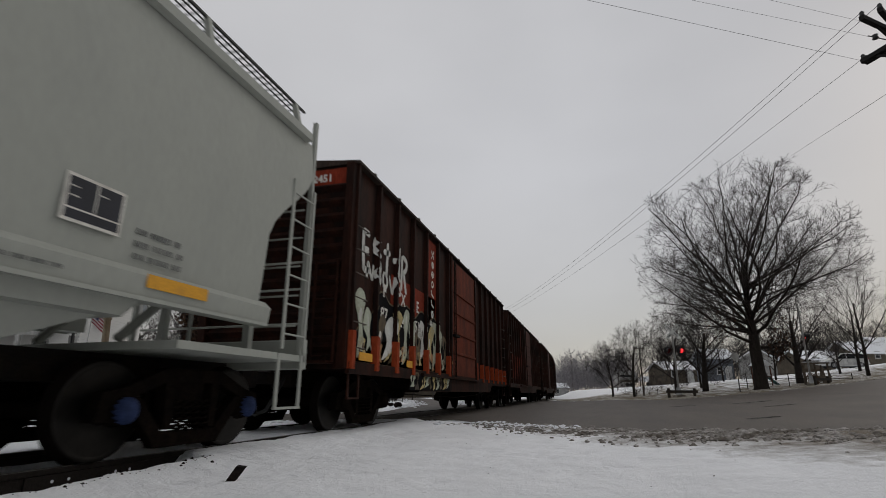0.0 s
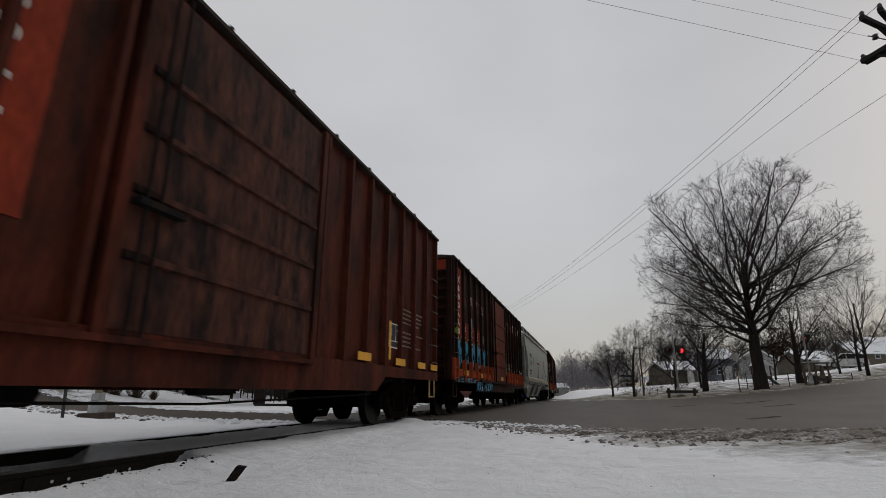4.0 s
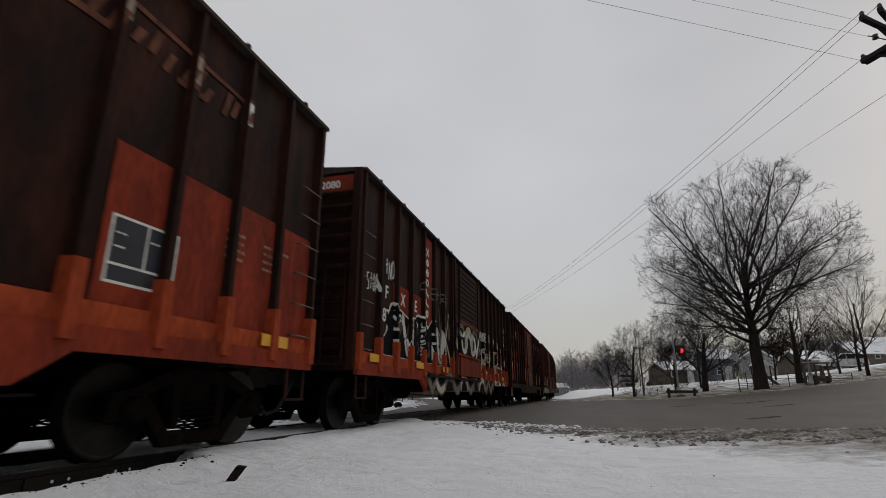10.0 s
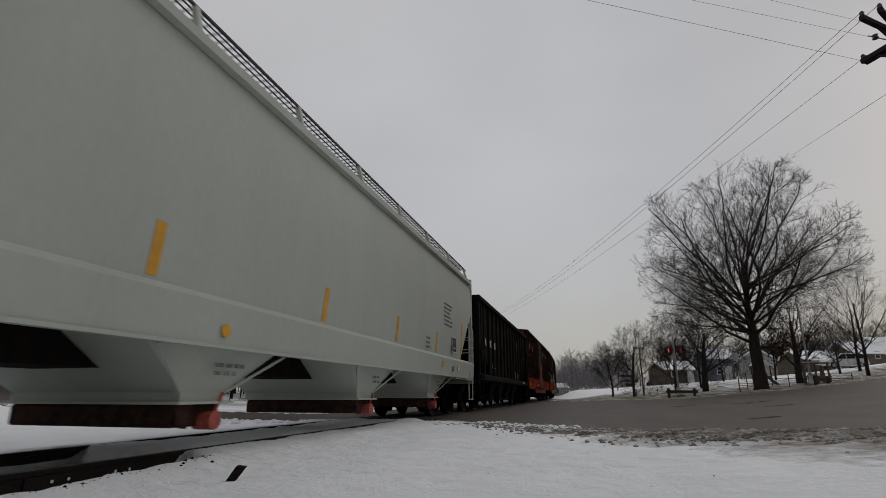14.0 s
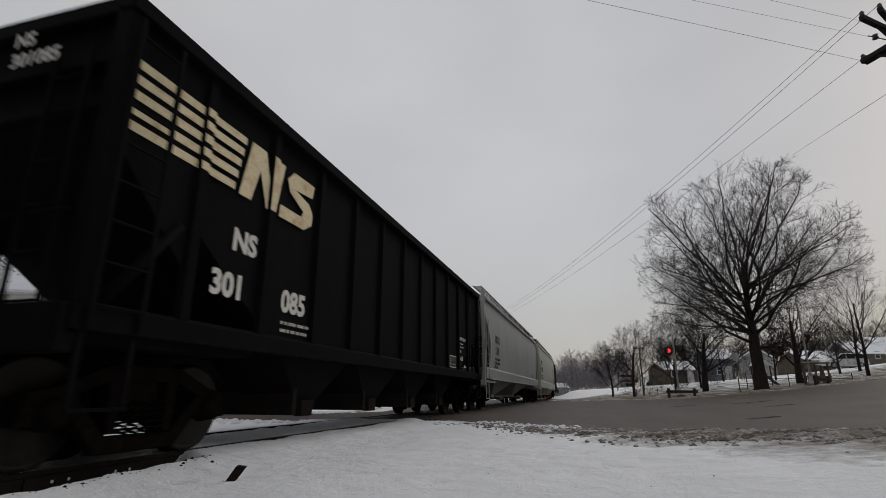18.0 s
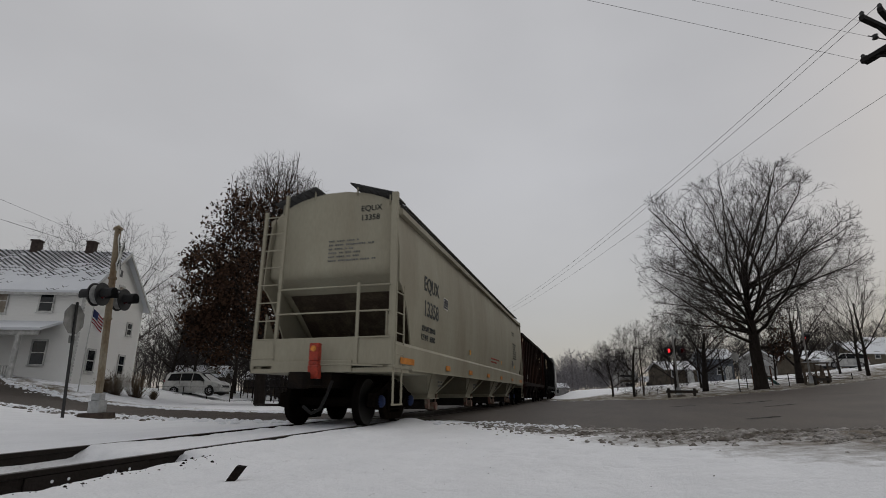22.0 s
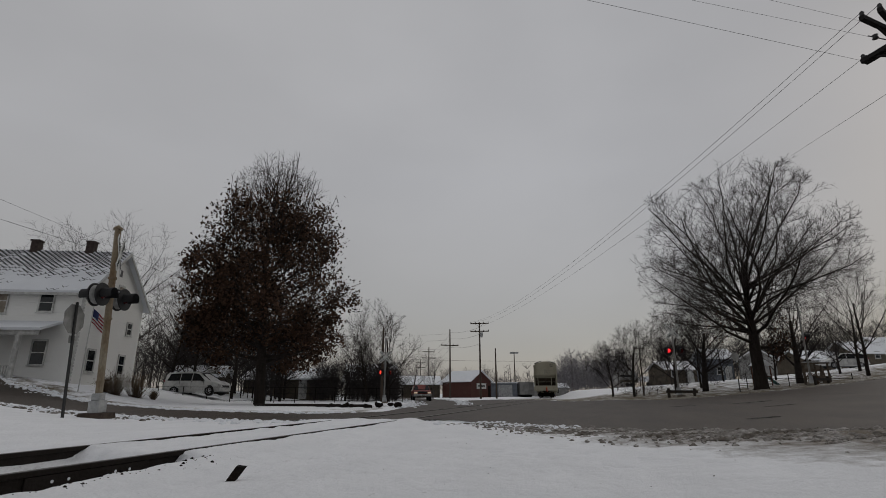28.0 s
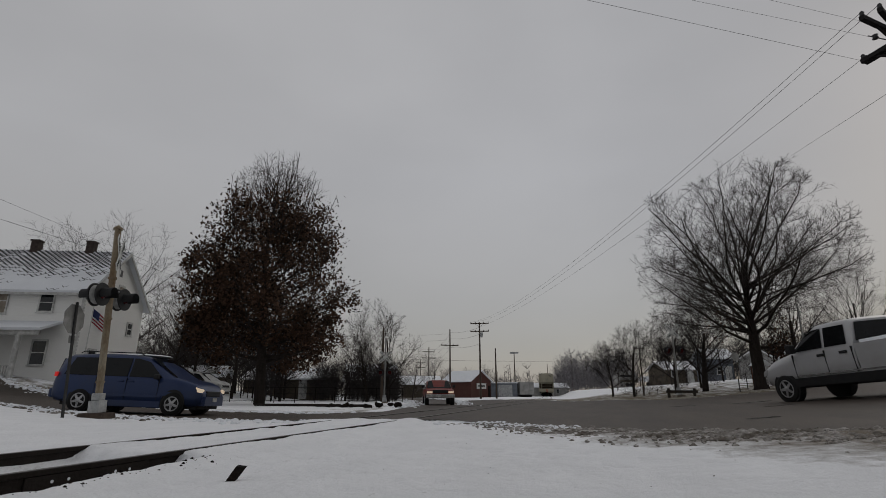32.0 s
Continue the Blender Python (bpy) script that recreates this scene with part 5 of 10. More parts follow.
def covered_hopper(spec, s_front, s_rear):
    rnd = random.Random(spec["seed"])
    m = spec["material"]
    car, L = place_car("covered_hopper", spec["label"], "hopper car", s_front, s_rear, "covered hoppers of the train")
    top = 4.42
    cut = spec.get("cut", 2.9)
    bay = L - 3.0
    arch = spec.get("arch", 0.0)

    def hx(z):
        if z > 4.2 and arch:
            return 0.12 + 1.38 * math.sqrt(max(0.0, 1 - ((z - 4.2) / (arch + 0.01)) ** 2)) ** 1.15
        if z > 4.2:
            return 1.50 - 0.5 * max(0, (z - 4.2) / 0.36) ** 1.5
        return 1.42 + 0.11 * math.sin(math.pi * (z - 1.2) / 3.2)

    def hy(z):
        if z >= cut:
            return L - 0.30
        t = (cut - z) / (cut - 1.25)
        return L - 0.30 - 2.5 * (t ** 0.75)
    zs = [1.25, 1.4, 1.6, 1.8, 2.0, 2.2, 2.4, 2.6, 2.75, cut - 0.06, cut, 3.2, 3.6, 4.0, 4.2] + ([4.2 + arch * k for k in (0.2, 0.4, 0.55, 0.7, 0.82, 0.92, 1.0)] if arch else [4.3, 4.4, 4.5])
    mb = MB().rings(tub(lambda z: hx(z) - (0.03 if z < cut + 0.3 else 0.0), hy, sorted(set(zs)), 0.1), True, True)
    part("body", mb, m, car, spec.get("body_label", ""))
    side_cut = spec.get("side_cut", 3.15)
    sill = spec.get("sill", (1.16, 1.60))
    curved = spec.get("curved_cut", False)

    def hy2(z):
        if curved or spec.get("sweep"):
            return L - 0.12 - 0.98 * (1 - smooth01(2.45, 3.75, z))
        if z >= side_cut:
            return L - 0.2
        return L - 0.2 - spec.get("cut_depth", 1.25) * ((side_cut - z) / (side_cut - 1.5)) ** 0.65
    for s in (1, -1):
        rings = [[(s * (hx(z) + 0.004), -hy2(z), z), (s * (hx(z) + 0.004), hy2(z), z), (s * (hx(z) - 0.025), hy2(z), z), (s * (hx(z) - 0.025), -hy2(z), z)] for z in sorted(set([1.5, 1.6, 1.75, 1.9, 2.1, 2.3, 2.5, 2.7, 2.9, 3.0, 3.1, side_cut - 0.03, side_cut, 3.3, 3.45, 3.6, 3.7, 3.75, 4.0, 4.2]))]
        part("side_sheet", MB().rings(rings), m, car, "smooth bulging side sheet")
    if spec.get("grime_shade"):
        # dirty brown sheet: the down-facing rear slope's shade is put into its colour
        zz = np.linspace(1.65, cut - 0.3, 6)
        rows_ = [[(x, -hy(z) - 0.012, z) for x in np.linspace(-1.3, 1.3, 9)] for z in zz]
        part("grimy_slope_sheet", MB().add([p for r_ in rows_ for p in r_], [(i * 9 + j, i * 9 + j + 1, i * 9 + j + 10, i * 9 + j + 9) for i in range(5) for j in range(8)]), spec["grime_shade"], car, "dirty brown sheet with the slope's own shade painted in")
    # roof eave
    for s in (1, -1):
        part("roof_eave", MB().prism([(s * 1.46, 4.16), (s * 1.545, 4.18), (s * 1.54, 4.30), (s * 1.44, 4.36)], "y", -L + 0.3, L - 0.3), m, car)
        part("side_sill", MB().prism([(s * 1.30, sill[0]), (s * 1.52, sill[0]), (s * 1.55, sill[1] - 0.08), (s * 1.46, sill[1]), (s * 1.30, sill[1] - 0.1)], "y", -L + spec.get("sill_in", 0.05), L - spec.get("sill_in", 0.05)), m, car, "pale side sill")
        part("sill_rivet_line", MB().box(min(s * 1.515, s * 1.56), max(s * 1.515, s * 1.56), -L + 1.0, L - 1.0, sill[0] - 0.02, sill[0] + 0.015), m, car)
    # hopper bays
    nb = spec.get("bays", 3)
    far_end = 1.7 if spec.get("bay_pitch") else 0.0
    for i in range(nb if spec.get("wide_bays") else 0):
        # broad bays with gaps between them, each over a shallow gate box
        y = (i - (nb - 1) / 2) * spec["wide_bays"]
        c = part("hopper_bay", MB().rings(chute(y, 3.0, 1.42, 1.47, 0.50, 0.66, 1.16)), m, car, "broad sloping discharge bay")
        part("bay_flange", MB().box(-1.24, 1.24, y - 0.42, y + 0.42, 0.50, 0.53), m, c)
        for s in (1, -1):
            part("bay_seam", MB().cyl((1.475, y + s * 1.03, 1.06), (1.165, y + s * 0.345, 0.62), 0.018, n=5), m, c)
        part("outlet_gate", MB().box(-1.10, 1.10, y - 0.36, y + 0.36, 0.27, 0.50, 0.03), spec["gate"], c, "shallow gate box under the bay")
        part("gate_bracket", MB().prism([(y - 0.38, 0.50), (y - 0.16, 0.50), (y - 0.2, 0.26), (y - 0.34, 0.30)], "x", 1.10, 1.18), spec.get("bracket", spec["gate"]), c)
        part("gate_crank", MB().cyl((1.02, y + 0.12, 0.33), (1.26, y + 0.12, 0.33), 0.10, n=14).cyl((1.2, y + 0.12, 0.33), (1.24, y + 0.22, 0.62), 0.02, n=6), spec.get("crank", spec["gate"]), c, "round capstan of the gate")
        bars(c, 1.36, y - 0.1, y + 0.25, 0.93, 2, DULL_INK, rnd, 0.045, 0.04)
    for i in range(0 if spec.get("wide_bays") else nb):
        y = (i - (nb - 1) / 2) * spec.get("bay_pitch", 2 * bay / nb)
        c = part("hopper_bay", MB().rings(chute(y, spec.get("bay_pitch", 2 * bay / nb) - 0.05, sill[0] + 0.26, 1.38, 0.42, spec.get("outlet", 0.75), spec.get("outlet_wide", 0.55), (far_end if i == nb - 1 else 0.0, far_end if i == 0 else 0.0))), m, car, "sloping discharge bay")
        part("gate_rail", MB().box(-1.0, 1.0, y - 0.62, y - 0.54, 0.36, 0.44).box(-1.0, 1.0, y + 0.54, y + 0.62, 0.36, 0.44), GRATE, c, "steel rails of the sliding gate")
        if spec.get("bay_pitch"):
            part("bay_stencil", MB().box(-0.003, 0.003, -0.22, 0.22, -0.10, 0.10), spec["stain"], c, "dull scuffed stencil", pose(1.07, y, 1.0, 0, 32, 0))
        part("outlet_gate", MB().box(-0.62, 0.62, y - 0.5, y + 0.5, 0.34, 0.46, 0.02).cyl((-0.95, y + 0.3, 0.4), (0.95, y + 0.3, 0.4), 0.035, n=8).cyl((0.7, y + 0.3, 0.4), (0.98, y + 0.3, 0.4), 0.10, n=10), spec.get("gate", DARK_IRON), c, "discharge gate under the bay")
    if spec.get("wide_bays"):
        part("centre_sill", MB().box(-0.45, 0.45, -L + 2.0, L - 2.0, 0.86, 1.22), DARK_IRON, car, "dark iron centre sill")
        # dark sheets stand in for the shade under the body between the bays
        for s in (1, -1):
            part("underframe", MB().box(min(s * 0.46, s * 1.29), max(s * 0.46, s * 1.29), -L + 2.0, L - 2.0, 1.19, 1.235), DARK_IRON, car, "dark sheet in place of the shade under the body")
    if arch:
        tilted_boards(car, L, m)
    else:
        flat_boards(car, L, m)
    # ends: platform, corner posts, braces, ladders
    for e in (1, -1):
        if arch and e < 0:
            panel_end(car, L, m, rnd)
            coupler(car, e, L + 0.05)
            truck(car, e * (L - 1.5), spec.get("cap", "truck_iron"))
            continue
        part("end_platform", MB().box(-1.5, 1.5, min(e * L, e * (L - 2.3)), max(e * L, e * (L - 2.3)), 1.02, 1.1), m, car)
        part("end_sill", MB().box(-1.5, 1.5, e * L - 0.05, e * L + 0.05, 0.92, 1.32, 0.015), m, car)
        part("draft_sill", MB().box(-0.3, 0.3, min(e * L, e * (L - 3.2)), max(e * L, e * (L - 3.2)), 0.72, 1.02), DARK_IRON, car)
        if spec.get("posts", True):
            for s in (1, -1):
                w_, top_ = (0.035, 3.6 if e < 0 else 4.62) if curved else (0.06, 4.42)
                part("corner_post", MB().box(s * 1.44 - w_, s * 1.44 + w_, e * (L - 0.06) - w_, e * (L - 0.06) + w_, 1.1, top_, 0.012), m, car)
        for s in (1, -1) if spec.get("end_posts", True) else ():
            part("end_post", MB().box(s * 0.72 - 0.05, s * 0.72 + 0.05, e * (L - 0.22) - 0.05, e * (L - 0.22) + 0.05, 1.1, 4.40), m, car)
            part("end_brace", MB().tube([(s * 0.75, e * (L - 0.25), 3.0), (s * 0.55, e * (L - 2.1), 1.15)], 0.05, 6), m, car)
        yy = sorted((e * (L - 0.1), e * (L - 0.62)))
        ladder(car, "side_ladder", 1.53, yy[0], yy[1], 1.15, 3.45 if spec.get("tall_ladder", True) else 2.7, 6, m)
        stirrup(car, 1.5, yy[0], yy[1], 0.45, 1.1, m)
        rail = MB()
        for z in (1.55, 2.05, 2.45):
            rail.tube([(-1.42, e * (L + 0.06), z), (1.42, e * (L + 0.06), z)], 0.016, 6)
        for x in (-0.5, 0.5):
            rail.box(x - 0.025, x + 0.025, e * (L + 0.05) - 0.015, e * (L + 0.05) + 0.015, 1.2, 2.6)
        part("end_rail", rail, m, car)
        rr = MB().tube([(0.75, e * (L - 0.13), 0), (1.4, e * (L - 0.13), 0)], 0.013, 6).mesh("end_rung", m)
        for i in range(7):
            part("end_rung", rr, m, car, at=(0, 0, 1.5 + i * 0.42))
        coupler(car, e, L + 0.05)
        truck(car, e * (L - 1.5), spec.get("cap", "truck_iron"))
    part("brake_wheel", MB().disc((0.95, 0, 0), "y", [(0, 0.26), (0.03, 0.28), (0.03, 0.23), (0.0, 0.22)], 20).box(0.93, 0.97, -0.01, 0.02, -0.25, 0.25).box(0.7, 1.2, -0.01, 0.02, -0.02, 0.02), DARK_IRON, car, "hand brake wheel", (0, L - 0.75, 2.0))
    # markings
    for (body, y, z, size, ink) in spec.get("letters", ()):
        letters(car, body, hx(z + 0.1) + 0.012, y, z, size, ink, 0.006)
    for (y, z, w_, rows, ink) in spec.get("print", ()):
        bars(car, hx(z) + 0.012, y, y + w_, z, rows, ink, rnd, 0.05, 0.062)
    for (y, z, w_, h_) in spec.get("stencils", ()):
        stencil_box(car, hx(z + h_) + 0.014, y, z, w_, h_, WHITE_INK, STENCIL_BLACK, rnd)
    for (y, w_, mm) in spec.get("dashes", ()):
        rect(car, "reflector_strip", 1.553, y, y + w_, spec.get("dash_z", 1.34), spec.get("dash_z", 1.34) + 0.12, mm, "orange-yellow reflector strip")
    for y in spec.get("stripes", ()):
        high = 2.68 if abs(y) > 8 else 2.14
        rows = [[(hx(z) + dx, y + dy, z) for dx, dy in ((0.006, -0.06), (0.012, -0.06), (0.012, 0.06), (0.006, 0.06))] for z in np.linspace(1.64, high, 6)]
        part("reflector_strip", MB().rings(rows), YELLOW, car, "upright yellow stripe")
    for (y, z, mm) in spec.get("tags", ()):
        rect(car, "sill_label", 1.553, y - 0.09, y + 0.09, z - 0.07, z + 0.07, mm, "small sill label")
    for y in spec.get("sill_print", ()):
        bars(car, 1.553, y, y + 1.1, sill[0] + 0.12, 1, DULL_INK, rnd, 0.03, 0.03)
    for (y, z, w_, h_, a) in spec.get("boxes", ()):
        fr = part("marking_frame", MB().box(-0.002, 0.002, -w_ / 2, w_ / 2, -h_ / 2, h_ / 2), DULL_INK, car, "small outlined marking", pose(hx(z + h_ / 2) + 0.02, y + w_ / 2, z + h_ / 2, a, 0, 0))
        part("marking_field", MB().box(0.001, 0.004, -w_ / 2 + 0.03, w_ / 2 - 0.03, -h_ / 2 + 0.03, h_ / 2 - 0.03), m, fr)
        part("marking_sign", MB().box(0.003, 0.006, -w_ / 5, w_ / 5, -h_ / 8, h_ / 8), BLUE_CAP if a else DULL_INK, fr)
    for y in spec.get("dots", ()):
        part("round_label", MB().disc((1.55, y, 1.25), "x", [(-0.004, 0.07), (0.003, 0.07)], 16), YELLOW, car, "round yellow label")
    if spec.get("number"):
        end_letters(car, spec["number"][0], -L + 0.285, 0.55, 3.88, 0.24, BLACK_INK, 0.004)
        end_letters(car, spec["number"][1], -L + 0.285, 0.55, 3.58, 0.24, BLACK_INK, 0.004)
    return car, L


def open_hopper(spec, s_front, s_rear):
    rnd = random.Random(spec["seed"])
    m = spec["material"]
    car, L = place_car("open_hopper", spec["label"], "hopper car", s_front, s_rear, "open hoppers of the train")
    H = 4.02
    X = 1.40
    cut = 3.0
    bay_in = 2.6

    def hy(z):
        return L - 0.15 if z >= cut else L - 0.15 - bay_in * (cut - z) / (cut - 1.2)
    # steel tub with open top: outer shell, rim and inner floor below the rim
    rings = [[(sx * X, sy * hy(z), z) for sx, sy in ((1, 1), (-1, 1), (-1, -1), (1, -1))] for z in (1.2, 1.8, 2.4, cut, H)]
    inner = [[(sx * (X - 0.03), sy * (hy(z) - 0.03), z) for sx, sy in ((1, 1), (-1, 1), (-1, -1), (1, -1))] for z in (H, 3.4)]
    part("body", MB().rings(rings + inner), m, car)
    chord = MB()
    for s in (1, -1):
        chord.box(s * (X + 0.06) - 0.08, s * (X + 0.06) + 0.08, -L, L, H - 0.06, H + 0.10, 0.015)
        chord.box(-X, X, s * (L - 0.1) - 0.08, s * (L - 0.1) + 0.08, H - 0.06, H + 0.10)
    part("top_chord", chord, spec.get("post_material", m), car, "heavy top rim")
    for s in (1, -1):
        part("side_sill", MB().prism([(s * X, 1.08), (s * (X + 0.13), 1.08), (s * (X + 0.13), 1.26), (s * X, 1.32)], "y", -L, L), spec.get("post_material", m), car)
    n = spec.get("posts", 11)
    post = MB().prism([(0.0, -0.085), (0.07, -0.06), (0.07, 0.06), (0.0, 0.085)], "z", 1.2, H).mesh("side_post", spec.get("post_material", m))
    first = spec.get("first_post", 1.25)
    last = spec.get("last_post", L - first)
    ys = [(-L + first) + (last + L - first) * i / (n - 1) for i in range(n)]
    pm = spec.get("post_material", m)
    for y in ys:
        for s in (1, -1):
            part("side_post", post, pm, car, at=pose(s * X, y, 0, 0, 0, 0 if s > 0 else 180))
    for e in (1, -1):
        # end: corner posts, platform, slope braces
        for s in (1, -1):
            part("corner_post", MB().box(s * (X + 0.02) - 0.08, s * (X + 0.02) + 0.08, e * (L - 0.1) - 0.08, e * (L - 0.1) + 0.08, 1.05, H), m, car)
            part("end_side_sheet", MB().prism([(e * (L - 0.15), cut - 0.25), (e * (L - 0.15), H), (e * (L - 1.3), H), (e * (L - 1.3), 1.6)], "x", s * X, s * (X + 0.02)), m, car)
            part("diagonal_brace", MB().tube([(s * (X + 0.03), e * (L - 0.2), 1.2), (s * (X + 0.03), e * (L - 1.0), 2.2)], 0.05, 6), m, car)
        part("end_platform", MB().box(-X, X, min(e * L, e * (L - 2.4)), max(e * L, e * (L - 2.4)), 1.02, 1.1), m, car)
        part("end_sill", MB().box(-X - 0.1, X + 0.1, e * L - 0.08, e * L + 0.08, 0.9, 1.28, 0.02), m, car)
        er = MB()
        for z in (3.0, 3.45):
            er.box(-X, X, e * (L - 0.08) - 0.05, e * (L - 0.08) + 0.05, z, z + 0.1)
        part("end_stiffener", er, m, car)
        yy = sorted((e * (L - 0.12), e * (L - 0.6)))
        ladder(car, "side_ladder", X + 0.16, yy[0], yy[1], 1.1, 3.9, 8, m)
        stirrup(car, X + 0.1, yy[0], yy[1], 0.5, 1.1, m)
        mb = MB()
        for x in (X - 0.2, X - 0.6):
            mb.box(x - 0.02, x + 0.02, e * (L + 0.03) - 0.015, e * (L + 0.03) + 0.015, 1.1, 3.6)
        for k in range(6):
            mb.tube([(X - 0.6, e * (L + 0.03), 1.3 + 0.4 * k), (X - 0.2, e * (L + 0.03), 1.3 + 0.4 * k)], 0.013, 5)
        part("end_ladder", mb, m, car)
        part("crossover_rail", MB().tube([(-X, e * (L + 0.1), 2.0), (X, e * (L + 0.1), 2.0)], 0.018, 6), m, car)
        coupler(car, e, L + 0.05)
        truck(car, e * (L - 1.25))
    nb = spec.get("bays", 4)
    bay = L - 2.9
    for i in range(nb):
        y = (i - (nb - 1) / 2) * (2 * bay / nb)
        # bays take the darker post colour, which puts the underside's shade into the paint
        c = part("hopper_bay", MB().rings(chute(y, 2 * bay / nb - 0.02, 1.25, X - 0.02, 0.40, 0.6, 1.15)), spec.get("post_material", m), car, "sloping discharge bay")
        part("bay_door", MB().box(-1.2, 1.2, y - 0.42, y - 0.32, 0.32, 0.75).box(1.1, 1.22, y - 0.2, y + 0.1, 0.3, 0.52), DARK_IRON, c)
    part("centre_sill", MB().box(-0.2, 0.2, -L + 0.2, L - 0.2, 0.75, 1.05), DARK_IRON, car)
    xs = X + 0.006
    for (body, y, z, size) in spec.get("letters", ()):
        letters(car, body, xs, y, z, size, spec.get("ink", WHITE_INK), 0.014)
    for (y, z, w_, rows) in spec.get("print", ()):
        bars(car, xs, y, y + w_, z, rows, spec.get("ink", WHITE_INK), rnd, 0.04, 0.06)
    for (y, z, w_, h_) in spec.get("stencils", ()):
        stencil_box(car, xs, y, z, w_, h_, WHITE_INK, spec.get("patch_material", STENCIL_BLACK), rnd)
    for p in spec.get("patches", ()):
        rect(car, "paint_patch", xs - 0.001, *p, spec["patch_material"], "repainted lighter patch")
    for (y, w_, mm) in spec.get("dashes", ()):
        rect(car, "reflector_strip", X + 0.135, y, y + w_, 1.14, 1.24, mm, "reflector strip")
    return car, L, xs


# ---------------- the consist, front to rear ----------------
G_CYAN = mat("spray_cyan", (0.015, 0.24, 0.40), 0.6, 0, 0.25, 3, 40, 0.05, (0.01, 0.15, 0.28), 0.4)
G_STAIN = mat("spray_stain", (0.035, 0.018, 0.012), 0.8, 0, 0.3, 3, 40, 0.05, (0.06, 0.035, 0.022), 0.5)
G_DUN = mat("spray_dun", (0.36, 0.30, 0.17), 0.6, 0, 0.2, 3, 40, 0.05, (0.26, 0.21, 0.11), 0.35)
G_GREYED = mat("spray_greyed", (0.17, 0.165, 0.125), 0.7, 0, 0.3, 4, 40, 0.05, (0.08, 0.062, 0.042), 0.5)
G_SKY = mat("spray_sky_blue", (0.30, 0.40, 0.44), 0.7, 0, 0.25, 3, 40, 0.05, spec=0.08)
G_BLACK = mat("spray_black", (0.008, 0.008, 0.009), 0.8, 0, 0.3, 3, 40, 0.05, spec=0.03)
G_WHITE = mat("spray_white", (0.55, 0.55, 0.52), 0.6, 0, 0.2, 3, 40, 0.05, (0.38, 0.37, 0.33), 0.3)
G_CREAM = mat("spray_cream", (0.55, 0.45, 0.22), 0.7, 0, 0.25, 3, 40, 0.05, spec=0.08)
G_GREEN = mat("spray_green", (0.26, 0.34, 0.26), 0.7, 0, 0.3, 3, 40, 0.05, spec=0.08)
G_PALE = mat("spray_pale", (0.40, 0.40, 0.33), 0.6, 0, 0.25, 3, 40, 0.05, (0.26, 0.22, 0.15), 0.35)
G_RUST = mat("spray_brown", (0.09, 0.045, 0.028), 0.7, 0, 0.3, 3, 40, 0.05, (0.16, 0.13, 0.09), 0.4)
G_LIME = mat("spray_lime", (0.34, 0.36, 0.05), 0.7, 0, 0.25, 3, 40, 0.05, spec=0.08)
G_OLIVE = mat("spray_olive", (0.11, 0.075, 0.028), 0.6, 0, 0.3, 3, 40, 0.05, (0.028, 0.018, 0.012), 0.5)
G_MINT = mat("spray_mint", (0.40, 0.43, 0.34), 0.6, 0, 0.2, 3, 40, 0.05, (0.24, 0.24, 0.17), 0.35)
G_TAN = mat("spray_tan", (0.42, 0.24, 0.12), 0.7, 0, 0.3, 3, 40, 0.05, spec=0.08)

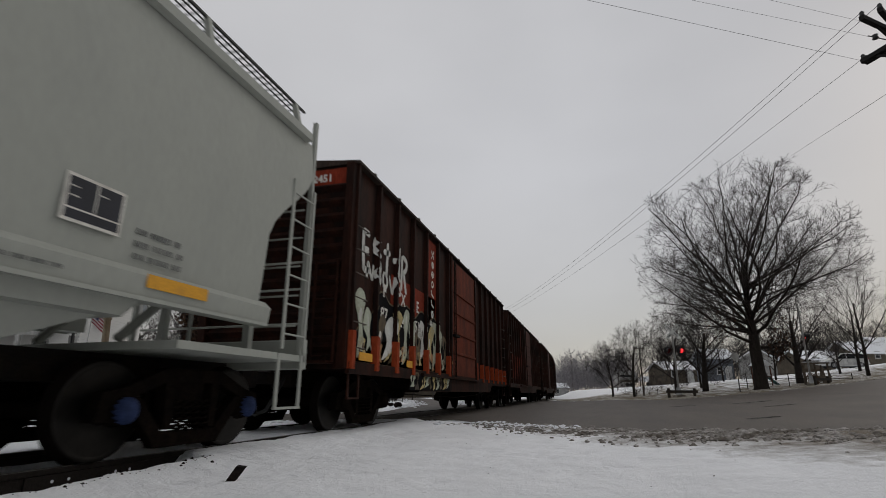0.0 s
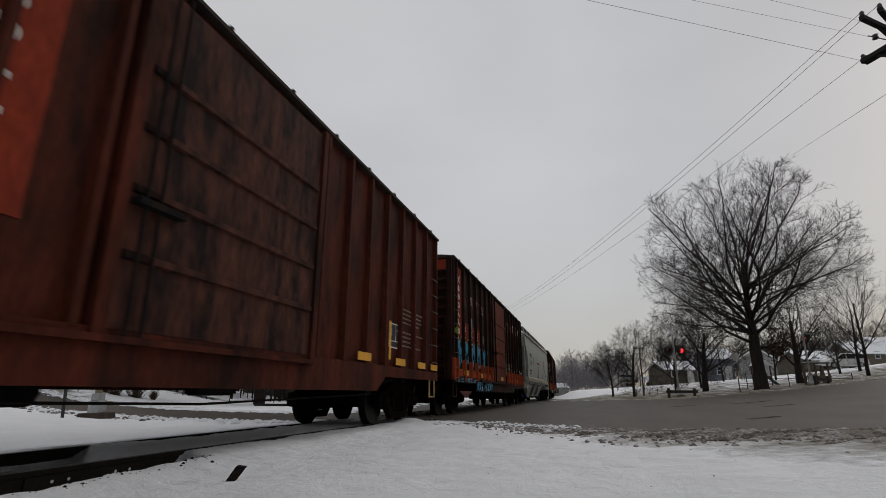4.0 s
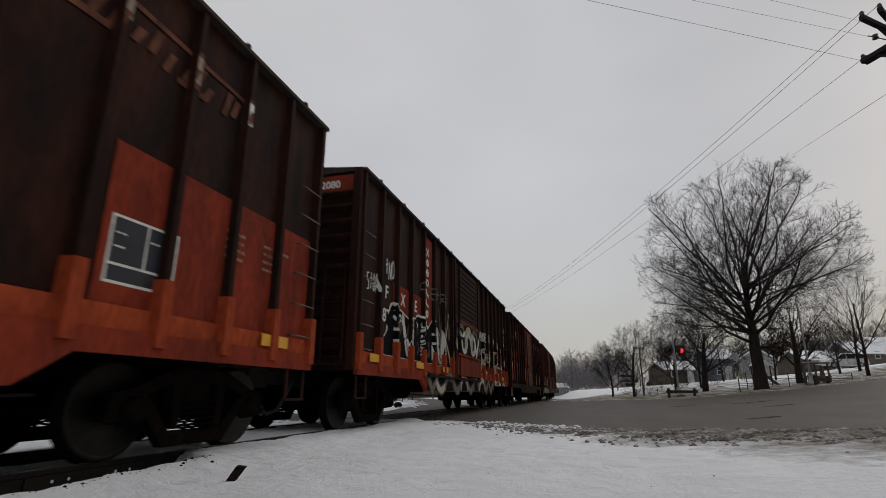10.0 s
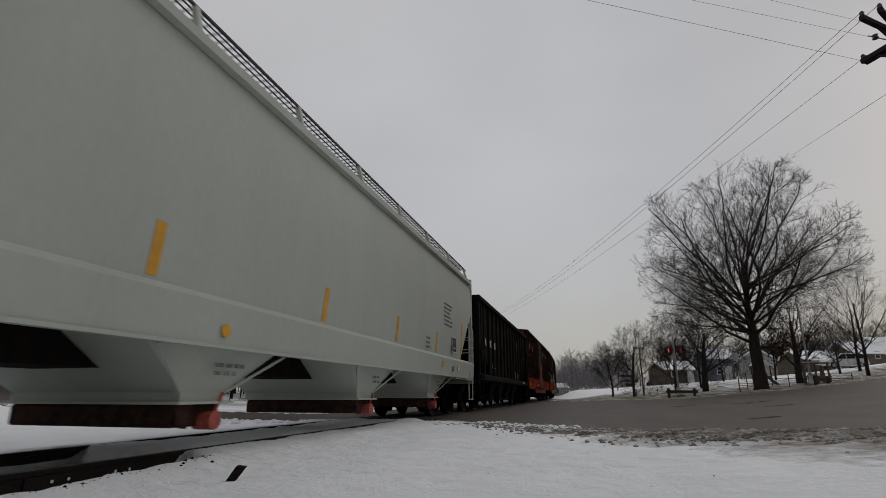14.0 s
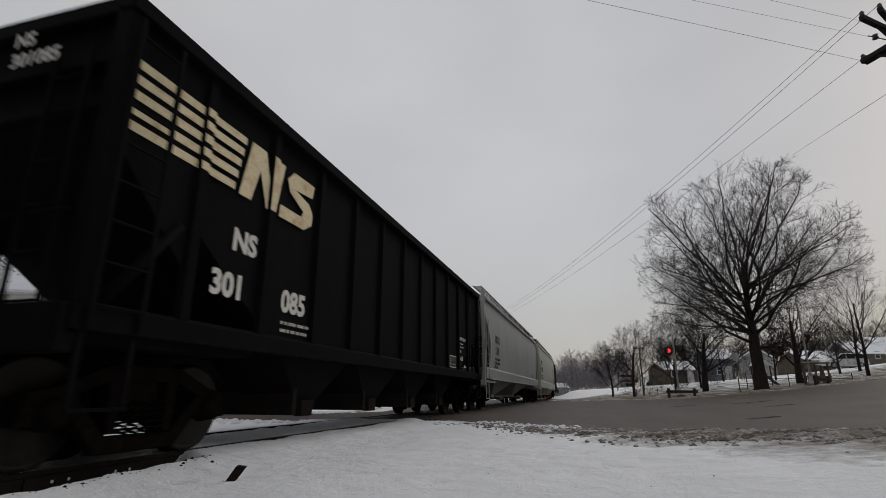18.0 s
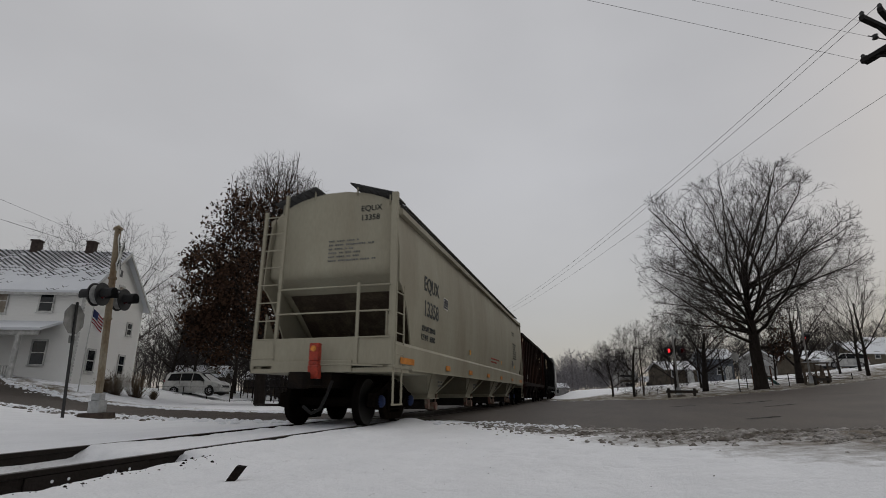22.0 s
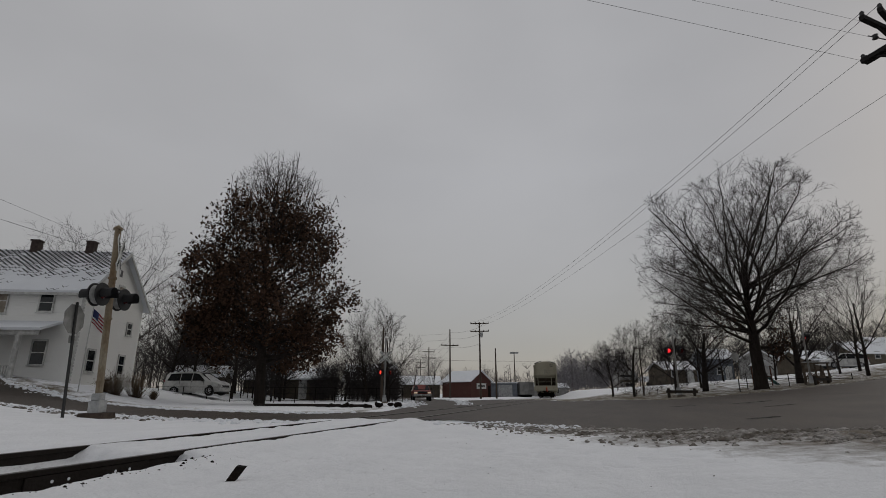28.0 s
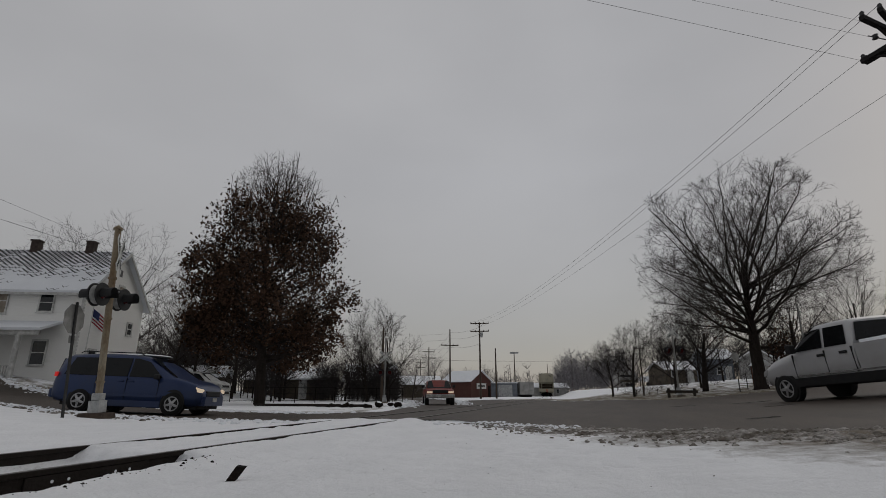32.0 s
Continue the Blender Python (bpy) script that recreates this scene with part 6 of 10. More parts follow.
def consist():
    grey = paint("hopper_grey", (0.34, 0.35, 0.315), (0.30, 0.31, 0.285), 0.5, 0.45, 0.8, var=0.05)
    white = paint("hopper_white", (0.40, 0.42, 0.38), (0.36, 0.38, 0.345), 0.45, 0.4, 0.7, var=0.05)
    silver = paint("hopper_silver", (0.33, 0.335, 0.33), (0.28, 0.285, 0.28), 0.5, 0.45, 0.8, var=0.05)
    # dirt and the shade of the down-facing end slopes in one dark brown
    slope_grime_shade = mat("slope_grime_shade", (0.045, 0.032, 0.023), 0.9, 0, 0.35, 2.5, 30, 0.2, (0.10, 0.08, 0.055), 0.35, stretch=(1, 1, 0.3))
    EQ_GATE = mat("dark_gate_box", (0.026, 0.023, 0.021), 0.8, 0, 0.3, 5, 40, 0.15, (0.013, 0.012, 0.011), 0.5, spec=0.1)
    EQ_BRACKET = mat("pale_rusted_bracket", (0.22, 0.19, 0.15), 0.7, 0, 0.3, 7, 40, 0.15, (0.14, 0.05, 0.035), 0.5)
    beige = paint("hopper_beige", (0.335, 0.318, 0.247), (0.25, 0.225, 0.17), 0.5, 0.42, 0.6, var=0.06)
    coal = paint("coal_black", (0.006, 0.005, 0.0045), (0.011, 0.009, 0.007), 0.85, 0.35, 1.2)
    nsblack = paint("hopper_black", (0.0035, 0.0035, 0.004), (0.006, 0.0055, 0.0055), 0.85, 0.35, 1.2)
    crbrown = paint("hopper_brown", (0.036, 0.0105, 0.0062), (0.015, 0.0065, 0.005), 0.75, 0.45, 1.0)
    crlight = paint("hopper_tan_patch", (0.062, 0.021, 0.010), (0.040, 0.0145, 0.008), 0.75, 0.5, 1.0)
    crpost = paint("hopper_post_brown", (0.014, 0.0072, 0.0052), (0.007, 0.004, 0.004), 0.75, 0.4, 1.0)
    MATS.setdefault("bearing_cap", BLUE_CAP)
    # cars ahead of the first hopper
    y = 7.6 + 17.95 * 5
    marks = ("61", "57", "53", "49", "33")
    for i in range(5):
        boxcar(dict(seed=40 + i, paint=("rust", "brown", "dark", "brown", "brown")[i], label="weathered dark red boxcar ahead in the train",
                    words=((-2.6, 1.9, 4.0),), panels=((-6.6, -3.3, 1.4, 2.6),)), y + 16.35, y, detail=False)
        y -= 17.95
    boxcar(dict(seed=11, paint="dark", label="dark brown boxcar with red panels and pale graffiti", number="FXE 872451", red_feet=True, door="plug",
                panels=((-6.2, -3.0, 1.6, 3.0),), words=((-3.3, 2.2, 4.3),), posts=6, marks=("87", "24", "51"),
                murals=((wild, (-7.8, -1.7, 1.14, 2.45, 41), dict(fills=(G_MINT, G_MINT, G_OLIVE, G_WHITE, G_CREAM), black=G_BLACK, rim=G_OLIVE, shine=G_WHITE, step=0.55)), (wild, (-7.8, -1.8, 1.14, 1.6, 43), dict(fills=(G_TAN, G_CREAM, G_OLIVE, G_MINT), black=G_RUST, step=0.35)), (wild, (-5.2, -1.8, 0.68, 1.1, 44), dict(fills=(G_MINT, G_OLIVE, G_CREAM), black=G_BLACK, step=0.4, lobes=False))),
                graffiti=(dict(box=(-7.75, -5.2, 2.75, 3.65), seed=2, colors=(G_WHITE,) * 3, n=5, thin=True, fat=0.12), dict(box=(-7.5, -5.6, 2.6, 3.0), seed=28, colors=(G_WHITE,) * 3, n=5, thin=True, fat=0.11)),
                yellow_dashes=((-7.8, 1.15), (-5.4, 1.15))), 24.0, 7.7)
    covered_hopper(dict(seed=1, side_cut=3.7, cut=3.4, curved_cut=True, sill=(1.40, 1.68), sill_in=0.95, bay_pitch=3.5, outlet=1.1, outlet_wide=0.92, dash_z=1.50, stain=mat("scuffed_stencil", (0.16, 0.16, 0.15), 0.8, 0, 0.3, 9, 40, 0.1, (0.3, 0.31, 0.29), 0.5), gate=mat("galvanised_gate", (0.17, 0.17, 0.165), 0.6, 0.4, 0.2), material=grey, label="clean pale grey covered hopper car", cap="bearing_cap", number=("SHQX", "4272"),
                        letters=(("S H Q X", -6.68, 2.98, 0.33, BLACK_INK), ("4 2 7 2", -6.66, 2.46, 0.33, BLACK_INK), ("LD LMT 222800", -6.75, 2.03, 0.14, BLACK_INK), ("LT WT   63400", -6.75, 1.84, 0.14, BLACK_INK), ("DO NOT HAMMER ON CAR", -2.1, 2.72, 0.17, RED_INK)),
                        print=((-1.5, 2.55, 0.9, 6, RED_INK), (-1.6, 1.92, 1.2, 2, BLACK_INK), (3.3, 3.2, 0.95, 4, DULL_INK), (3.35, 2.82, 1.15, 5, DULL_INK), (5.85, 2.0, 0.6, 3, DULL_INK), (1.8, 1.8, 0.5, 1, DULL_INK)), sill_print=(-6.2, -4.6, 4.4, 0.2),
                        stencils=((5.15, 1.86, 0.52, 0.38),), boxes=((2.35, 1.86, 0.28, 0.24, 45), (-4.75, 2.55, 0.34, 0.42, 0)), dashes=((-7.1, 1.0, YELLOW), (-3.4, 0.45, YELLOW), (-1.2, 0.45, YELLOW), (0.85, 0.45, YELLOW), (3.42, 0.42, YELLOW), (6.0, 0.75, YELLOW))), 6.3, -11.3)
    boxcar(dict(seed=12, paint="dark", label="dark brown boxcar with an orange-red door and bright blue graffiti", number="FXE 872525", red_feet=True, red_sill=False, door="plug",
                panels=((-6.7, -3.9, 2.1, 2.85),), posts=6, words=((-7.17, 2.1, 4.25),), marks=("87", "25", "25"),
                murals=((wild, (-7.6, -3.0, 1.34, 2.28, 5), dict(fills=(G_CYAN, G_CYAN, G_CYAN, G_SKY), black=G_BLACK, rim=G_LIME, shine=G_CYAN, step=0.34)), (wild, (-5.1, -2.1, 0.67, 1.09, 6), dict(fills=(G_CYAN, G_CYAN, G_SKY), black=G_BLACK, step=0.42, lobes=False)), (wild, (-8.0, -5.1, 0.93, 1.09, 7), dict(fills=(G_CYAN, G_SKY), black=G_BLACK, step=0.4, lobes=False)),
                        (swoops, (1.2, 1.95, 1.38, 2.0, 18), dict(inks=(G_GREYED, G_PALE), black=G_STAIN, n=3, wd=0.035, kinds=(2, 4, 5))), (swoops, (1.95, 3.5, 1.40, 2.02, 8), dict(inks=(G_PALE, G_DUN, G_PALE), black=G_STAIN, n=5, wd=0.055, kinds=(0, 3, 4, 5), ground=G_STAIN)), (swoops, (3.2, 4.05, 1.36, 1.84, 10), dict(inks=(G_DUN, G_PALE), black=G_STAIN, n=4, wd=0.045, kinds=(0, 3, 4), ground=G_OLIVE)), (swoops, (3.7, 4.5, 1.3, 1.6, 9), dict(inks=(G_DUN, G_PALE), black=G_STAIN, n=4, wd=0.035))),
                graffiti=(dict(box=(6.75, 7.3, 1.35, 1.95), seed=8, colors=(G_WHITE,) * 3, n=3, thin=True), dict(box=(-8.0, -7.55, 2.3, 2.62), seed=7, colors=(G_LIME,) * 3, n=3, thin=True, fat=0.12)),
                relics=((2.0, 3.45, 3.72, 3), (3.75, 6.3, 3.80, 4), (-6.6, -3.1, 3.55, 4)), patches=((-5.65, -5.2, 2.72, 3.12, G_SKY), (-3.55, -3.15, 2.42, 2.72, G_OLIVE)), foot_band=True, uneven=(-7.63, 0.95, 2.45, 0.96), mark_at=(-6.3, -5.36, -4.36),
                yellow_dashes=((-6.8, 1.16), (-4.2, 1.16), (5.2, 1.16), (0.2, 1.16)), stencils=((4.6, 1.4, 0.58, 0.34),), print=((2.2, 2.85, 1.2), (5.9, 1.9, 0.5), (6.6, 1.95, 0.4)), cap="truck_iron"), -12.9, -29.1)
    boxcar(dict(seed=13, paint="rust", label="rust-red boxcar with yellow reflector strips", number="FXE 873310", yellow_grabs=True, panels=((-6.2, -3.0, 1.6, 3.0),), words=((-2.75, 1.9, 4.1),),
                yellow_bars=((4.6, 1.25), (-5.0, 1.25)), yellow_dashes=((3.2, 1.16), (5.0, 1.16), (6.4, 1.16), (7.4, 1.16)), print=((5.6, 2.4, 0.7), (6.3, 2.4, 0.7), (5.6, 1.9, 1.4)), stencils=((4.8, 1.5, 0.7, 0.5),)), -30.8, -46.8)
    boxcar(dict(seed=14, paint="rust", label="rusty red boxcar with a scabbed door and green-white graffiti", number="FXE 873189", yellow_grabs=True, red_feet=False,
                panels=((-8.0, -4.95, 1.3, 2.75),), words=((-4.45, 2.2, 4.3),), marks=("87", "31", "89"),
                murals=((wild, (-8.2, -2.0, 0.67, 1.10, 61), dict(fills=(G_GREEN, G_GREEN, G_PALE, G_GREEN, G_TAN), black=G_GREYED, step=0.5, lobes=False, label="pale mint band with looping paint strokes")), (wild, (-8.1, -2.2, 1.14, 1.42, 62), dict(fills=(G_RUST, G_GREYED, G_PALE, G_RUST), black=G_STAIN, step=0.4))),
                arches=(((-8.1, -2.0, 1.2, 2.02), dict(seed=9, colors=(G_GREYED, G_STAIN), n=6, wd=0.065)), ((-7.9, -2.4, 1.14, 1.62), dict(seed=19, colors=(G_GREYED, G_TAN), n=6, wd=0.04)), ((2.6, 7.3, 1.2, 2.4), dict(seed=10, colors=(G_GREEN, G_GREYED), n=6, wd=0.03))),
                uneven=(-7.6, 0.9, 2.35, 0.97), mark_at=(-7.1, -6.35, -5.52), scabs=True,
                yellow_bars=((-5.68, 1.32), (-3.5, 1.32), (3.4, 1.2), (6.4, 1.2)), yellow_dashes=((-0.2, 1.16),), stencils=((7.0, 1.4, 0.6, 0.5),)), -48.5, -65.0)
    boxcar(dict(seed=15, paint="dark", label="dark brown boxcar with red panels and a plain red door", number="FXE 873593", yellow_grabs=True, red_feet=False, frame_red=True, posts=6, post_from=0.62,
                panels=((-7.5, -4.5, 1.25, 2.9), (-3.3, -2.6, 1.25, 2.1)), words=((-4.0, 2.2, 4.3),), marks=("87", "35", "93"), mark_at=(-7.0, -6.0, -4.98), relics=((2.4, 3.9, 3.75, 3), (4.4, 7.0, 3.8, 4), (-6.9, -4.6, 3.6, 3)),
                graffiti=(dict(box=(-1.3, 1.2, 1.2, 2.0), seed=14, colors=(FADED_INK,) * 3, n=4, thin=True),),
                yellow_bars=((-7.7, 1.3), (-2.3, 1.3), (4.3, 1.2), (6.6, 1.2)), print=((-6.8, 1.95, 0.7), (-5.6, 1.95, 0.7), (-4.5, 1.95, 0.6), (3.2, 3.9, 1.4), (5.2, 3.9, 1.6), (3.6, 3.4, 1.3))), -66.8, -82.9)
    boxcar(dict(seed=16, paint="dark", label="dark boxcar with bold black and white graffiti over red", number="FXE 872080", red_feet=True, red_sill=True, door="split",
                panels=((-6.55, -4.6, 1.3, 2.85), (3.8, 7.4, 1.2, 2.3)), words=((-4.2, 2.15, 4.25),), marks=("87", "20", "80"),
                murals=((wild, (-7.0, -2.4, 1.34, 2.3, 20), dict(fills=(G_BLACK, G_STAIN), black=G_BLACK, rim=G_WHITE, step=0.5)), (swoops, (-3.0, -1.75, 1.38, 2.2, 45), dict(inks=(G_GREYED, G_DUN), black=G_BLACK, ground=G_BLACK, n=2, wd=0.10, kinds=(2, 0))), (swoops, (-3.1, -1.75, 2.1, 2.9, 46), dict(inks=(G_OLIVE, G_DUN, G_OLIVE), black=G_STAIN, n=3, wd=0.08, kinds=(2, 0, 5))),
                        (swoops, (-1.62, 1.62, 1.84, 2.68, 123), dict(inks=(G_OLIVE, G_DUN), black=G_BLACK, n=3, wd=0.12, kinds=(0,), ground=G_BLACK)), (swoops, (-1.5, 1.5, 1.84, 2.45, 124), dict(inks=(G_PALE, G_WHITE, G_PALE), black=G_BLACK, n=5, wd=0.17, kinds=(3, 2, 0, 2), edge=1.45)), (wild, (1.8, 4.6, 1.34, 2.3, 24), dict(fills=(G_BLACK,), black=G_BLACK, rim=G_PALE, step=0.8)), (wild, (5.55, 7.4, 1.34, 1.85, 31), dict(fills=(G_BLACK,), black=G_BLACK, rim=G_WHITE, step=0.8)),
                        (swoops, (-4.4, 4.4, 0.68, 1.09, 71), dict(inks=(G_GREYED, G_PALE, G_GREYED), black=G_STAIN, n=10, wd=0.15, kinds=(0, 1, 2, 3), ground=G_BLACK)), (swoops, (4.5, 7.4, 0.93, 1.1, 72), dict(inks=(G_DUN, G_WHITE, G_CREAM), black=G_BLACK, n=8, wd=0.06, ground=G_BLACK))),
                graffiti=(dict(box=(-6.9, -2.6, 1.36, 2.35), seed=21, colors=(G_WHITE, G_BLACK, G_WHITE, G_BLACK), n=5, fat=0.10, rim=1.7, glyphs=(7, 3, 4, 5, 3)), dict(box=(1.85, 4.5, 1.3, 2.2), seed=22, colors=(G_BLACK, G_WHITE, G_PALE, G_DUN, G_WHITE), n=4, fat=0.17, rim=1.4, glyphs=(0, 4, 2, 5)), dict(box=(4.55, 5.8, 1.3, 2.42), seed=26, colors=(G_BLACK, G_DUN, G_DUN), n=1, fat=0.27, rim=1.35, glyphs=(5,)), dict(box=(5.6, 7.3, 1.3, 1.74), seed=32, colors=(G_BLACK, G_WHITE, G_WHITE), n=4, fat=0.17, rim=1.5, glyphs=(4, 2, 5, 7)), dict(box=(4.6, 5.3, 2.5, 2.85), seed=24, colors=(G_WHITE,) * 3, n=4, thin=True, fat=0.13), dict(box=(5.6, 6.3, 2.4, 2.78), seed=34, colors=(G_WHITE,) * 3, n=4, thin=True, fat=0.13), dict(box=(6.5, 7.0, 2.3, 2.6), seed=36, colors=(G_WHITE,) * 3, n=3, thin=True, fat=0.12), dict(box=(2.2, 4.3, 2.5, 2.85), seed=37, colors=(G_WHITE,) * 3, n=9, thin=True, fat=0.12), dict(box=(-7.9, -7.35, 2.45, 2.85), seed=25, colors=(G_WHITE,) * 3, n=4, thin=True, fat=0.12), dict(box=(-7.0, -6.5, 2.85, 3.3), seed=35, colors=(G_WHITE,) * 3, n=3, thin=True, fat=0.12), dict(box=(-4.8, -2.2, 2.95, 3.3), seed=27, colors=(G_GREYED,) * 3, n=6, thin=True),
                          dict(box=(7.5, 8.1, 3.35, 3.6), seed=28, colors=(G_WHITE,) * 3, n=4, thin=True, fat=0.12), dict(box=(7.5, 8.1, 3.05, 3.28), seed=38, colors=(G_WHITE,) * 3, n=4, thin=True, fat=0.12), dict(box=(7.5, 8.1, 2.72, 2.98), seed=39, colors=(G_WHITE,) * 3, n=4, thin=True, fat=0.12), dict(box=(7.5, 8.1, 1.75, 2.15), seed=29, colors=(G_WHITE,) * 3, n=3, thin=True, fat=0.11)),
                foot_band=True, yellow_dashes=((-7.8, 1.16), (-5.2, 1.16), (-3.0, 1.16), (-0.3, 1.16), (6.6, 1.16)), stencils=((5.0, 1.38, 0.45, 0.5),)), -84.4, -101.0)
    boxcar(dict(seed=17, paint="dark", label="dark brown over red boxcar with white reporting marks", number="FXE 872486", red_feet=True, red_sill=True, door="split",
                relics=((2.2, 3.6, 3.72, 3), (4.0, 6.4, 3.80, 4), (-7.3, -4.9, 3.6, 3)), mark_at=(-6.62, -5.97, -5.25), mark_ink=CREAM_INK, foot_band=True, graffiti=(dict(box=(-7.2, -6.3, 2.98, 3.22), seed=84, colors=(G_GREYED,) * 3, n=4, thin=True, fat=0.14),), patches=((-3.35, -3.0, 2.5, 2.95, G_SKY), (-2.3, -1.95, 1.35, 1.95, G_WHITE)), panels=((-7.3, -4.6, 1.25, 2.85), (4.7, 8.0, 1.2, 2.75), (-3.4, -1.8, 1.25, 1.75)), words=((-4.2, 2.15, 4.25),), marks=("87", "24", "86"),
                yellow_dashes=((-7.6, 1.16), (-4.6, 1.16), (-2.2, 1.16), (0.3, 1.16), (6.9, 1.16)), print=((-6.7, 2.0, 0.7), (-5.4, 2.0, 0.5), (-4.2, 1.9, 0.4), (6.2, 2.4, 0.4), (6.9, 2.4, 0.4)), stencils=((4.78, 1.5, 0.75, 0.6),), cap="truck_iron"), -102.5, -118.7)
    car, L, xs = open_hopper(dict(seed=2, material=coal, label="sooty black open-top coal hopper", posts=13, letters=(("EA", -5.74, 2.44, 0.36), ("MX", -4.78, 2.44, 0.36), ("302", -3.82, 2.44, 0.36)),
                     print=((-4.1, 1.75, 0.6, 2), (-2.9, 2.0, 0.3, 3), (5.0, 2.0, 0.5, 3)), dashes=((5.2, 0.35, WHITE_INK),), patch_material=mat("chalky_patch", (0.10, 0.085, 0.05), 0.9, 0, 0.3, 3, 30, 0.1, (0.03, 0.025, 0.016), 0.45),
                     patches=((2.3, 2.9, 1.38, 1.72), (3.4, 4.05, 1.36, 1.66), (3.15, 3.75, 2.95, 3.35))), -120.1, -134.5)
    covered_hopper(dict(seed=4, material=white, label="clean white covered hopper with yellow stripes", number=("FURX", "873329"), posts=True, tall_ladder=False, sill=(1.08, 1.61), wide_bays=4.25, cut_depth=1.5, crank=mat("red_crank", (0.42, 0.09, 0.07), 0.7, 0, 0.3, 9, 40, 0.1, (0.2, 0.05, 0.04), 0.4), tags=((6.18, 1.36, YELLOW), (7.25, 1.28, DULL_INK), (7.85, 1.34, CREAM_INK)), gate=mat("rusty_gate", (0.045, 0.022, 0.016), 0.8, 0, 0.35, 6, 40, 0.2, (0.018, 0.011, 0.009), 0.5, spec=0.08),
                        letters=(("FURX", -8.45, 2.85, 0.46, BLACK_INK), ("873329", -8.45, 2.32, 0.5, BLACK_INK), ("LD LMT 220700", -8.45, 1.96, 0.16, BLACK_INK), ("LT WT   65300", -8.45, 1.76, 0.17, BLACK_INK)),
                        print=((6.35, 3.02, 0.95, 6, DULL_INK), (4.85, 1.95, 0.3, 3, DULL_INK), (5.5, 1.24, 1.3, 1, DULL_INK), (-7.9, 1.36, 1.0, 1, BLACK_INK), (0.6, 1.36, 1.1, 1, BLACK_INK), (5.0, 1.36, 0.9, 1, BLACK_INK)),
                        stencils=((7.2, 1.74, 0.50, 0.44),), stripes=(-9.0, -6.28, -3.35, -0.15, 2.9, 5.75, 8.4), dots=(-6.5, -2.35), bays=4), -135.6, -155.7)
    covered_hopper(dict(seed=5, material=silver, label="silver-grey centre-flow covered hopper", number=("BFGX", "1788"), posts=True, end_posts=False, sweep=True, cut=3.3, grime_shade=slope_grime_shade, gate=mat("tan_gate", (0.42, 0.34, 0.22), 0.6, 0, 0.2),
                        letters=(("BFGX", -7.95, 2.65, 0.44, BLACK_INK), ("1788", -7.9, 2.2, 0.46, BLACK_INK), ("LD LMT 195500 LBS", -7.95, 1.95, 0.15, BLACK_INK), ("LT WT   67500 LBS", -7.95, 1.78, 0.15, BLACK_INK), ("NEW 12-89", -7.95, 1.63, 0.16, BLACK_INK), ("JACK HERE", -8.4, 1.3, 0.13, BLACK_INK)),
                        print=((-2.6, 1.36, 2.0, 1, BLACK_INK), (0.8, 1.36, 2.4, 2, BLACK_INK), (6.2, 1.8, 1.0, 3, BLACK_INK)), bays=2), -156.9, -177.0)
    car, L, xs = open_hopper(dict(seed=6, material=nsblack, label="black open hopper with cream stripes and marks", posts=11, first_post=1.18, last_post=5.98, ink=WHITE_INK, letters=(("NS", -5.84, 2.2, 0.36), ("301", -6.12, 1.65, 0.38), ("085", -4.78, 1.65, 0.40)),
                     print=((-4.75, 1.52, 0.7, 2), (4.95, 2.13, 0.6, 2)), stencils=((3.82, 1.34, 0.70, 0.34),)), -178.0, -193.3)
    xe = xs + 0.022
    for (body, z, size) in (("REBODY 03-99", 2.22, 0.135), ("CUFT", 1.84, 0.1), ("H-62R", 1.60, 0.18)):
        letters(car, body, xs, 4.94, z, size, WHITE_INK, 0.004)
    rect(car, "reflector_strip", xs, 5.56, 5.78, 1.40, 1.47, WHITE_INK, "small white reflector strip")
    for k in range(5):
        z = 3.50 - k * 0.155
        stripe = part("emblem_stripe", MB().box(xe - 0.003, xe + 0.003, -7.50, -6.54, z, z + 0.09), CREAM_INK, car, "cream painted stripe" if k == 0 else "")
        part("stripe_over_post", MB().box(xs + 0.065, xs + 0.069, -6.525, -6.415, z, z + 0.09), CREAM_INK, stripe)
        part("stripe_end", MB().box(xe - 0.003, xe + 0.003, -6.40, -5.82 - 0.03 * k, z, z + 0.09), CREAM_INK, stripe)
    for nm, pts in (("emblem_letter", [(-5.86, 2.86), (-5.64, 2.86), (-5.50, 3.3), (-5.32, 2.86), (-5.12, 2.86), (-4.98, 3.6), (-5.20, 3.6), (-5.28, 3.2), (-5.42, 3.6), (-5.70, 3.6)]),
                    ("emblem_letter", [(-5.04, 2.86), (-4.42, 2.86), (-4.22, 2.98), (-4.20, 3.15), (-4.32, 3.28), (-4.70, 3.36), (-4.24, 3.40), (-4.20, 3.6), (-4.75, 3.6), (-4.90, 3.45), (-4.82, 3.28), (-4.46, 3.12), (-4.50, 3.03), (-5.02, 3.03)])):
        part(nm, MB().prism(pts, "x", xe - 0.003, xe + 0.003), CREAM_INK, car, "bold cream emblem letter")
    part("emblem_letter", MB().box(xs + 0.065, xs + 0.069, -5.28, -5.17, 2.86, 3.6), CREAM_INK, car)
    end_letters(car, "NS", -L - 0.06, 0.25, 3.72, 0.2, WHITE_INK, 0.005)
    end_letters(car, "301085", -L - 0.06, 0.25, 3.5, 0.2, WHITE_INK, 0.005)
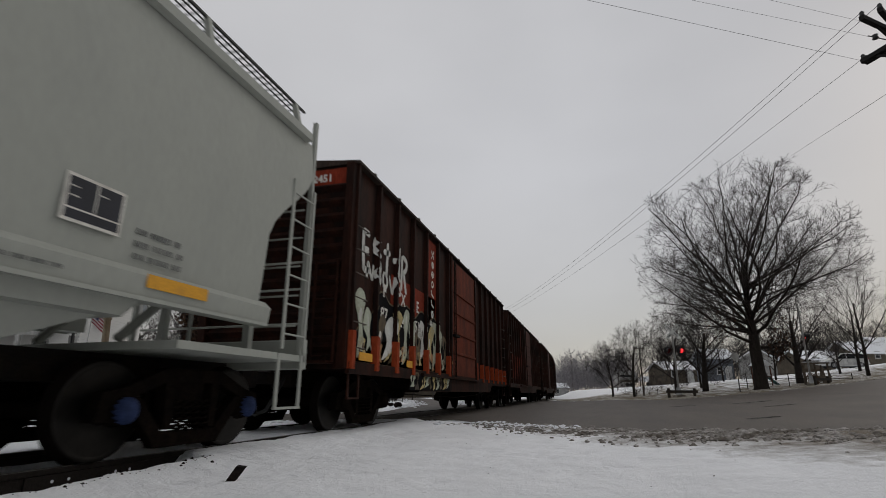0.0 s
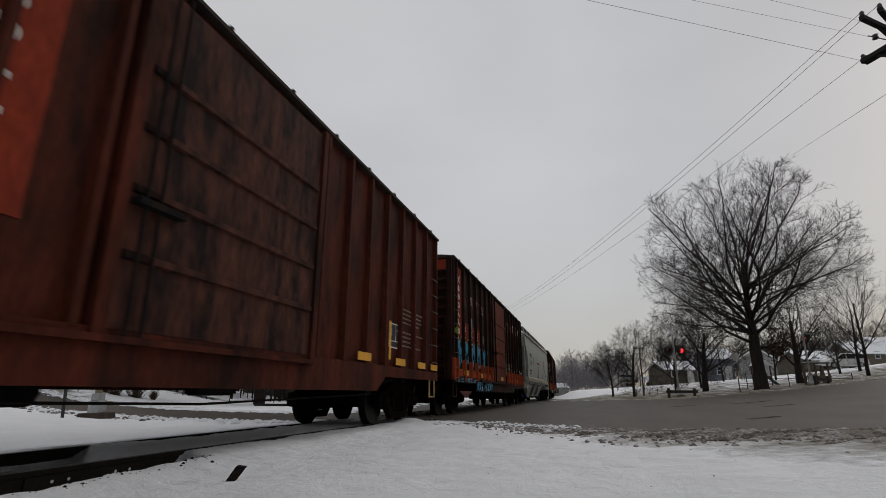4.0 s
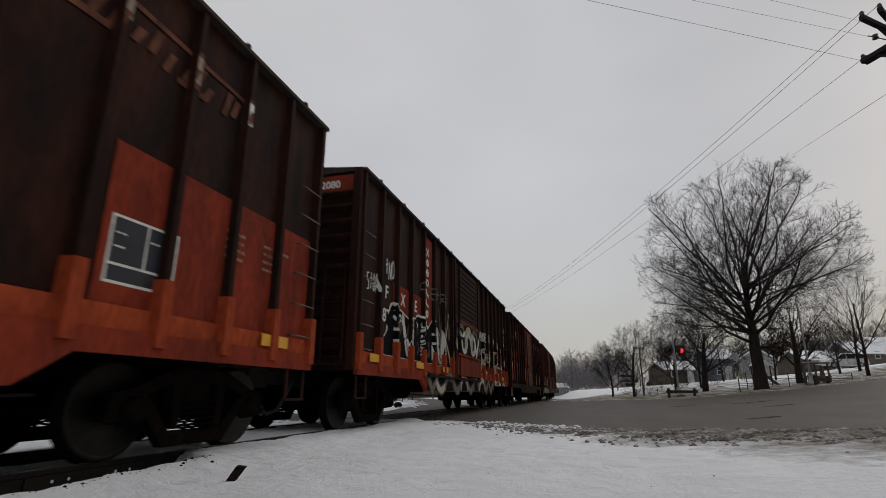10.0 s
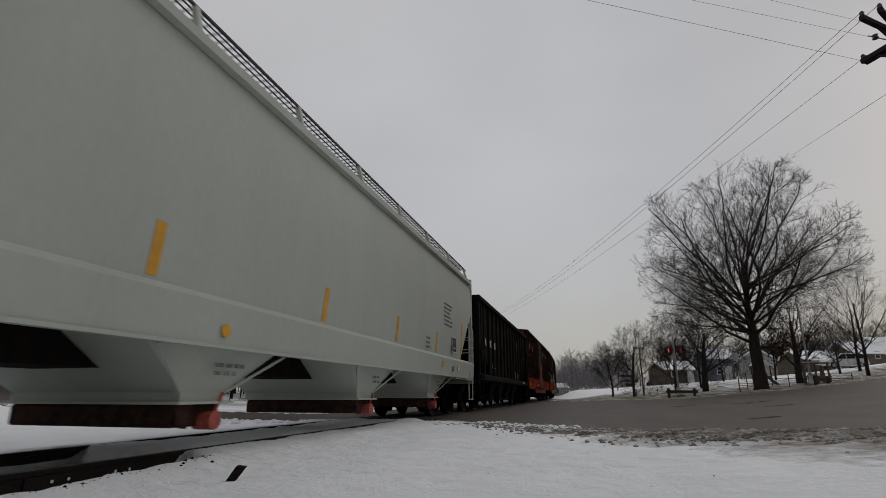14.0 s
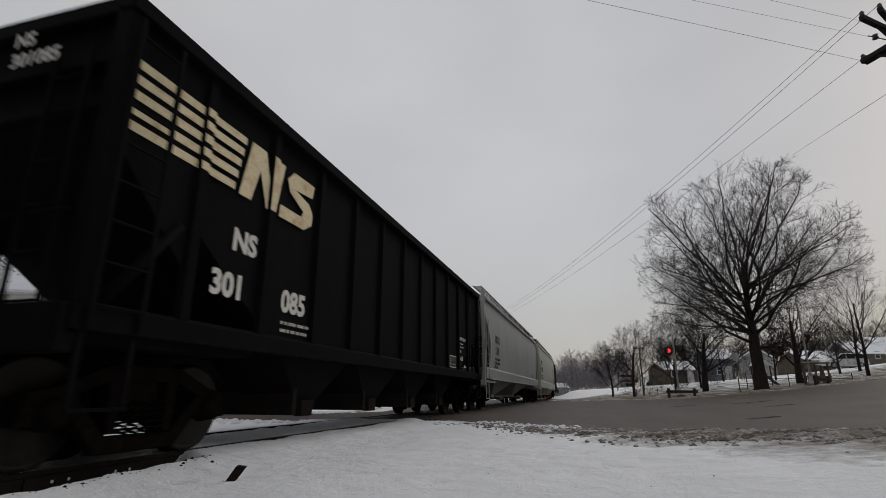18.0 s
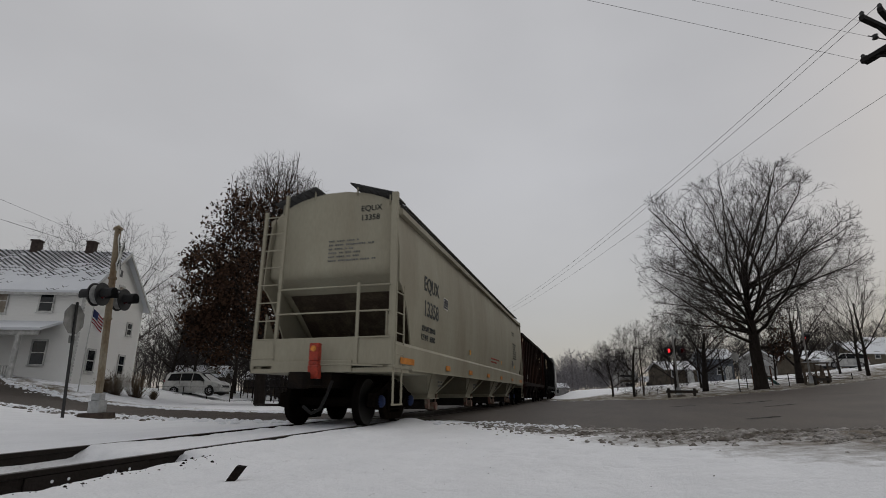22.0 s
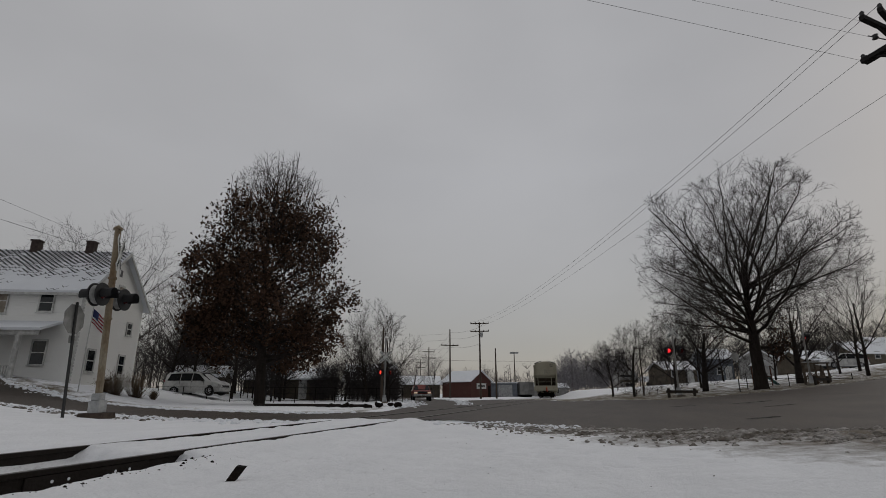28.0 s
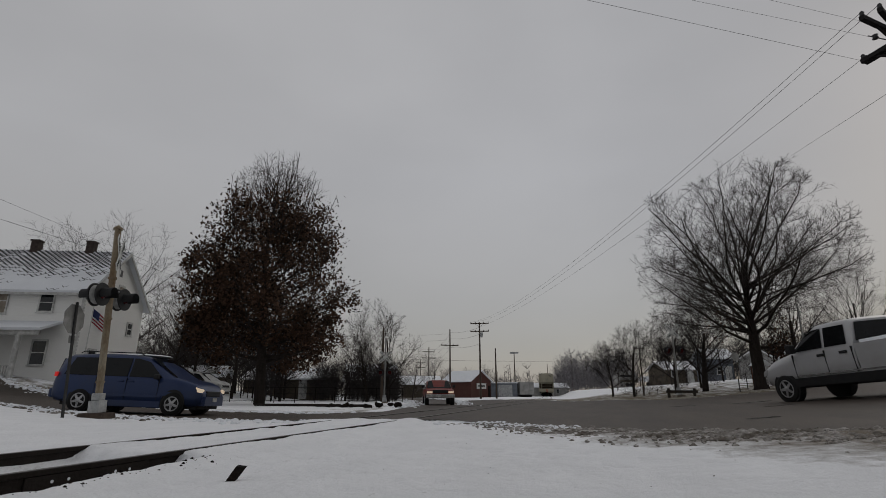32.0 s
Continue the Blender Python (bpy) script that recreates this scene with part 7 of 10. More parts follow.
    car, L, xs = open_hopper(dict(seed=3, material=crbrown, label="brown open hopper with pale emblem and patches", posts=13, post_material=crpost, letters=(("49", -5.68, 2.04, 0.38), ("CR", -4.70, 2.56, 0.36), ("50", -4.70, 2.04, 0.38), ("44", -3.72, 2.04, 0.38)),
                     print=((-5.5, 1.7, 0.6, 2), (-4.4, 1.75, 0.6, 3), (5.02, 1.95, 0.6, 4)), stencils=((4.08, 1.5, 0.62, 0.55),), patch_material=crlight,
                     patches=tuple((-5.85 + 0.975 * (k + 3) + 0.1, -5.85 + 0.975 * (k + 4) - 0.1, 1.34, (2.3, 2.55, 2.6, 2.58, 2.62, 2.5, 2.35, 2.2)[k]) for k in range(8))), -194.8, -209.0)
    mb = MB()
    rnd_cr = random.Random(77)
    # two lines run over posts and panels into the round emblem
    for k in range(2):
        z = 3.30 - k * 0.11
        for (a, b_, dx) in ((2.05, 2.845, 0), (2.868, 2.982, 0.066), (3.005, 3.82, 0), (3.843, 3.957, 0.066), (3.98, 4.3, 0)):
            part("emblem_line", MB().box(xs + dx - 0.002, xs + dx + 0.003, a, b_, z, z + 0.062), CREAM_INK, car)
    bars(car, xs, 2.08, 2.7, 3.52, 1, CREAM_INK, rnd_cr, 0.09, 0.03)
    bars(car, xs, 3.05, 3.65, 3.52, 1, CREAM_INK, rnd_cr, 0.09, 0.03)
    for r0, r1 in ((0.40, 0.27), (0.17, 0.10)):
        arc = np.linspace(-1.4, 2.5, 16)
        pts = [(4.38 + 0.85 * r0 * math.cos(a), 3.22 + r0 * 1.15 * math.sin(a)) for a in arc] + [(4.38 + 0.85 * r1 * math.cos(a), 3.22 + r1 * 1.15 * math.sin(a)) for a in arc[::-1]]
        mb.add([(xs + 0.004, *p) for p in pts], [(i, i + 1, 30 - i, 31 - i) for i in range(15)])
    mb.prism([(4.12, 3.0), (4.4, 2.78), (4.62, 2.86), (4.78, 2.55), (4.72, 2.5), (4.42, 2.62), (4.14, 2.8)], "x", xs - 0.002, xs + 0.003)
    # rear emblem on the end panel
    for r0, r1 in ((0.42, 0.3), (0.22, 0.12)):
        pts = [(-6.75 + r0 * math.cos(a), 3.2 + r0 * math.sin(a)) for a in np.linspace(-0.3, 3.2, 12)] + [(-6.75 + r1 * math.cos(a), 3.2 + r1 * math.sin(a)) for a in np.linspace(3.2, -0.3, 12)]
        mb.add([(xs + 0.024, *p) for p in pts], [(i, i + 1, 22 - i, 23 - i) for i in range(11)])
    mb.prism([(-7.05, 3.2), (-6.75, 3.05), (-6.7, 2.75), (-7.05, 3.0)], "x", xs + 0.02, xs + 0.025)
    for k in range(7):
        mb.box(xs + 0.02, xs + 0.025, -7.0 + k * 0.14, -6.9 + k * 0.14, 3.68, 3.86)
    part("painted_emblem", mb, CREAM_INK, car, "cream painted emblem and line")
    car, L = covered_hopper(dict(seed=7, material=beige, label="beige covered hopper with a red rear lamp, last car", cap="bearing_cap", posts=True, end_posts=False, tall_ladder=False, arch=0.62, cut=3.02, grime_shade=slope_grime_shade, sill=(1.09, 1.60), wide_bays=4.25, side_cut=2.75, cut_depth=1.0, gate=EQ_GATE, bracket=EQ_BRACKET, crank=EQ_BRACKET,
                        letters=(("EQUX", -8.3, 2.9, 0.46, BLACK_INK), ("13358", -8.3, 2.32, 0.5, BLACK_INK), ("LD LMT 220100", -8.35, 1.98, 0.16, BLACK_INK), ("LT WT   65900", -8.35, 1.78, 0.17, BLACK_INK)),
                        print=((6.3, 3.5, 0.9, 3, BLACK_INK), (6.3, 2.95, 1.3, 7, BLACK_INK), (-4.6, 1.36, 0.8, 1, BLACK_INK), (3.2, 1.36, 1.2, 2, BLACK_INK), (6.0, 1.36, 1.2, 1, BLACK_INK), (1.3, 1.36, 0.75, 2, DULL_INK), (0.4, 1.93, 1.95, 1, RED_INK), (0.4, 1.81, 1.6, 1, RED_INK)),
                        stencils=((6.05, 1.80, 0.42, 0.34), (-6.6, 2.70, 0.42, 0.3)), dashes=((-9.85, 0.85, ORANGE), (-6.4, 0.42, ORANGE), (-3.68, 0.46, ORANGE), (-0.68, 0.45, ORANGE), (2.25, 0.5, ORANGE), (5.5, 0.5, ORANGE), (8.4, 1.0, ORANGE)), dash_z=1.18, tags=((2.55, 1.85, YELLOW), (6.6, 1.85, YELLOW), (-3.5, 1.83, YELLOW)), bays=4), -210.1, -230.4)
    # this car is built a little wider and taller than the others
    grown = Matrix.Translation((0, 0, 1.1)) @ Matrix.Diagonal((1.05, 1, 1.045, 1)) @ Matrix.Translation((0, 0, -1.1))
    for ch in car.children:
        if not ch.name.startswith(("truck", "coupler", "wheel", "axle", "draft")):
            ch.matrix_basis = grown @ ch.matrix_basis
    etd_m = mat("etd_orange", (0.42, 0.05, 0.025), 0.5, 0, 0.15, 9, 40, 0.1, (0.2, 0.03, 0.02), 0.5)
    e = part("rear_marker", MB().box(0.0, 0.22, -L - 0.44, -L - 0.28, 0.88, 1.14, 0.02).box(0.0, 0.2, -L - 0.42, -L - 0.29, 1.14, 1.22, 0.01).box(0.01, 0.21, -L - 0.44, -L - 0.29, 1.22, 1.56, 0.02), etd_m, car, "red-orange end-of-train marker on the coupler")
    part("marker_lamp", MB().disc((0.11, -L - 0.445, 1.45), "y", [(-0.02, 0.05), (0.0, 0.06)], 12), mat("etd_lens", (0.8, 0.3, 0.05), 0.3, 0, 0.1), e)


consist()

# ---------------- trees ----------------
BARK = mat("bark", (0.021, 0.017, 0.015), 0.95, 0, 0.35, 4, 30, 0.6, (0.034, 0.028, 0.024), 0.4, stretch=(1, 1, 0.3), spec=0.1)
BARK_MID = mat("bark_mid", (0.042, 0.036, 0.033), 0.95, 0, 0.3, 4, 30, 0.5, (0.028, 0.024, 0.022), 0.5, spec=0.1)
# bark of far trees, with distance haze put into its colour
BARK_HAZE = mat("bark_haze", (0.075, 0.066, 0.06), 0.95, 0, 0.3, 4, 30, 0.4, (0.05, 0.043, 0.039), 0.5, spec=0.1)
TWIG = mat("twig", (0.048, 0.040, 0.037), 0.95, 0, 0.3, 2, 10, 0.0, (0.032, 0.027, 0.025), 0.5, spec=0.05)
# far twigs: paler base colours that hold the haze of distance
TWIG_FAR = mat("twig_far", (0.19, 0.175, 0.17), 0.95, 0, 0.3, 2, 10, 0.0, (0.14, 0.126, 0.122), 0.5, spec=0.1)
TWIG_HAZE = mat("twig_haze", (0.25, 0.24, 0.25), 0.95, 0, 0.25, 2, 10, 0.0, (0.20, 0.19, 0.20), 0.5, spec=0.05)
TWIG_MID = mat("twig_mid", (0.055, 0.049, 0.048), 0.95, 0, 0.3, 2, 10, 0.0, (0.036, 0.032, 0.032), 0.5, spec=0.03)
LEAF = mat("dead_leaf", (0.062, 0.034, 0.021), 0.9, 0, 0.4, 1.2, 9, 0.0, (0.030, 0.018, 0.012), 0.5, spec=0.1, island=0.75)


class Tree:
    """Grows limbs from a trunk by repeated branching; thick wood and fine twigs go into two meshes."""

    def __init__(self, seed, children, lengths, angles, lift, sides=(9, 6, 4, 3, 3), wander=0.12, wood_levels=2, first=(0.25, 0.3, 0.25, 0.2)):
        self.r = random.Random(seed)
        self.children, self.lengths, self.angles, self.lift, self.sides, self.wander, self.first = children, lengths, angles, lift, sides, wander, first
        self.pitch, self.thin, self.envelope, self.least, self.fork = None, 0.42, None, 0.006, 0.55
        self.wood, self.fine, self.tips, self.wood_levels = MB(), MB(), [], wood_levels

    def grow(self, p, d, length, rad, level, taper=0.45):
        r = self.r
        if self.envelope and level:
            # shorten what would leave the crown's outline
            for _ in range(12):
                e = p + d * length
                if self.envelope(e):
                    break
                length *= 0.9
        segs = (8, 7, 5, 3, 2)[min(level, 4)]
        pts, rads = [p.copy()], [rad]
        q = p.copy()
        dirs = [d.copy()]
        for i in range(segs):
            d = (d + Vector((r.gauss(0, 1), r.gauss(0, 1), r.gauss(0, 0.6))) * self.wander * (0.4 if level == 0 else 1) + Vector((0, 0, self.lift[min(level, 4)] / segs))).normalized()
            q = q + d * length / segs
            pts.append(q.copy())
            rads.append(rad * (1 - (1 - taper) * (i + 1) / segs))
            dirs.append(d.copy())
        (self.wood if level < self.wood_levels else self.fine).tube(pts, rads, self.sides[min(level, 4)])
        if level >= len(self.children):
            self.tips.append((pts[-1], dirs[-1]))
            self.tips.append((pts[len(pts) // 2], dirs[len(pts) // 2]))
            return
        n = self.children[level]
        phase = r.random() * 6.28
        f0 = self.first[min(level, 3)]
        for k in range(n):
            t = f0 + (1 - f0) * (k + r.random() * 0.6) / n
            t = min(t, 0.98)
            i = min(int(t * segs), segs - 1)
            f_ = t * segs - i
            base = pts[i].lerp(pts[i + 1], f_)
            dd = dirs[i]
            side = dd.orthogonal().normalized()
            side = Matrix.Rotation(phase + k * 2.4, 3, dd) @ side
            ang = radians(self.pitch(t) * r.uniform(0.8, 1.15) if level == 0 and self.pitch else r.uniform(*self.angles[level]))
            nd = (dd * math.cos(ang) + side * math.sin(ang)).normalized()
            ln = self.length_at(level, t) * r.uniform(0.75, 1.2)
            rr = rads[i] * (self.fork if level else self.thin) * (1.1 - 0.4 * t)
            self.grow(base, nd, ln, max(rr, self.least), level + 1, 0.3)

    def length_at(self, level, t):
        a, b_ = self.lengths[level]
        return a + (b_ - a) * t


def tree_thing(name, tree, x, y, z, label, category="tree", group="", bark=BARK, twig=TWIG, rot=0, leaves=None, leaf_mat=None, tilt=0):
    t = thing(name, pose(x, y, z, 0, tilt, rot + YAW), label, category, group)
    part("trunk", tree.wood, bark, t, "dark furrowed trunk and limbs")
    part("crown", tree.fine, twig, t, "fine bare twigs")
    if leaves:
        part("leaves", leaves, leaf_mat or LEAF, t, "clinging brown dead leaves")
    return t


def leaf_cloud(rnd, tips, n, size, spread, keep):
    mb = MB()
    k = 0
    while k < n:
        p, _ = tips[rnd.randrange(len(tips))]
        k += 1
        if not keep(p):
            continue
        for _ in range(rnd.randint(2, 4)):
            c = p + Vector((rnd.gauss(0, spread), rnd.gauss(0, spread), rnd.gauss(-0.05, spread)))
            a = Vector((rnd.gauss(0, 1), rnd.gauss(0, 1), rnd.gauss(0, 1))).normalized()
            b_ = a.orthogonal().normalized()
            s = size * rnd.uniform(0.6, 1.4)
            mb.add([c - a * s, c + b_ * s * 0.55 + a * s * 0.2, c + a * s, c - b_ * s * 0.6 + a * s * 0.1], [(0, 1, 2, 3)])
    return mb


def big_trees():
    # round-crowned bare tree by the far verge: limbs fan out from one fork
    x, y = view(23.6, 39.0)
    t = Tree(5, (0, 11, 7, 5), ((9, 9), (3.8, 2.1), (1.6, 1.0), (0.75, 0.5)), ((14, 72), (28, 52), (28, 58), (25, 55)), (0.0, 0.22, 0.26, 0.25, 0.2), wander=0.15, first=(0.55, 0.22, 0.15, 0.1))
    fork = 4.3
    t.least, t.fork = 0.0105, 0.44

    def crown(p):
        q = Vector((p.x / 8.6, p.y / (8.6 if p.y > 0 else 7.5), (p.z - 8.4) / (9.8 if p.z > 8.4 else 5.0)))
        return q.length < 1.0 + 0.13 * noise.noise(Vector((p.x, p.y, p.z)) * 0.45)
    t.envelope = crown
    t.wood.tube([(0, 0, -0.4), (0.02, 0, 0.3), (0.0, 0, 1.4), (0.02, 0.02, 3.0), (-0.03, 0, 4.4), (0.05, 0.03, 6.4), (0.0, 0.05, 8.6)], [0.72, 0.50, 0.42, 0.40, 0.32, 0.20, 0.12], 12)
    r = t.r
    t.grow(Vector((0, 0.05, 8.3)), Vector((0.05, 0, 1)), 9.6, 0.13, 1, 0.1)
    for k in range(26):
        f_ = (k + 0.5) / 26
        tilt_ = radians((10 + 72 * f_ ** 1.05) * r.uniform(0.88, 1.1))
        az = k * 2.39996 + 0.6
        d = Vector((math.sin(tilt_) * math.cos(az), math.sin(tilt_) * math.sin(az), math.cos(tilt_)))
        start = Vector((0.08 * math.cos(az), 0.08 * math.sin(az), fork - 0.9 + 4.3 * (1 - f_) ** 1.2 + r.uniform(-0.4, 0.4)))
        reach = 1 / math.sqrt((d.z / 13.8) ** 2 + ((d.x ** 2 + d.y ** 2) ** 0.5 / 8.6) ** 2)
        t.grow(start, d, reach * r.uniform(0.92, 1.06), r.uniform(0.095, 0.14) - 0.02 * (1 - f_), 1, 0.22)
    for k in range(16):
        tilt_ = radians(r.uniform(66, 90))
        az = k * 2.39996 + 1.9
        d = Vector((math.sin(tilt_) * math.cos(az), math.sin(tilt_) * math.sin(az), math.cos(tilt_)))
        t.grow(Vector((0.06 * math.cos(az), 0.06 * math.sin(az), r.uniform(4.2, 8.2))), d, r.uniform(7.4, 9.2), r.uniform(0.075, 0.11), 1, 0.2)
    # a few leaves hold on low round the fork
    rnd = random.Random(8)
    leaves = leaf_cloud(rnd, t.tips, 16000, 0.075, 0.25, lambda p: p.z < 5.8 and math.hypot(p.x, p.y) < 3.6 and rnd.random() < 0.7)
    tree_thing("bare_tree", t, x, y, ground_z(x, y) - 0.1, "large bare spreading tree with a round crown", leaves=leaves, tilt=0, rot=115)
    # oak that keeps its leaves
    x, y = view(-11.75, 34.0)
    prof = ((0.0, 0.3), (2.1, 0.5), (2.5, 3.6), (4.2, 5.2), (6.5, 5.7), (8.6, 5.9), (10.0, 5.5), (11.5, 5.0), (13.3, 4.5), (15.1, 3.7), (16.8, 2.7), (18.1, 1.1), (30, 0.1))

    def oak_radius(z):
        for (a, ra), (b_, rb) in zip(prof, prof[1:]):
            if a <= z <= b_:
                return ra + (rb - ra) * (z - a) / (b_ - a)
        return 0.1
    t = Tree(12, (62, 9, 5, 2), ((5, 5), (2.3, 1.2), (0.95, 0.6), (0.5, 0.4)), ((62, 84), (28, 60), (30, 60), (25, 50)), (0.0, 0.25, 0.2, 0.15, 0.1), wander=0.09, first=(0.19, 0.2, 0.2, 0.2))
    t.least, t.fork = 0.010, 0.5
    t.length_at = lambda level, f: max(1.0, 1.12 * oak_radius(-0.3 + 15.4 * f + 0.6 + 2.0 * f)) if level == 0 else Tree.length_at(t, level, f)
    t.pitch = lambda f: 82 - 52 * max(0.0, f - 0.2)
    t.envelope = lambda p: -1.5 < p.z and math.hypot(p.x, p.y) < oak_radius(max(0.0, p.z)) * (1.0 + 0.16 * noise.noise(Vector((p.x, p.y, p.z)) * 0.6))
    t.grow(Vector((0, 0, -0.3)), Vector((0, 0, 1)), 15.4, 0.37, 0, 0.1)
    for q in range(34):
        a = q * 2.4
        rr = 0.2 + 3.6 * (q % 7) / 7
        t.grow(Vector((rr * math.cos(a), rr * math.sin(a), 11.4)), Vector((0.14 * math.cos(a), 0.14 * math.sin(a), 1)).normalized(), 6.5 - 0.95 * rr, 0.05, 2, 0.2)
    rnd = random.Random(9)
    leaves = leaf_cloud(rnd, t.tips, 40000, 0.112, 0.24, lambda p: 2.4 < p.z < 13.8 and rnd.random() < min(1, 1.12 - (p.z - 2) / 13.5) * ((0.22 if p.z > 6 else 0.42) if noise.noise(Vector((p.x, p.y, p.z)) * 0.55) > 0.05 else 0.95))
    tree_thing("oak_tree", t, x, y, ground_z(x, y) - 0.1, "dense oak keeping its dark brown dead leaves", leaves=leaves, tilt=0.6)


big_trees()


def small_tree_meshes(seed, h, wide, pitch, least=0.012, kids=(11, 7, 5, 3), stout=0.015):
    t = Tree(seed, kids, ((h * 0.55, h * 0.40), (h * 0.24, h * 0.12), (h * 0.11, h * 0.06), (h * 0.05, h * 0.035)), ((18, 42), (22, 50), (25, 55), (25, 55)), (0.0, 0.25, 0.2, 0.15, 0.2), sides=(7, 5, 3, 3, 3), wander=0.1, first=(0.2, 0.2, 0.15, 0.1))
    t.least, t.fork = least, 0.45
    t.pitch = lambda f: pitch * (1.25 - 0.75 * f)
    t.envelope = lambda p: Vector((p.x / (h * wide), p.y / (h * wide), (p.z - h * 0.58) / (h * 0.44))).length < 1 + 0.15 * noise.noise(p * 0.8)
    t.grow(Vector((0, 0, -0.2)), Vector((0.03, 0, 1)), h * 0.60, h * stout, 0, 0.35)
    return t


def wood_trees():
    """Bare trees of the middle distance, a few kinds, each one an object."""
    kinds = [small_tree_meshes(21, 10.0, 0.42, 52), small_tree_meshes(22, 10.0, 0.36, 44), small_tree_meshes(23, 10.0, 0.48, 60), small_tree_meshes(24, 10.0, 0.30, 36), small_tree_meshes(26, 10.0, 0.36, 46, 0.006), small_tree_meshes(27, 10.0, 0.52, 62, 0.011, (14, 10, 6, 4), 0.02), small_tree_meshes(28, 10.0, 0.46, 50, 0.010, (12, 9, 7, 3), 0.034)]
    protos = [(t.wood.mesh("trunk", BARK if k < 5 else BARK_MID), t.fine.mesh("crown", TWIG if k < 5 else TWIG_MID)) for k, t in enumerate(kinds)]
    # beyond 60 m the same trees get copies paled for haze
    far = [(t.wood.mesh("trunk", BARK_HAZE), t.fine.mesh("crown", TWIG_FAR)) for t in kinds]
    spots = [(-29.7, 46, 1.6, 4), (-35.6, 46, 1.5, 4), (-42, 52, 1.4, 4), (-22.2, 42.5, 1.0, 2), (-19.6, 41, 0.85, 0), (-17.6, 44, 0.92, 2), (-25.0, 50, 1.15, 1), (-14.8, 48, 0.85, 0), (-20.5, 52, 1.0, 1), (-16.5, 55, 0.95, 0),
             (-6.9, 48, 0.92, 3), (-5.0, 48.5, 0.96, 0), (-10.0, 54, 0.7, 2), (-3.6, 62, 0.6, 2), (-8.4, 52, 0.62, 1), (-1.5, 78, 0.7, 0),
             (17.4, 48, 0.72, 5), (20.4, 46, 0.84, 5), (23.4, 47, 0.86, 6), (18.0, 56, 0.62, 5), (25.5, 52, 0.75, 1), (30.6, 45, 0.92, 6), (36.6, 45, 1.08, 4), (39.5, 52, 0.6, 5), (33.0, 52, 0.7, 4), (41.5, 52, 1.05, 4), (31, 58, 0.7, 4), (47, 62, 0.95, 4), (27, 62, 0.75, 3),
             (9.6, 112, 0.7, 0), (1, 130, 0.7, 1), (24.5, 74, 0.55, 2), (30, 80, 0.6, 1), (36, 84, 0.7, 0)]
    rnd = random.Random(4)
    for u, w, s, k in spots:
        x, y = view(u, w)
        t = thing("bare_tree", pose(x, y, ground_z(x, y), 0, 0, rnd.uniform(0, 360)), "bare dark winter tree", "tree", "bare trees round the crossing")
        t.scale = (s, s, s)
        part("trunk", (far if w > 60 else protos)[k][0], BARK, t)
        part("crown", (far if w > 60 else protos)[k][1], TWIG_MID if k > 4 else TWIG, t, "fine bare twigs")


wood_trees()


def far_woods(name, seed, n, spot, hrange, label, twig, dense=1, wide=0.42, thick=1.0):
    """Many small bare trees or bushes with forked branches."""
    rnd = random.Random(seed)
    mb = MB()
    for _ in range(n):
        u, w = spot(rnd)
        x, y = view(u, w)
        z = ground_z(x, y)
        h = rnd.uniform(*hrange)
        k = h * thick
        lean = Vector((rnd.gauss(0, 0.08), rnd.gauss(0, 0.08), 0)) * h
        base = Vector((x, y, z - 0.2))
        tip = Vector((x, y, z + h)) + lean
        mb.tube([base, base.lerp(tip, 0.5) - lean * 0.25, tip], [k * 0.008, k * 0.005, k * 0.0015], 4)
        for _ in range(12 * dense):
            t = rnd.uniform(0.08, 0.92)
            a = rnd.uniform(0, 6.28)
            l = h * wide * (1.0 - 0.65 * t) * rnd.uniform(0.6, 1.25)
            p0 = base.lerp(tip, t)
            p1 = p0 + Vector((math.cos(a) * l * 0.55, math.sin(a) * l * 0.55, l * rnd.uniform(0.2, 0.5)))
            p2 = p1 + Vector((math.cos(a + rnd.gauss(0, 0.4)) * l * 0.35, math.sin(a) * l * 0.35, l * rnd.uniform(0.25, 0.6)))
            mb.tube([p0, p1, p2], [k * 0.0045, k * 0.003, k * 0.001], 3)
            for _ in range(4):
                s = p0.lerp(p1, rnd.uniform(0.3, 1)) if rnd.random() < 0.5 else p1.lerp(p2, rnd.random())
                mb.tube([s, s + Vector((rnd.gauss(0, l * 0.22), rnd.gauss(0, l * 0.22), abs(rnd.gauss(0, l * 0.3))))], [k * 0.0022, k * 0.0009], 3)
    solo(name, mb, twig, label, "woods", kind="stuff")


far_woods("far_woods", 31, 120, lambda r: ((lambda w: (w * r.uniform(0.215, 0.36), w))(r.uniform(130, 210))), (5, 11.5), "distant haze-pale bare woods along the horizon", TWIG_HAZE, 3, thick=1.3)
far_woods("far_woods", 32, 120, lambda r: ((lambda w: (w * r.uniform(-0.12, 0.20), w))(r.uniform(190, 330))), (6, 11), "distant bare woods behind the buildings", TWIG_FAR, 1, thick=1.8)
far_woods("thicket", 33, 150, lambda r: (r.uniform(-13.5, -4.4), r.uniform(49, 60)), (1.6, 4.4), "dense grey-brown brush beside the side road", TWIG_MID, 2, 0.6, 1.1)
far_woods("thicket", 34, 115, lambda r: ((lambda w: (w * r.uniform(-0.60, -0.30), w))(r.uniform(46, 66))), (3, 8), "bare thicket behind the house and yard", TWIG_MID, 2, 0.5, 1.0)
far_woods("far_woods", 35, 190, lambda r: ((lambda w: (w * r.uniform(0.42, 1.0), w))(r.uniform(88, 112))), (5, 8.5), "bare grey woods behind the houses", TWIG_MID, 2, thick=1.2)
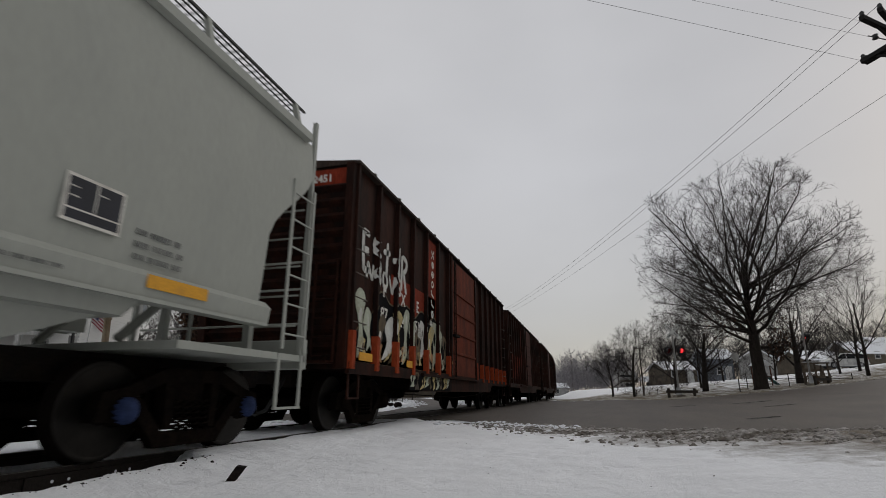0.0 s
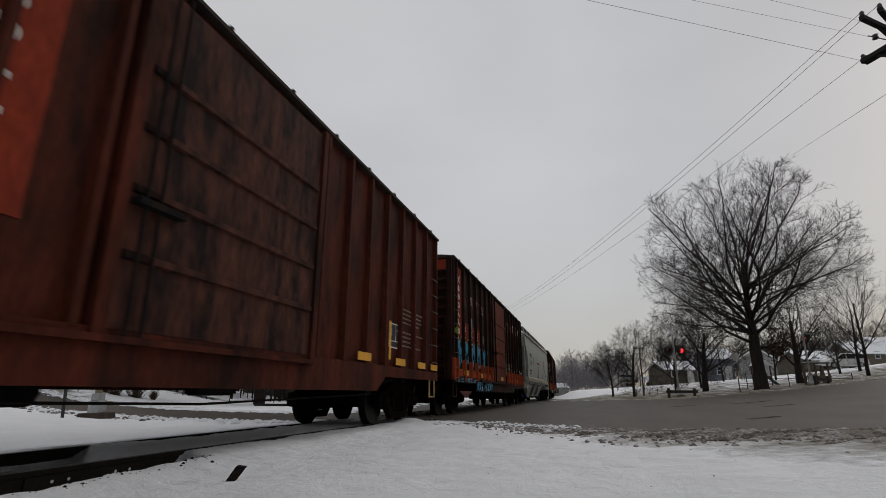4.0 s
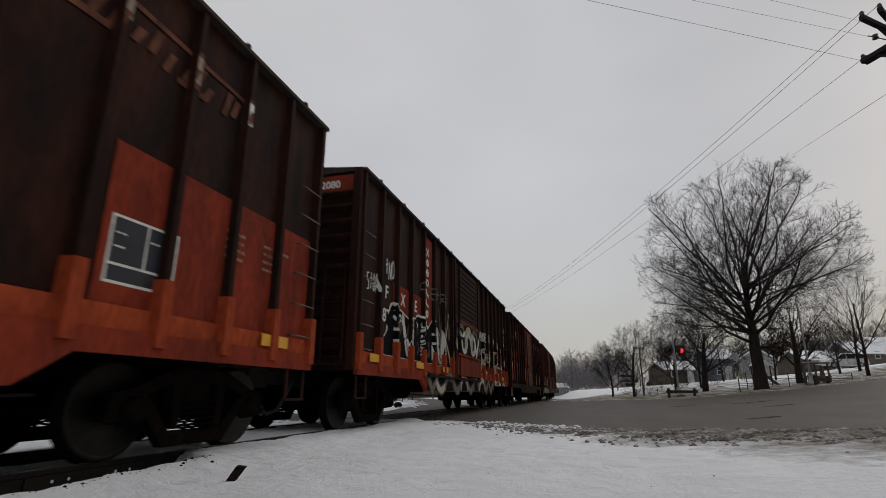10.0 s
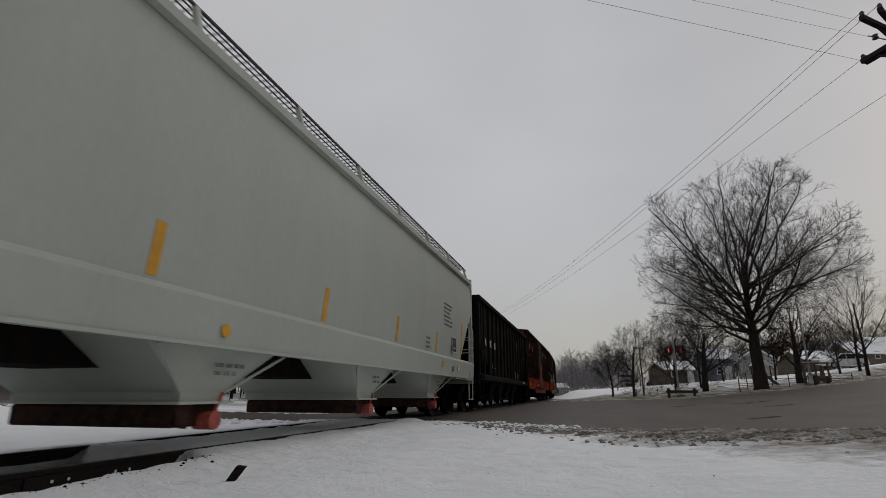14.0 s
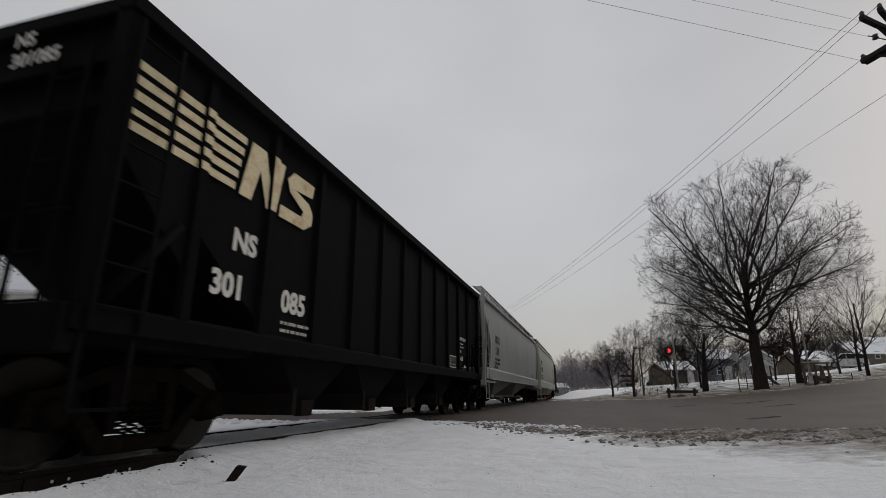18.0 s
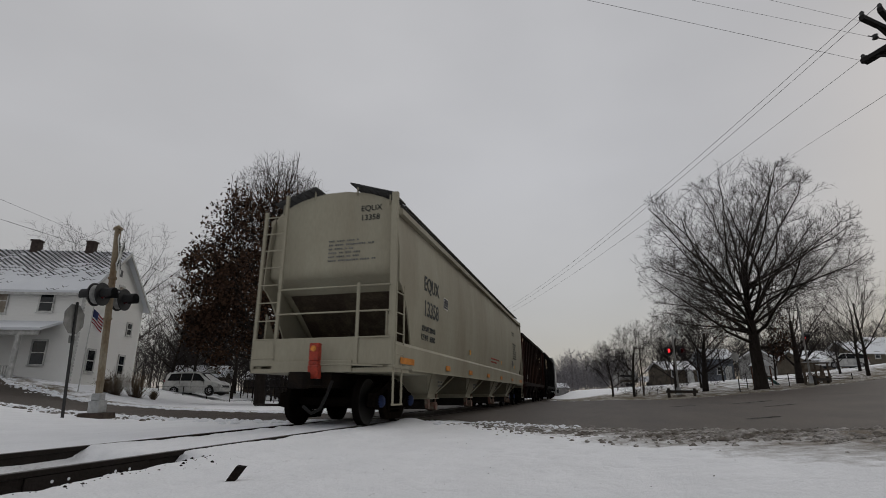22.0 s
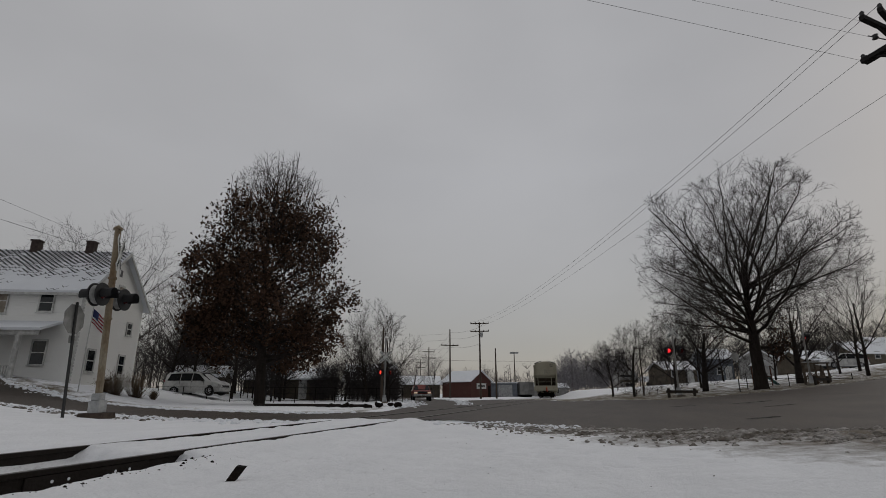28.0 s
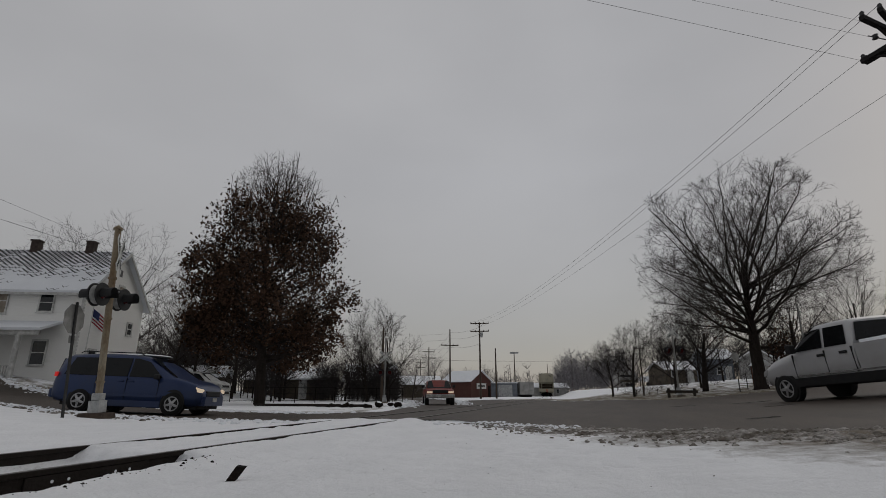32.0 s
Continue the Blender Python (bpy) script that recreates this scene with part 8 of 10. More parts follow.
far_woods("far_woods", 36, 60, lambda r: ((lambda w: (w * r.uniform(-1.0, -0.6), w))(r.uniform(55, 90))), (7, 10), "bare woods behind the white house", TWIG, 1)
far_woods("thicket", 37, 40, lambda r: ((lambda w: (w * r.uniform(0.34, 0.62), w))(r.uniform(47, 60))), (1.0, 3.0), "dark brush and saplings round the far houses", TWIG, 2, 0.5, 1.2)

# ---------------- crossing signals ----------------
POLE_STEEL = mat("weathered_mast", (0.26, 0.23, 0.17), 0.75, 0.0, 0.25, 2.5, 30, 0.2, (0.13, 0.08, 0.04), 0.5, stretch=(1, 1, 0.4))
PALE_MAST = mat("pale_mast", (0.25, 0.25, 0.24), 0.7, 0.1, 0.2, 2.5, 30, 0.1, (0.16, 0.15, 0.14), 0.4)
SIGNAL_BLACK = mat("signal_black", (0.016, 0.016, 0.017), 0.6, 0, 0.2)
SIGN_WHITE = mat("sign_white", (0.55, 0.56, 0.54), 0.6, 0, 0.1, 5, 50, 0.05, (0.42, 0.42, 0.40), 0.3)
LENS_ON = mat("lamp_red_lit", (0.5, 0.02, 0.02), 0.4, 0, 0.1, emit=((1.0, 0.03, 0.04), 1.6))
LENS_OFF = mat("lamp_red_dark", (0.06, 0.006, 0.008), 0.25, 0, 0.1)
LENS_AMBER = mat("lamp_orange_lit", (0.6, 0.04, 0.02), 0.4, 0, 0.1, emit=((1.0, 0.05, 0.03), 2.0))
RUSTY_PLINTH = mat("rusty_plinth", (0.075, 0.055, 0.042), 0.9, 0, 0.3, 5, 40, 0.4, (0.035, 0.025, 0.02), 0.5)
CONCRETE = mat("concrete", (0.24, 0.21, 0.17), 0.9, 0, 0.2, 3, 40, 0.4)
GALV = mat("galvanised", (0.45, 0.46, 0.46), 0.5, 0.3, 0.12, 4, 50, 0.1)
FLASHERS = []
PLATE_BACK = mat("lamp_back", (0.33, 0.33, 0.32), 0.6, 0.1, 0.12, 5, 40, 0.05)


def lamp_unit(sig, x, z, face, phase, lit, hood=0.3, r_plate=0.3):
    """A round black backing plate with hood and a lens that turns its lit or dark face forwards."""
    s = face
    plate = part("backing_plate", MB().disc((x, s * 0.10, z), "y", [(-0.015, r_plate), (0.015, r_plate)], 24), SIGNAL_BLACK, sig, "round black backing plate")
    mb = MB()
    ring = []
    for d in (0.11, 0.11 + hood):
        ring.append([(x + 0.155 * math.cos(a), s * d, z + 0.155 * math.sin(a)) for a in np.linspace(radians(-35), radians(215), 16)])
    vs = ring[0] + ring[1]
    mb.add(vs, [(i, i + 1, 17 + i, 16 + i) for i in range(15)], None, True)
    vs2 = [(x + (p[0] - x) * 1.05, p[1], z + (p[2] - z) * 1.05) for p in vs]
    mb.add(vs2, [(i, 16 + i, 17 + i, i + 1) for i in range(15)], None, True)
    part("hood", mb, SIGNAL_BLACK, plate, "black sun hood")
    part("lamp_housing", MB().disc((x, 0, z), "y", [(s * -0.06, 0.1), (s * -0.02, 0.2), (s * 0.07, 0.245), (s * 0.085, 0.25)], 20), PLATE_BACK, plate, "pale grey lamp back")
    if phase is None:
        part("lens", MB().disc((x, s * 0.115, z), "y", [(s * -0.005, 0.13), (s * 0.02, 0.1), (s * 0.03, 0.03)], 18), LENS_OFF, plate)
        return
    drum = part("lens", MB().disc((0, 0, 0), "y", [(s * 0.002, 0.135), (s * 0.018, 0.12), (s * 0.03, 0.05)], 18), lit, sig, "round red lens, flashing in turn", (x, s * 0.15, z))
    part("dark_face", MB().disc((0, 0, 0), "y", [(-s * 0.002, 0.135), (-s * 0.018, 0.12), (-s * 0.03, 0.05)], 18), LENS_OFF, drum, "unlit lens face")
    FLASHERS.append((drum, (x, s * 0.15, z), phase))


def crossbuck(sig, z, face, size=1.22, y=0.12, cx=0.0, turn=0.0):
    for k, a in enumerate((45, -45)):
        m = pose(0, 0, z, 0, 0, turn) @ pose(cx, face * (y + 0.02 * k), 0, 0, a, 0)
        b = part("crossbuck_arm", MB().box(-size / 2, size / 2, -0.008, 0.008, -0.115, 0.115), SIGN_WHITE, sig, "white crossbuck board", m)
        words = ("RAIL", "ROAD") if k else ("CROSS", "ING")
        for i, wd in enumerate(words):
            me = text_mesh(wd, 0.19, BLACK_INK, 0.002, 0.004)
            flip = Matrix.Rotation(radians(90), 4, "X") if face < 0 else Matrix.Rotation(radians(180), 4, "Z") @ Matrix.Rotation(radians(90), 4, "X")
            off = -size / 2 + 0.06 if i == 0 else 0.12
            part("lettering", me, BLACK_INK, b, "", Matrix.Translation(((off if face < 0 else -off), face * 0.011, -0.065)) @ flip)


def signal(u, w, turn, height, lamp_z, phase, label, lit=LENS_ON, lean=0.0, sway=0.0, both=False, sign_z=None, base=True, lamps=0.38, mast_r=0.065, buck_x=0.0, buck_turn=0.0, mast_m=None):
    x, y = view(u, w)
    sig = thing("crossing_signal", pose(x, y, ground_z(x, y), sway, lean, YAW + turn), label, "crossing signal", "railway crossing signals")
    part("mast", MB().cyl((0, 0, 0), (0, 0, height), mast_r, mast_r * 0.92, 14).disc((0, 0, height), "z", [(0, mast_r + 0.03), (0.06, mast_r + 0.03), (0.14, 0.01)], 14), mast_m or PALE_MAST, sig, "rust-streaked cream steel mast" if mast_m else "grey painted steel mast")
    for z in (0.85, height * 0.5, height * 0.72):
        part("band_clamp", MB().cyl((0, 0, z), (0, 0, z + 0.05), mast_r + 0.018, n=14), mast_m or PALE_MAST, sig)
    part("cross_arm", MB().tube([(-lamps, 0, lamp_z + 0.1), (lamps, 0, lamp_z + 0.1)], 0.03, 8), SIGNAL_BLACK, sig)
    faces = (-1, 1) if both else (-1,)
    for face in faces:
        for k, sx in enumerate((-1, 1)):
            ph = None if phase is None or face == 1 else (phase if sx < 0 else phase + 0.725)
            lamp_unit(sig, sx * lamps, lamp_z, face, ph, lit)
    crossbuck(sig, sign_z or height * 0.82, -1, cx=buck_x, turn=buck_turn)
    if base:
        part("base_box", MB().box(-0.16, 0.16, -0.14, 0.14, 0.12, 0.42, 0.01).box(-0.12, 0.12, -0.11, 0.11, 0.42, 0.6, 0.02), GALV, sig, "cast junction base")
        part("foundation", MB().prism([(-0.33, -0.05), (0.33, -0.05), (0.26, 0.12), (-0.26, 0.12)], "y", -0.3, 0.3), RUSTY_PLINTH if mast_m else CONCRETE, sig, "square rust-stained foundation" if mast_m else "square concrete foundation", pose(0, 0, 0, -sway))
    return sig


signal(-8.75, 13.5, 90, 4.95, 3.07, None, "rust-streaked leaning crossing signal with black lamps", both=True, lean=-1.2, sway=-2.8, sign_z=4.2, lamps=0.47, mast_r=0.085, buck_x=-0.12, buck_turn=24, mast_m=POLE_STEEL)
signal(15.95, 35.7, 0, 4.9, 3.05, 0.2, "white mast crossing signal with red flashing lamps", sign_z=4.35, lamps=0.44)
signal(25.6, 36.5, 55, 5.4, 3.35, 0.3, "tall crossing signal with flashing lamps before the tree", sign_z=4.9)
signal(-4.55, 41.0, 8, 4.9, 2.3, 0.4, "distant crossing signal with an orange flashing lamp", lit=LENS_AMBER, sign_z=3.5, base=True, lamps=0.36)


def gate_stub(u, w, turn):
    """Low timber guard and counterweight frame round a signal's foot."""
    x, y = view(u, w)
    t = thing("signal_guard", pose(x, y, ground_z(x, y), 0, 0, YAW + turn), "low weathered timber guard round the signal foot", "guard rail")
    for k, xx in enumerate((-0.9, 0.9)):
        part("post", MB().box(xx - 0.07, xx + 0.07, -0.07, 0.07, -0.1, 0.55, 0.01), TIE_WOOD, t)
    part("rail_board", MB().box(-1.1, 1.1, -0.1, -0.04, 0.25, 0.42, 0.01), TIE_WOOD, t)


gate_stub(15.9, 35.2, 5)
gate_stub(25.9, 35.9, 30)

# stop sign, seen from behind
x, y = view(-9.0, 12.65)
st = thing("stop_sign", pose(x, y, ground_z(x, y), -3.0, -1.0, YAW + 91), "stop sign seen from its bare metal back", "road sign")
part("post", MB().box(-0.03, 0.03, -0.02, 0.02, -0.2, 2.75), mat("sign_post", (0.05, 0.05, 0.05), 0.7, 0.3, 0.2), st, "dark steel channel post")
o = [(0.39 * math.cos(radians(22.5 + 45 * k)), 2.33 + 0.39 * math.sin(radians(22.5 + 45 * k))) for k in range(8)]
part("sign_plate", MB().prism(o, "y", 0.022, 0.028), mat("bare_aluminium", (0.30, 0.30, 0.29), 0.5, 0.4, 0.1), st, "bare octagonal plate")
part("tag_plate", MB().box(-0.11, 0.11, 0.022, 0.027, 1.74, 1.92), MATS["bare_aluminium"], st, "small plate under the sign")
x, y = view(26.0, 46.0)
st2 = thing("road_sign", pose(x - 0.0, y, ground_z(x, y), 0, 0, YAW), "road sign back on a dark post", "road sign")
x2, y2 = view(20.6, 36.6)
st2.matrix_basis = pose(x2, y2, ground_z(x2, y2), 0, 0, YAW)
part("post", MB().box(-0.03, 0.03, -0.02, 0.02, -0.2, 2.75), MATS["sign_post"], st2)
part("sign_plate", MB().prism([(0.3 * math.cos(radians(22.5 + 45 * k)), 2.4 + 0.3 * math.sin(radians(22.5 + 45 * k))) for k in range(8)], "y", -0.03, -0.024), MATS["bare_aluminium"], st2)

# ---------------- utility poles and wires ----------------
POLE_WOOD = mat("pole_wood", (0.075, 0.055, 0.042), 0.9, 0, 0.3, 3, 30, 0.4, (0.045, 0.034, 0.027), 0.5, stretch=(1, 1, 0.2))
WIRE = mat("wire", (0.03, 0.03, 0.03), 0.6, 0, 0.1)
GLASS_INS = mat("insulator", (0.05, 0.05, 0.05), 0.4, 0, 0.1)


def pole(u, w, h, arms=((0.2, 1.25), (0.95, 1.25)), turn=0, lean=0, transformer=False, label="wooden utility pole with two crossarms", r=0.15):
    x, y = view(u, w)
    z = ground_z(x, y)
    t = thing("utility_pole", pose(x, y, z, 0, lean, YAW + turn), label, "utility pole", "utility poles")
    part("shaft", MB().cyl((0, 0, -0.3), (0, 0, h), r, r * 0.62, 10), POLE_WOOD, t)
    tips = []
    for dz, half in arms:
        a = part("crossarm", MB().box(-half, half, 0.12, 0.24, h - dz - 0.07, h - dz + 0.07), POLE_WOOD, t)
        part("arm_brace", MB().tube([(-half * 0.5, 0.18, h - dz - 0.05), (0, 0.14, h - dz - 0.5), (half * 0.5, 0.18, h - dz - 0.05)], 0.02, 5), GLASS_INS, a)
        for k in (-0.95, -0.45, 0.45, 0.95):
            part("insulator", MB().disc((k * half, 0.18, h - dz + 0.07), "z", [(0, 0.03), (0.06, 0.05), (0.1, 0.06), (0.16, 0.03)], 8), GLASS_INS, a)
            tips.append(t.matrix_basis @ Vector((k * half, 0.18, h - dz + 0.2)))
    if transformer:
        part("transformer", MB().cyl((0.3, -0.1, h - 2.2), (0.3, -0.1, h - 1.5), 0.2, n=12), GALV, t, "grey can transformer")
    return t, tips


def wire(a, b_, sag, r=0.010, name="power_line"):
    a, b_ = Vector(a), Vector(b_)
    pts = [a.lerp(b_, k / 24) - Vector((0, 0, sag * 4 * (k / 24) * (1 - k / 24))) for k in range(25)]
    solo(name, MB().tube(pts, r, 4), WIRE, "thin dark overhead power line", "power line", "overhead wires")


main_pole, main_tips = pole(5.35, 75, 10.8, arms=((0.15, 1.35), (1.3, 1.35)), turn=-10, transformer=True)
pole(1.15, 85, 11.0, arms=((2.6, 1.5),), turn=15, label="wooden utility pole with a low crossarm")
pole(-3.0, 110, 10.2, arms=((0.9, 1.3), (2.2, 1.5)), turn=15)
pole(-6.5, 150, 10.2, arms=((0.9, 1.3), (2.2, 1.5)), turn=15)
pole(-5.35, 46, 6.4, arms=(), label="plain wooden pole beside the signal", r=0.13)
pole(7.5, 74, 6.9, arms=(), label="bare dark wooden pole", r=0.14)
t, _ = pole(15.1, 110, 8.9, arms=(), label="pole with a floodlight on top", r=0.14)
part("floodlight", MB().box(-0.9, 0.9, -0.3, 0.3, 8.75, 9.1, 0.05), GALV, t)
pole(19.0, 50, 4.6, arms=((0.2, 0.5),), label="short dark pole near the trees", r=0.08)
for u, w in ((37, 150), (34, 170), (44, 160), (27, 210), (25, 240)):
    pole(u, w, 10, arms=(), label="far bare wooden pole", r=0.13)

# the near pole stands just outside the view; its arm ends reach into it
def near_pole():
    pu, pw, top = 11.97, 11.18, 9.6
    x, y = view(pu, pw)
    z0 = ground_z(x, y)
    t = thing("utility_pole", pose(x, y, z0, 0, 0, YAW), "near wooden utility pole with tarred crossarms", "utility pole", "utility poles")
    part("shaft", MB().cyl((0, 0, -0.3), (0, 0, top - z0 + 0.6), 0.17, 0.12, 12), POLE_WOOD, t)
    tar = mat("tarred_wood", (0.014, 0.012, 0.012), 0.85, 0, 0.3, 3, 30, 0.3)
    tips = []

    def arm(u, w, dz, side, thick=0.055):
        d = Vector((u - pu, w - pw, 0))
        n = Vector((-d.y, d.x, 0)).normalized() * side
        z = top - z0 - 0.12 + dz
        a, b_ = Vector((0, 0, z)) + n - d.normalized() * 0.3, Vector((d.x, d.y, z)) + n
        k = n.normalized() * thick if side else Vector((-d.y, d.x, 0)).normalized() * thick
        up = Vector((0, 0, 0.06))
        ob = part("crossarm", MB().rings([[p - k - up, p + k - up, p + k + up, p - k + up] for p in (a, b_)]), tar, t, "tarred wooden crossarm")
        e = b_ - d.normalized() * 0.06
        part("insulator", MB().disc((e.x, e.y, e.z + 0.06), "z", [(0, 0.025), (0.03, 0.055), (0.06, 0.04), (0.09, 0.055), (0.13, 0.03)], 10), GLASS_INS, ob)
        part("arm_brace", MB().tube([a.lerp(b_, 0.72) - up, Vector((0, 0, z - 0.55))], 0.03, 6), tar, ob)
        tips.append(t.matrix_basis @ (e + Vector((0, 0, 0.18))))
        return ob
    arm(10.26, 10.44, 0.0, 0.0)
    arm(10.49, 10.17, 0.0, 0.0)
    arm(11.71, 12.19, 0.0, -0.07)
    arm(11.71, 12.19, 0.0, 0.07)
    part("spool_insulator", MB().disc((11.2 - pu, 11.17 - pw, top - z0 - 0.1), "z", [(-0.08, 0.03), (-0.05, 0.075), (0.0, 0.05), (0.05, 0.075), (0.08, 0.03)], 12), GLASS_INS, t, "dark spool insulator")
    part("guy_strand", MB().tube([(11.0 - pu, 11.15 - pw, top - z0 - 0.08), (0, 0, top - z0 - 0.3)], 0.012, 5), GLASS_INS, t)
    return tips


near_tips = near_pole()
wire(near_tips[0], main_tips[0], 1.5, 0.006)
wire(near_tips[1], main_tips[1], 1.5, 0.006)
wire(near_tips[2], main_tips[4], 1.1, 0.006)
# lines that cross high over the street
wire(view(-5.0, 10.0) + (11.9,), view(13.6, 14.2) + (11.0,), 0.0, 0.005)
wire(view(0.2, 11.5) + (12.65,), view(18.0, 15.1) + (11.85,), 0.0, 0.004)
wire(view(5.6, 12.0) + (12.5,), view(18.0, 14.8) + (12.0,), 0.0, 0.004)
wire(view(22.5, 30.0) + (15.4,), view(12.5, 11.2) + (8.7,), 0.0, 0.007)
wire(view(-30.0, 32.0) + (11.95,), view(-24.7, 40.0) + (10.8,), 0.0, 0.014)
wire(view(-24.7, 40.0) + (10.8,), view(-12.0, 60.0) + (8.0,), 0.3, 0.014)
wire(view(-28.5, 30.0) + (12.65,), view(-23.5, 45.0) + (10.8,), 0.0, 0.010)
for z in (10.2, 9.2, 7.8):
    wire(view(1.15, 85) + (z,), view(-3.0, 110) + (z - 1.2,), 0.6, 0.016)
    wire(view(1.15, 85) + (z + 0.2,), view(5.35, 75) + (z - 0.2,), 0.3, 0.014)
    wire(view(-14, 62) + (z * 0.72 + 1.2,), view(1.15, 85) + (z,), 0.6, 0.014)
wire(view(-10, 140) + (9.6,), view(75, 135) + (10.2,), 1.0, 0.03)

# ---------------- houses ----------------
SIDING = mat("white_siding", (0.74, 0.74, 0.72), 0.7, 0, 0.04, 0.6, 20, 0.05, (0.72, 0.71, 0.68), 0.4, sharp=0.3)
SHINGLE = mat("snowy_shingles", (0.66, 0.68, 0.71), 0.85, 0, 0.06, 0.5, 30, 0.1, (0.6, 0.62, 0.65), 0.4)
DARK_SHINGLE = mat("dark_shingle", (0.05, 0.052, 0.055), 0.9, 0, 0.3, 3, 20, 0.2, rand=0.3)
WINDOW_GLASS = glass_mat("window_glass", (0.018, 0.022, 0.025))
TRIM = mat("white_trim", (0.60, 0.60, 0.58), 0.7, 0, 0.06)
CURTAIN = mat("curtain", (0.30, 0.26, 0.21), 0.9, 0, 0.15)
CHIMNEY = mat("chimney_brick", (0.055, 0.04, 0.035), 0.9, 0, 0.3, 6, 30, 0.4)


def window(house, face, a, z, w, h, at, mat_glass=None, bars_=1):
    """A sash window on a wall: face 'w' is the wall towards the road, face 'u' the gable wall. a: place along the wall; at: the wall's plane."""
    def bx(x0, x1, d0, d1, z0, z1):
        return (x0, x1, at + d0, at + d1, z0, z1) if face == "w" else (at + d0, at + d1, x0, x1, z0, z1)
    s = -1 if face == "w" else 1
    fr = MB()
    for x0, x1, z0, z1 in ((a - w / 2 - 0.09, a - w / 2, z - 0.09, z + h + 0.12), (a + w / 2, a + w / 2 + 0.09, z - 0.09, z + h + 0.12), (a - w / 2, a + w / 2, z + h, z + h + 0.12), (a - w / 2, a + w / 2, z - 0.09, z), (a - w / 2, a + w / 2, z + h / 2 - 0.03, z + h / 2 + 0.03)):
        d = sorted((s * 0.0, s * 0.05))
        fr.box(*bx(x0, x1, d[0], d[1], z0, z1))
    win = part("window", fr, TRIM, house, "white framed sash window")
    d = sorted((s * 0.005, s * 0.012))
    part("pane", MB().box(*bx(a - w / 2, a + w / 2, d[0], d[1], z, z + h / 2 - 0.03)), mat_glass or WINDOW_GLASS, win)
    part("pane", MB().box(*bx(a - w / 2, a + w / 2, d[0], d[1], z + h / 2 + 0.03, z + h)), mat_glass or WINDOW_GLASS, win)
    d = sorted((s * 0.0, s * 0.1))
    part("sill", MB().box(*bx(a - w / 2 - 0.13, a + w / 2 + 0.13, d[0], d[1], z - 0.13, z - 0.08)), TRIM, win)
    return win


def white_house():
    """Two-storey frame house. Local x runs along the road front, y away from it; the origin is its near corner."""
    ox, oy = view(-21.5, 30.2)
    base = 1.0
    hs = thing("farmhouse", pose(ox, oy, base, 0, 0, YAW + 5), "white two-storey clapboard house with a snowy roof", "house")
    LX, D, EZ, RZ = 14.0, 7.1, 5.75, 8.85
    wall = MB().prism([(0, -0.6), (D, -0.6), (D, EZ), (D / 2, RZ - 0.1), (0, EZ)], "x", -LX, 0)
    part("wall", wall, SIDING, hs, "white clapboard walls")
    # overlapping clapboards on the front and on the gable
    step = 0.19
    k = 0
    while -0.5 + k * step < RZ - 0.4:
        z = -0.5 + k * step
        if z < EZ - 0.05:
            part("clapboard", MB().prism([(-0.002, z + step), (-0.004, z + step), (-0.027, z), (-0.002, z)], "x", -LX, -0.1), SIDING, hs)
        inset = 0.0 if z < EZ else (z + 0.1 - EZ) / (RZ - EZ) * D / 2
        part("clapboard", MB().prism([(0.002, z + step), (0.004, z + step), (0.027, z), (0.002, z)], "y", 0.02 + inset, D - inset), SIDING, hs)
        k += 1
    # roof slabs with overhang
    run, rise = D / 2, RZ - EZ
    n = Vector((0, -rise, run)).normalized()
    for s in (1, -1):
        def yy(v):
            return v if s > 0 else D - v
        pts = [(yy(-0.42), EZ - 0.42 * rise / run), (yy(D / 2), RZ), (yy(D / 2), RZ + 0.14), (yy(-0.42), EZ - 0.42 * rise / run + 0.14)]
        rf = part("roof", MB().prism(pts, "x", -LX - 0.3, 0.4), SHINGLE, hs, "snow dusted shingle roof")
        if s > 0:
            # diamond shingles showing dark through the snow
            rnd = random.Random(3)
            slope = math.hypot(run + 0.42, rise + 0.42 * rise / run)
            dm = MB().add([(-0.17, 0, 0), (0, -0.15, 0), (0.17, 0, 0), (0, 0.15, 0), (-0.17, 0, 0.012), (0, -0.15, 0.012), (0.17, 0, 0.012), (0, 0.15, 0.012)], [(4, 5, 6, 7), (0, 1, 5, 4), (1, 2, 6, 5), (2, 3, 7, 6), (3, 0, 4, 7)])
            edge = MB()
            ang = math.atan2(rise, run)
            for r_ in range(34):
                v = 0.1 + r_ * (slope - 0.15) / 34
                for c in range(44):
                    xx = 0.2 - c * 0.36 - (0.18 if r_ % 2 else 0)
                    frac = v / slope
                    chance = 0.10 + 1.1 * max(0, frac - 0.12) ** 1.1 + 0.5 * noise.noise(Vector((xx * 0.35, v * 0.7, 1)))
                    if frac > 0.93:
                        chance = 1
                    if rnd.random() < chance * 1.25 - 0.12:
                        px_, py_ = xx, -0.42 + v * math.cos(ang)
                        pz_ = EZ - 0.42 * rise / run + 0.145 + v * math.sin(ang)
                        w_ = 0.13
                        ca, sa = math.cos(ang), math.sin(ang)
                        th = 0.05 + 0.09 * frac
                        for s2 in (1, -1):
                            edge.add([(px_, py_ - 0.1 * ca, pz_ - 0.1 * sa), (px_ + s2 * 0.19, py_ + 0.08 * ca, pz_ + 0.08 * sa), (px_ + s2 * 0.19, py_ + (0.08 + th) * ca, pz_ + (0.08 + th) * sa), (px_, py_ + (th - 0.1) * ca, pz_ + (th - 0.1) * sa)], [(0, 1, 2, 3)])
            sh = part("shingle_edges", edge, DARK_SHINGLE, rf, "dark shingle edges showing through the snow")
            sh["kind"] = "stuff"
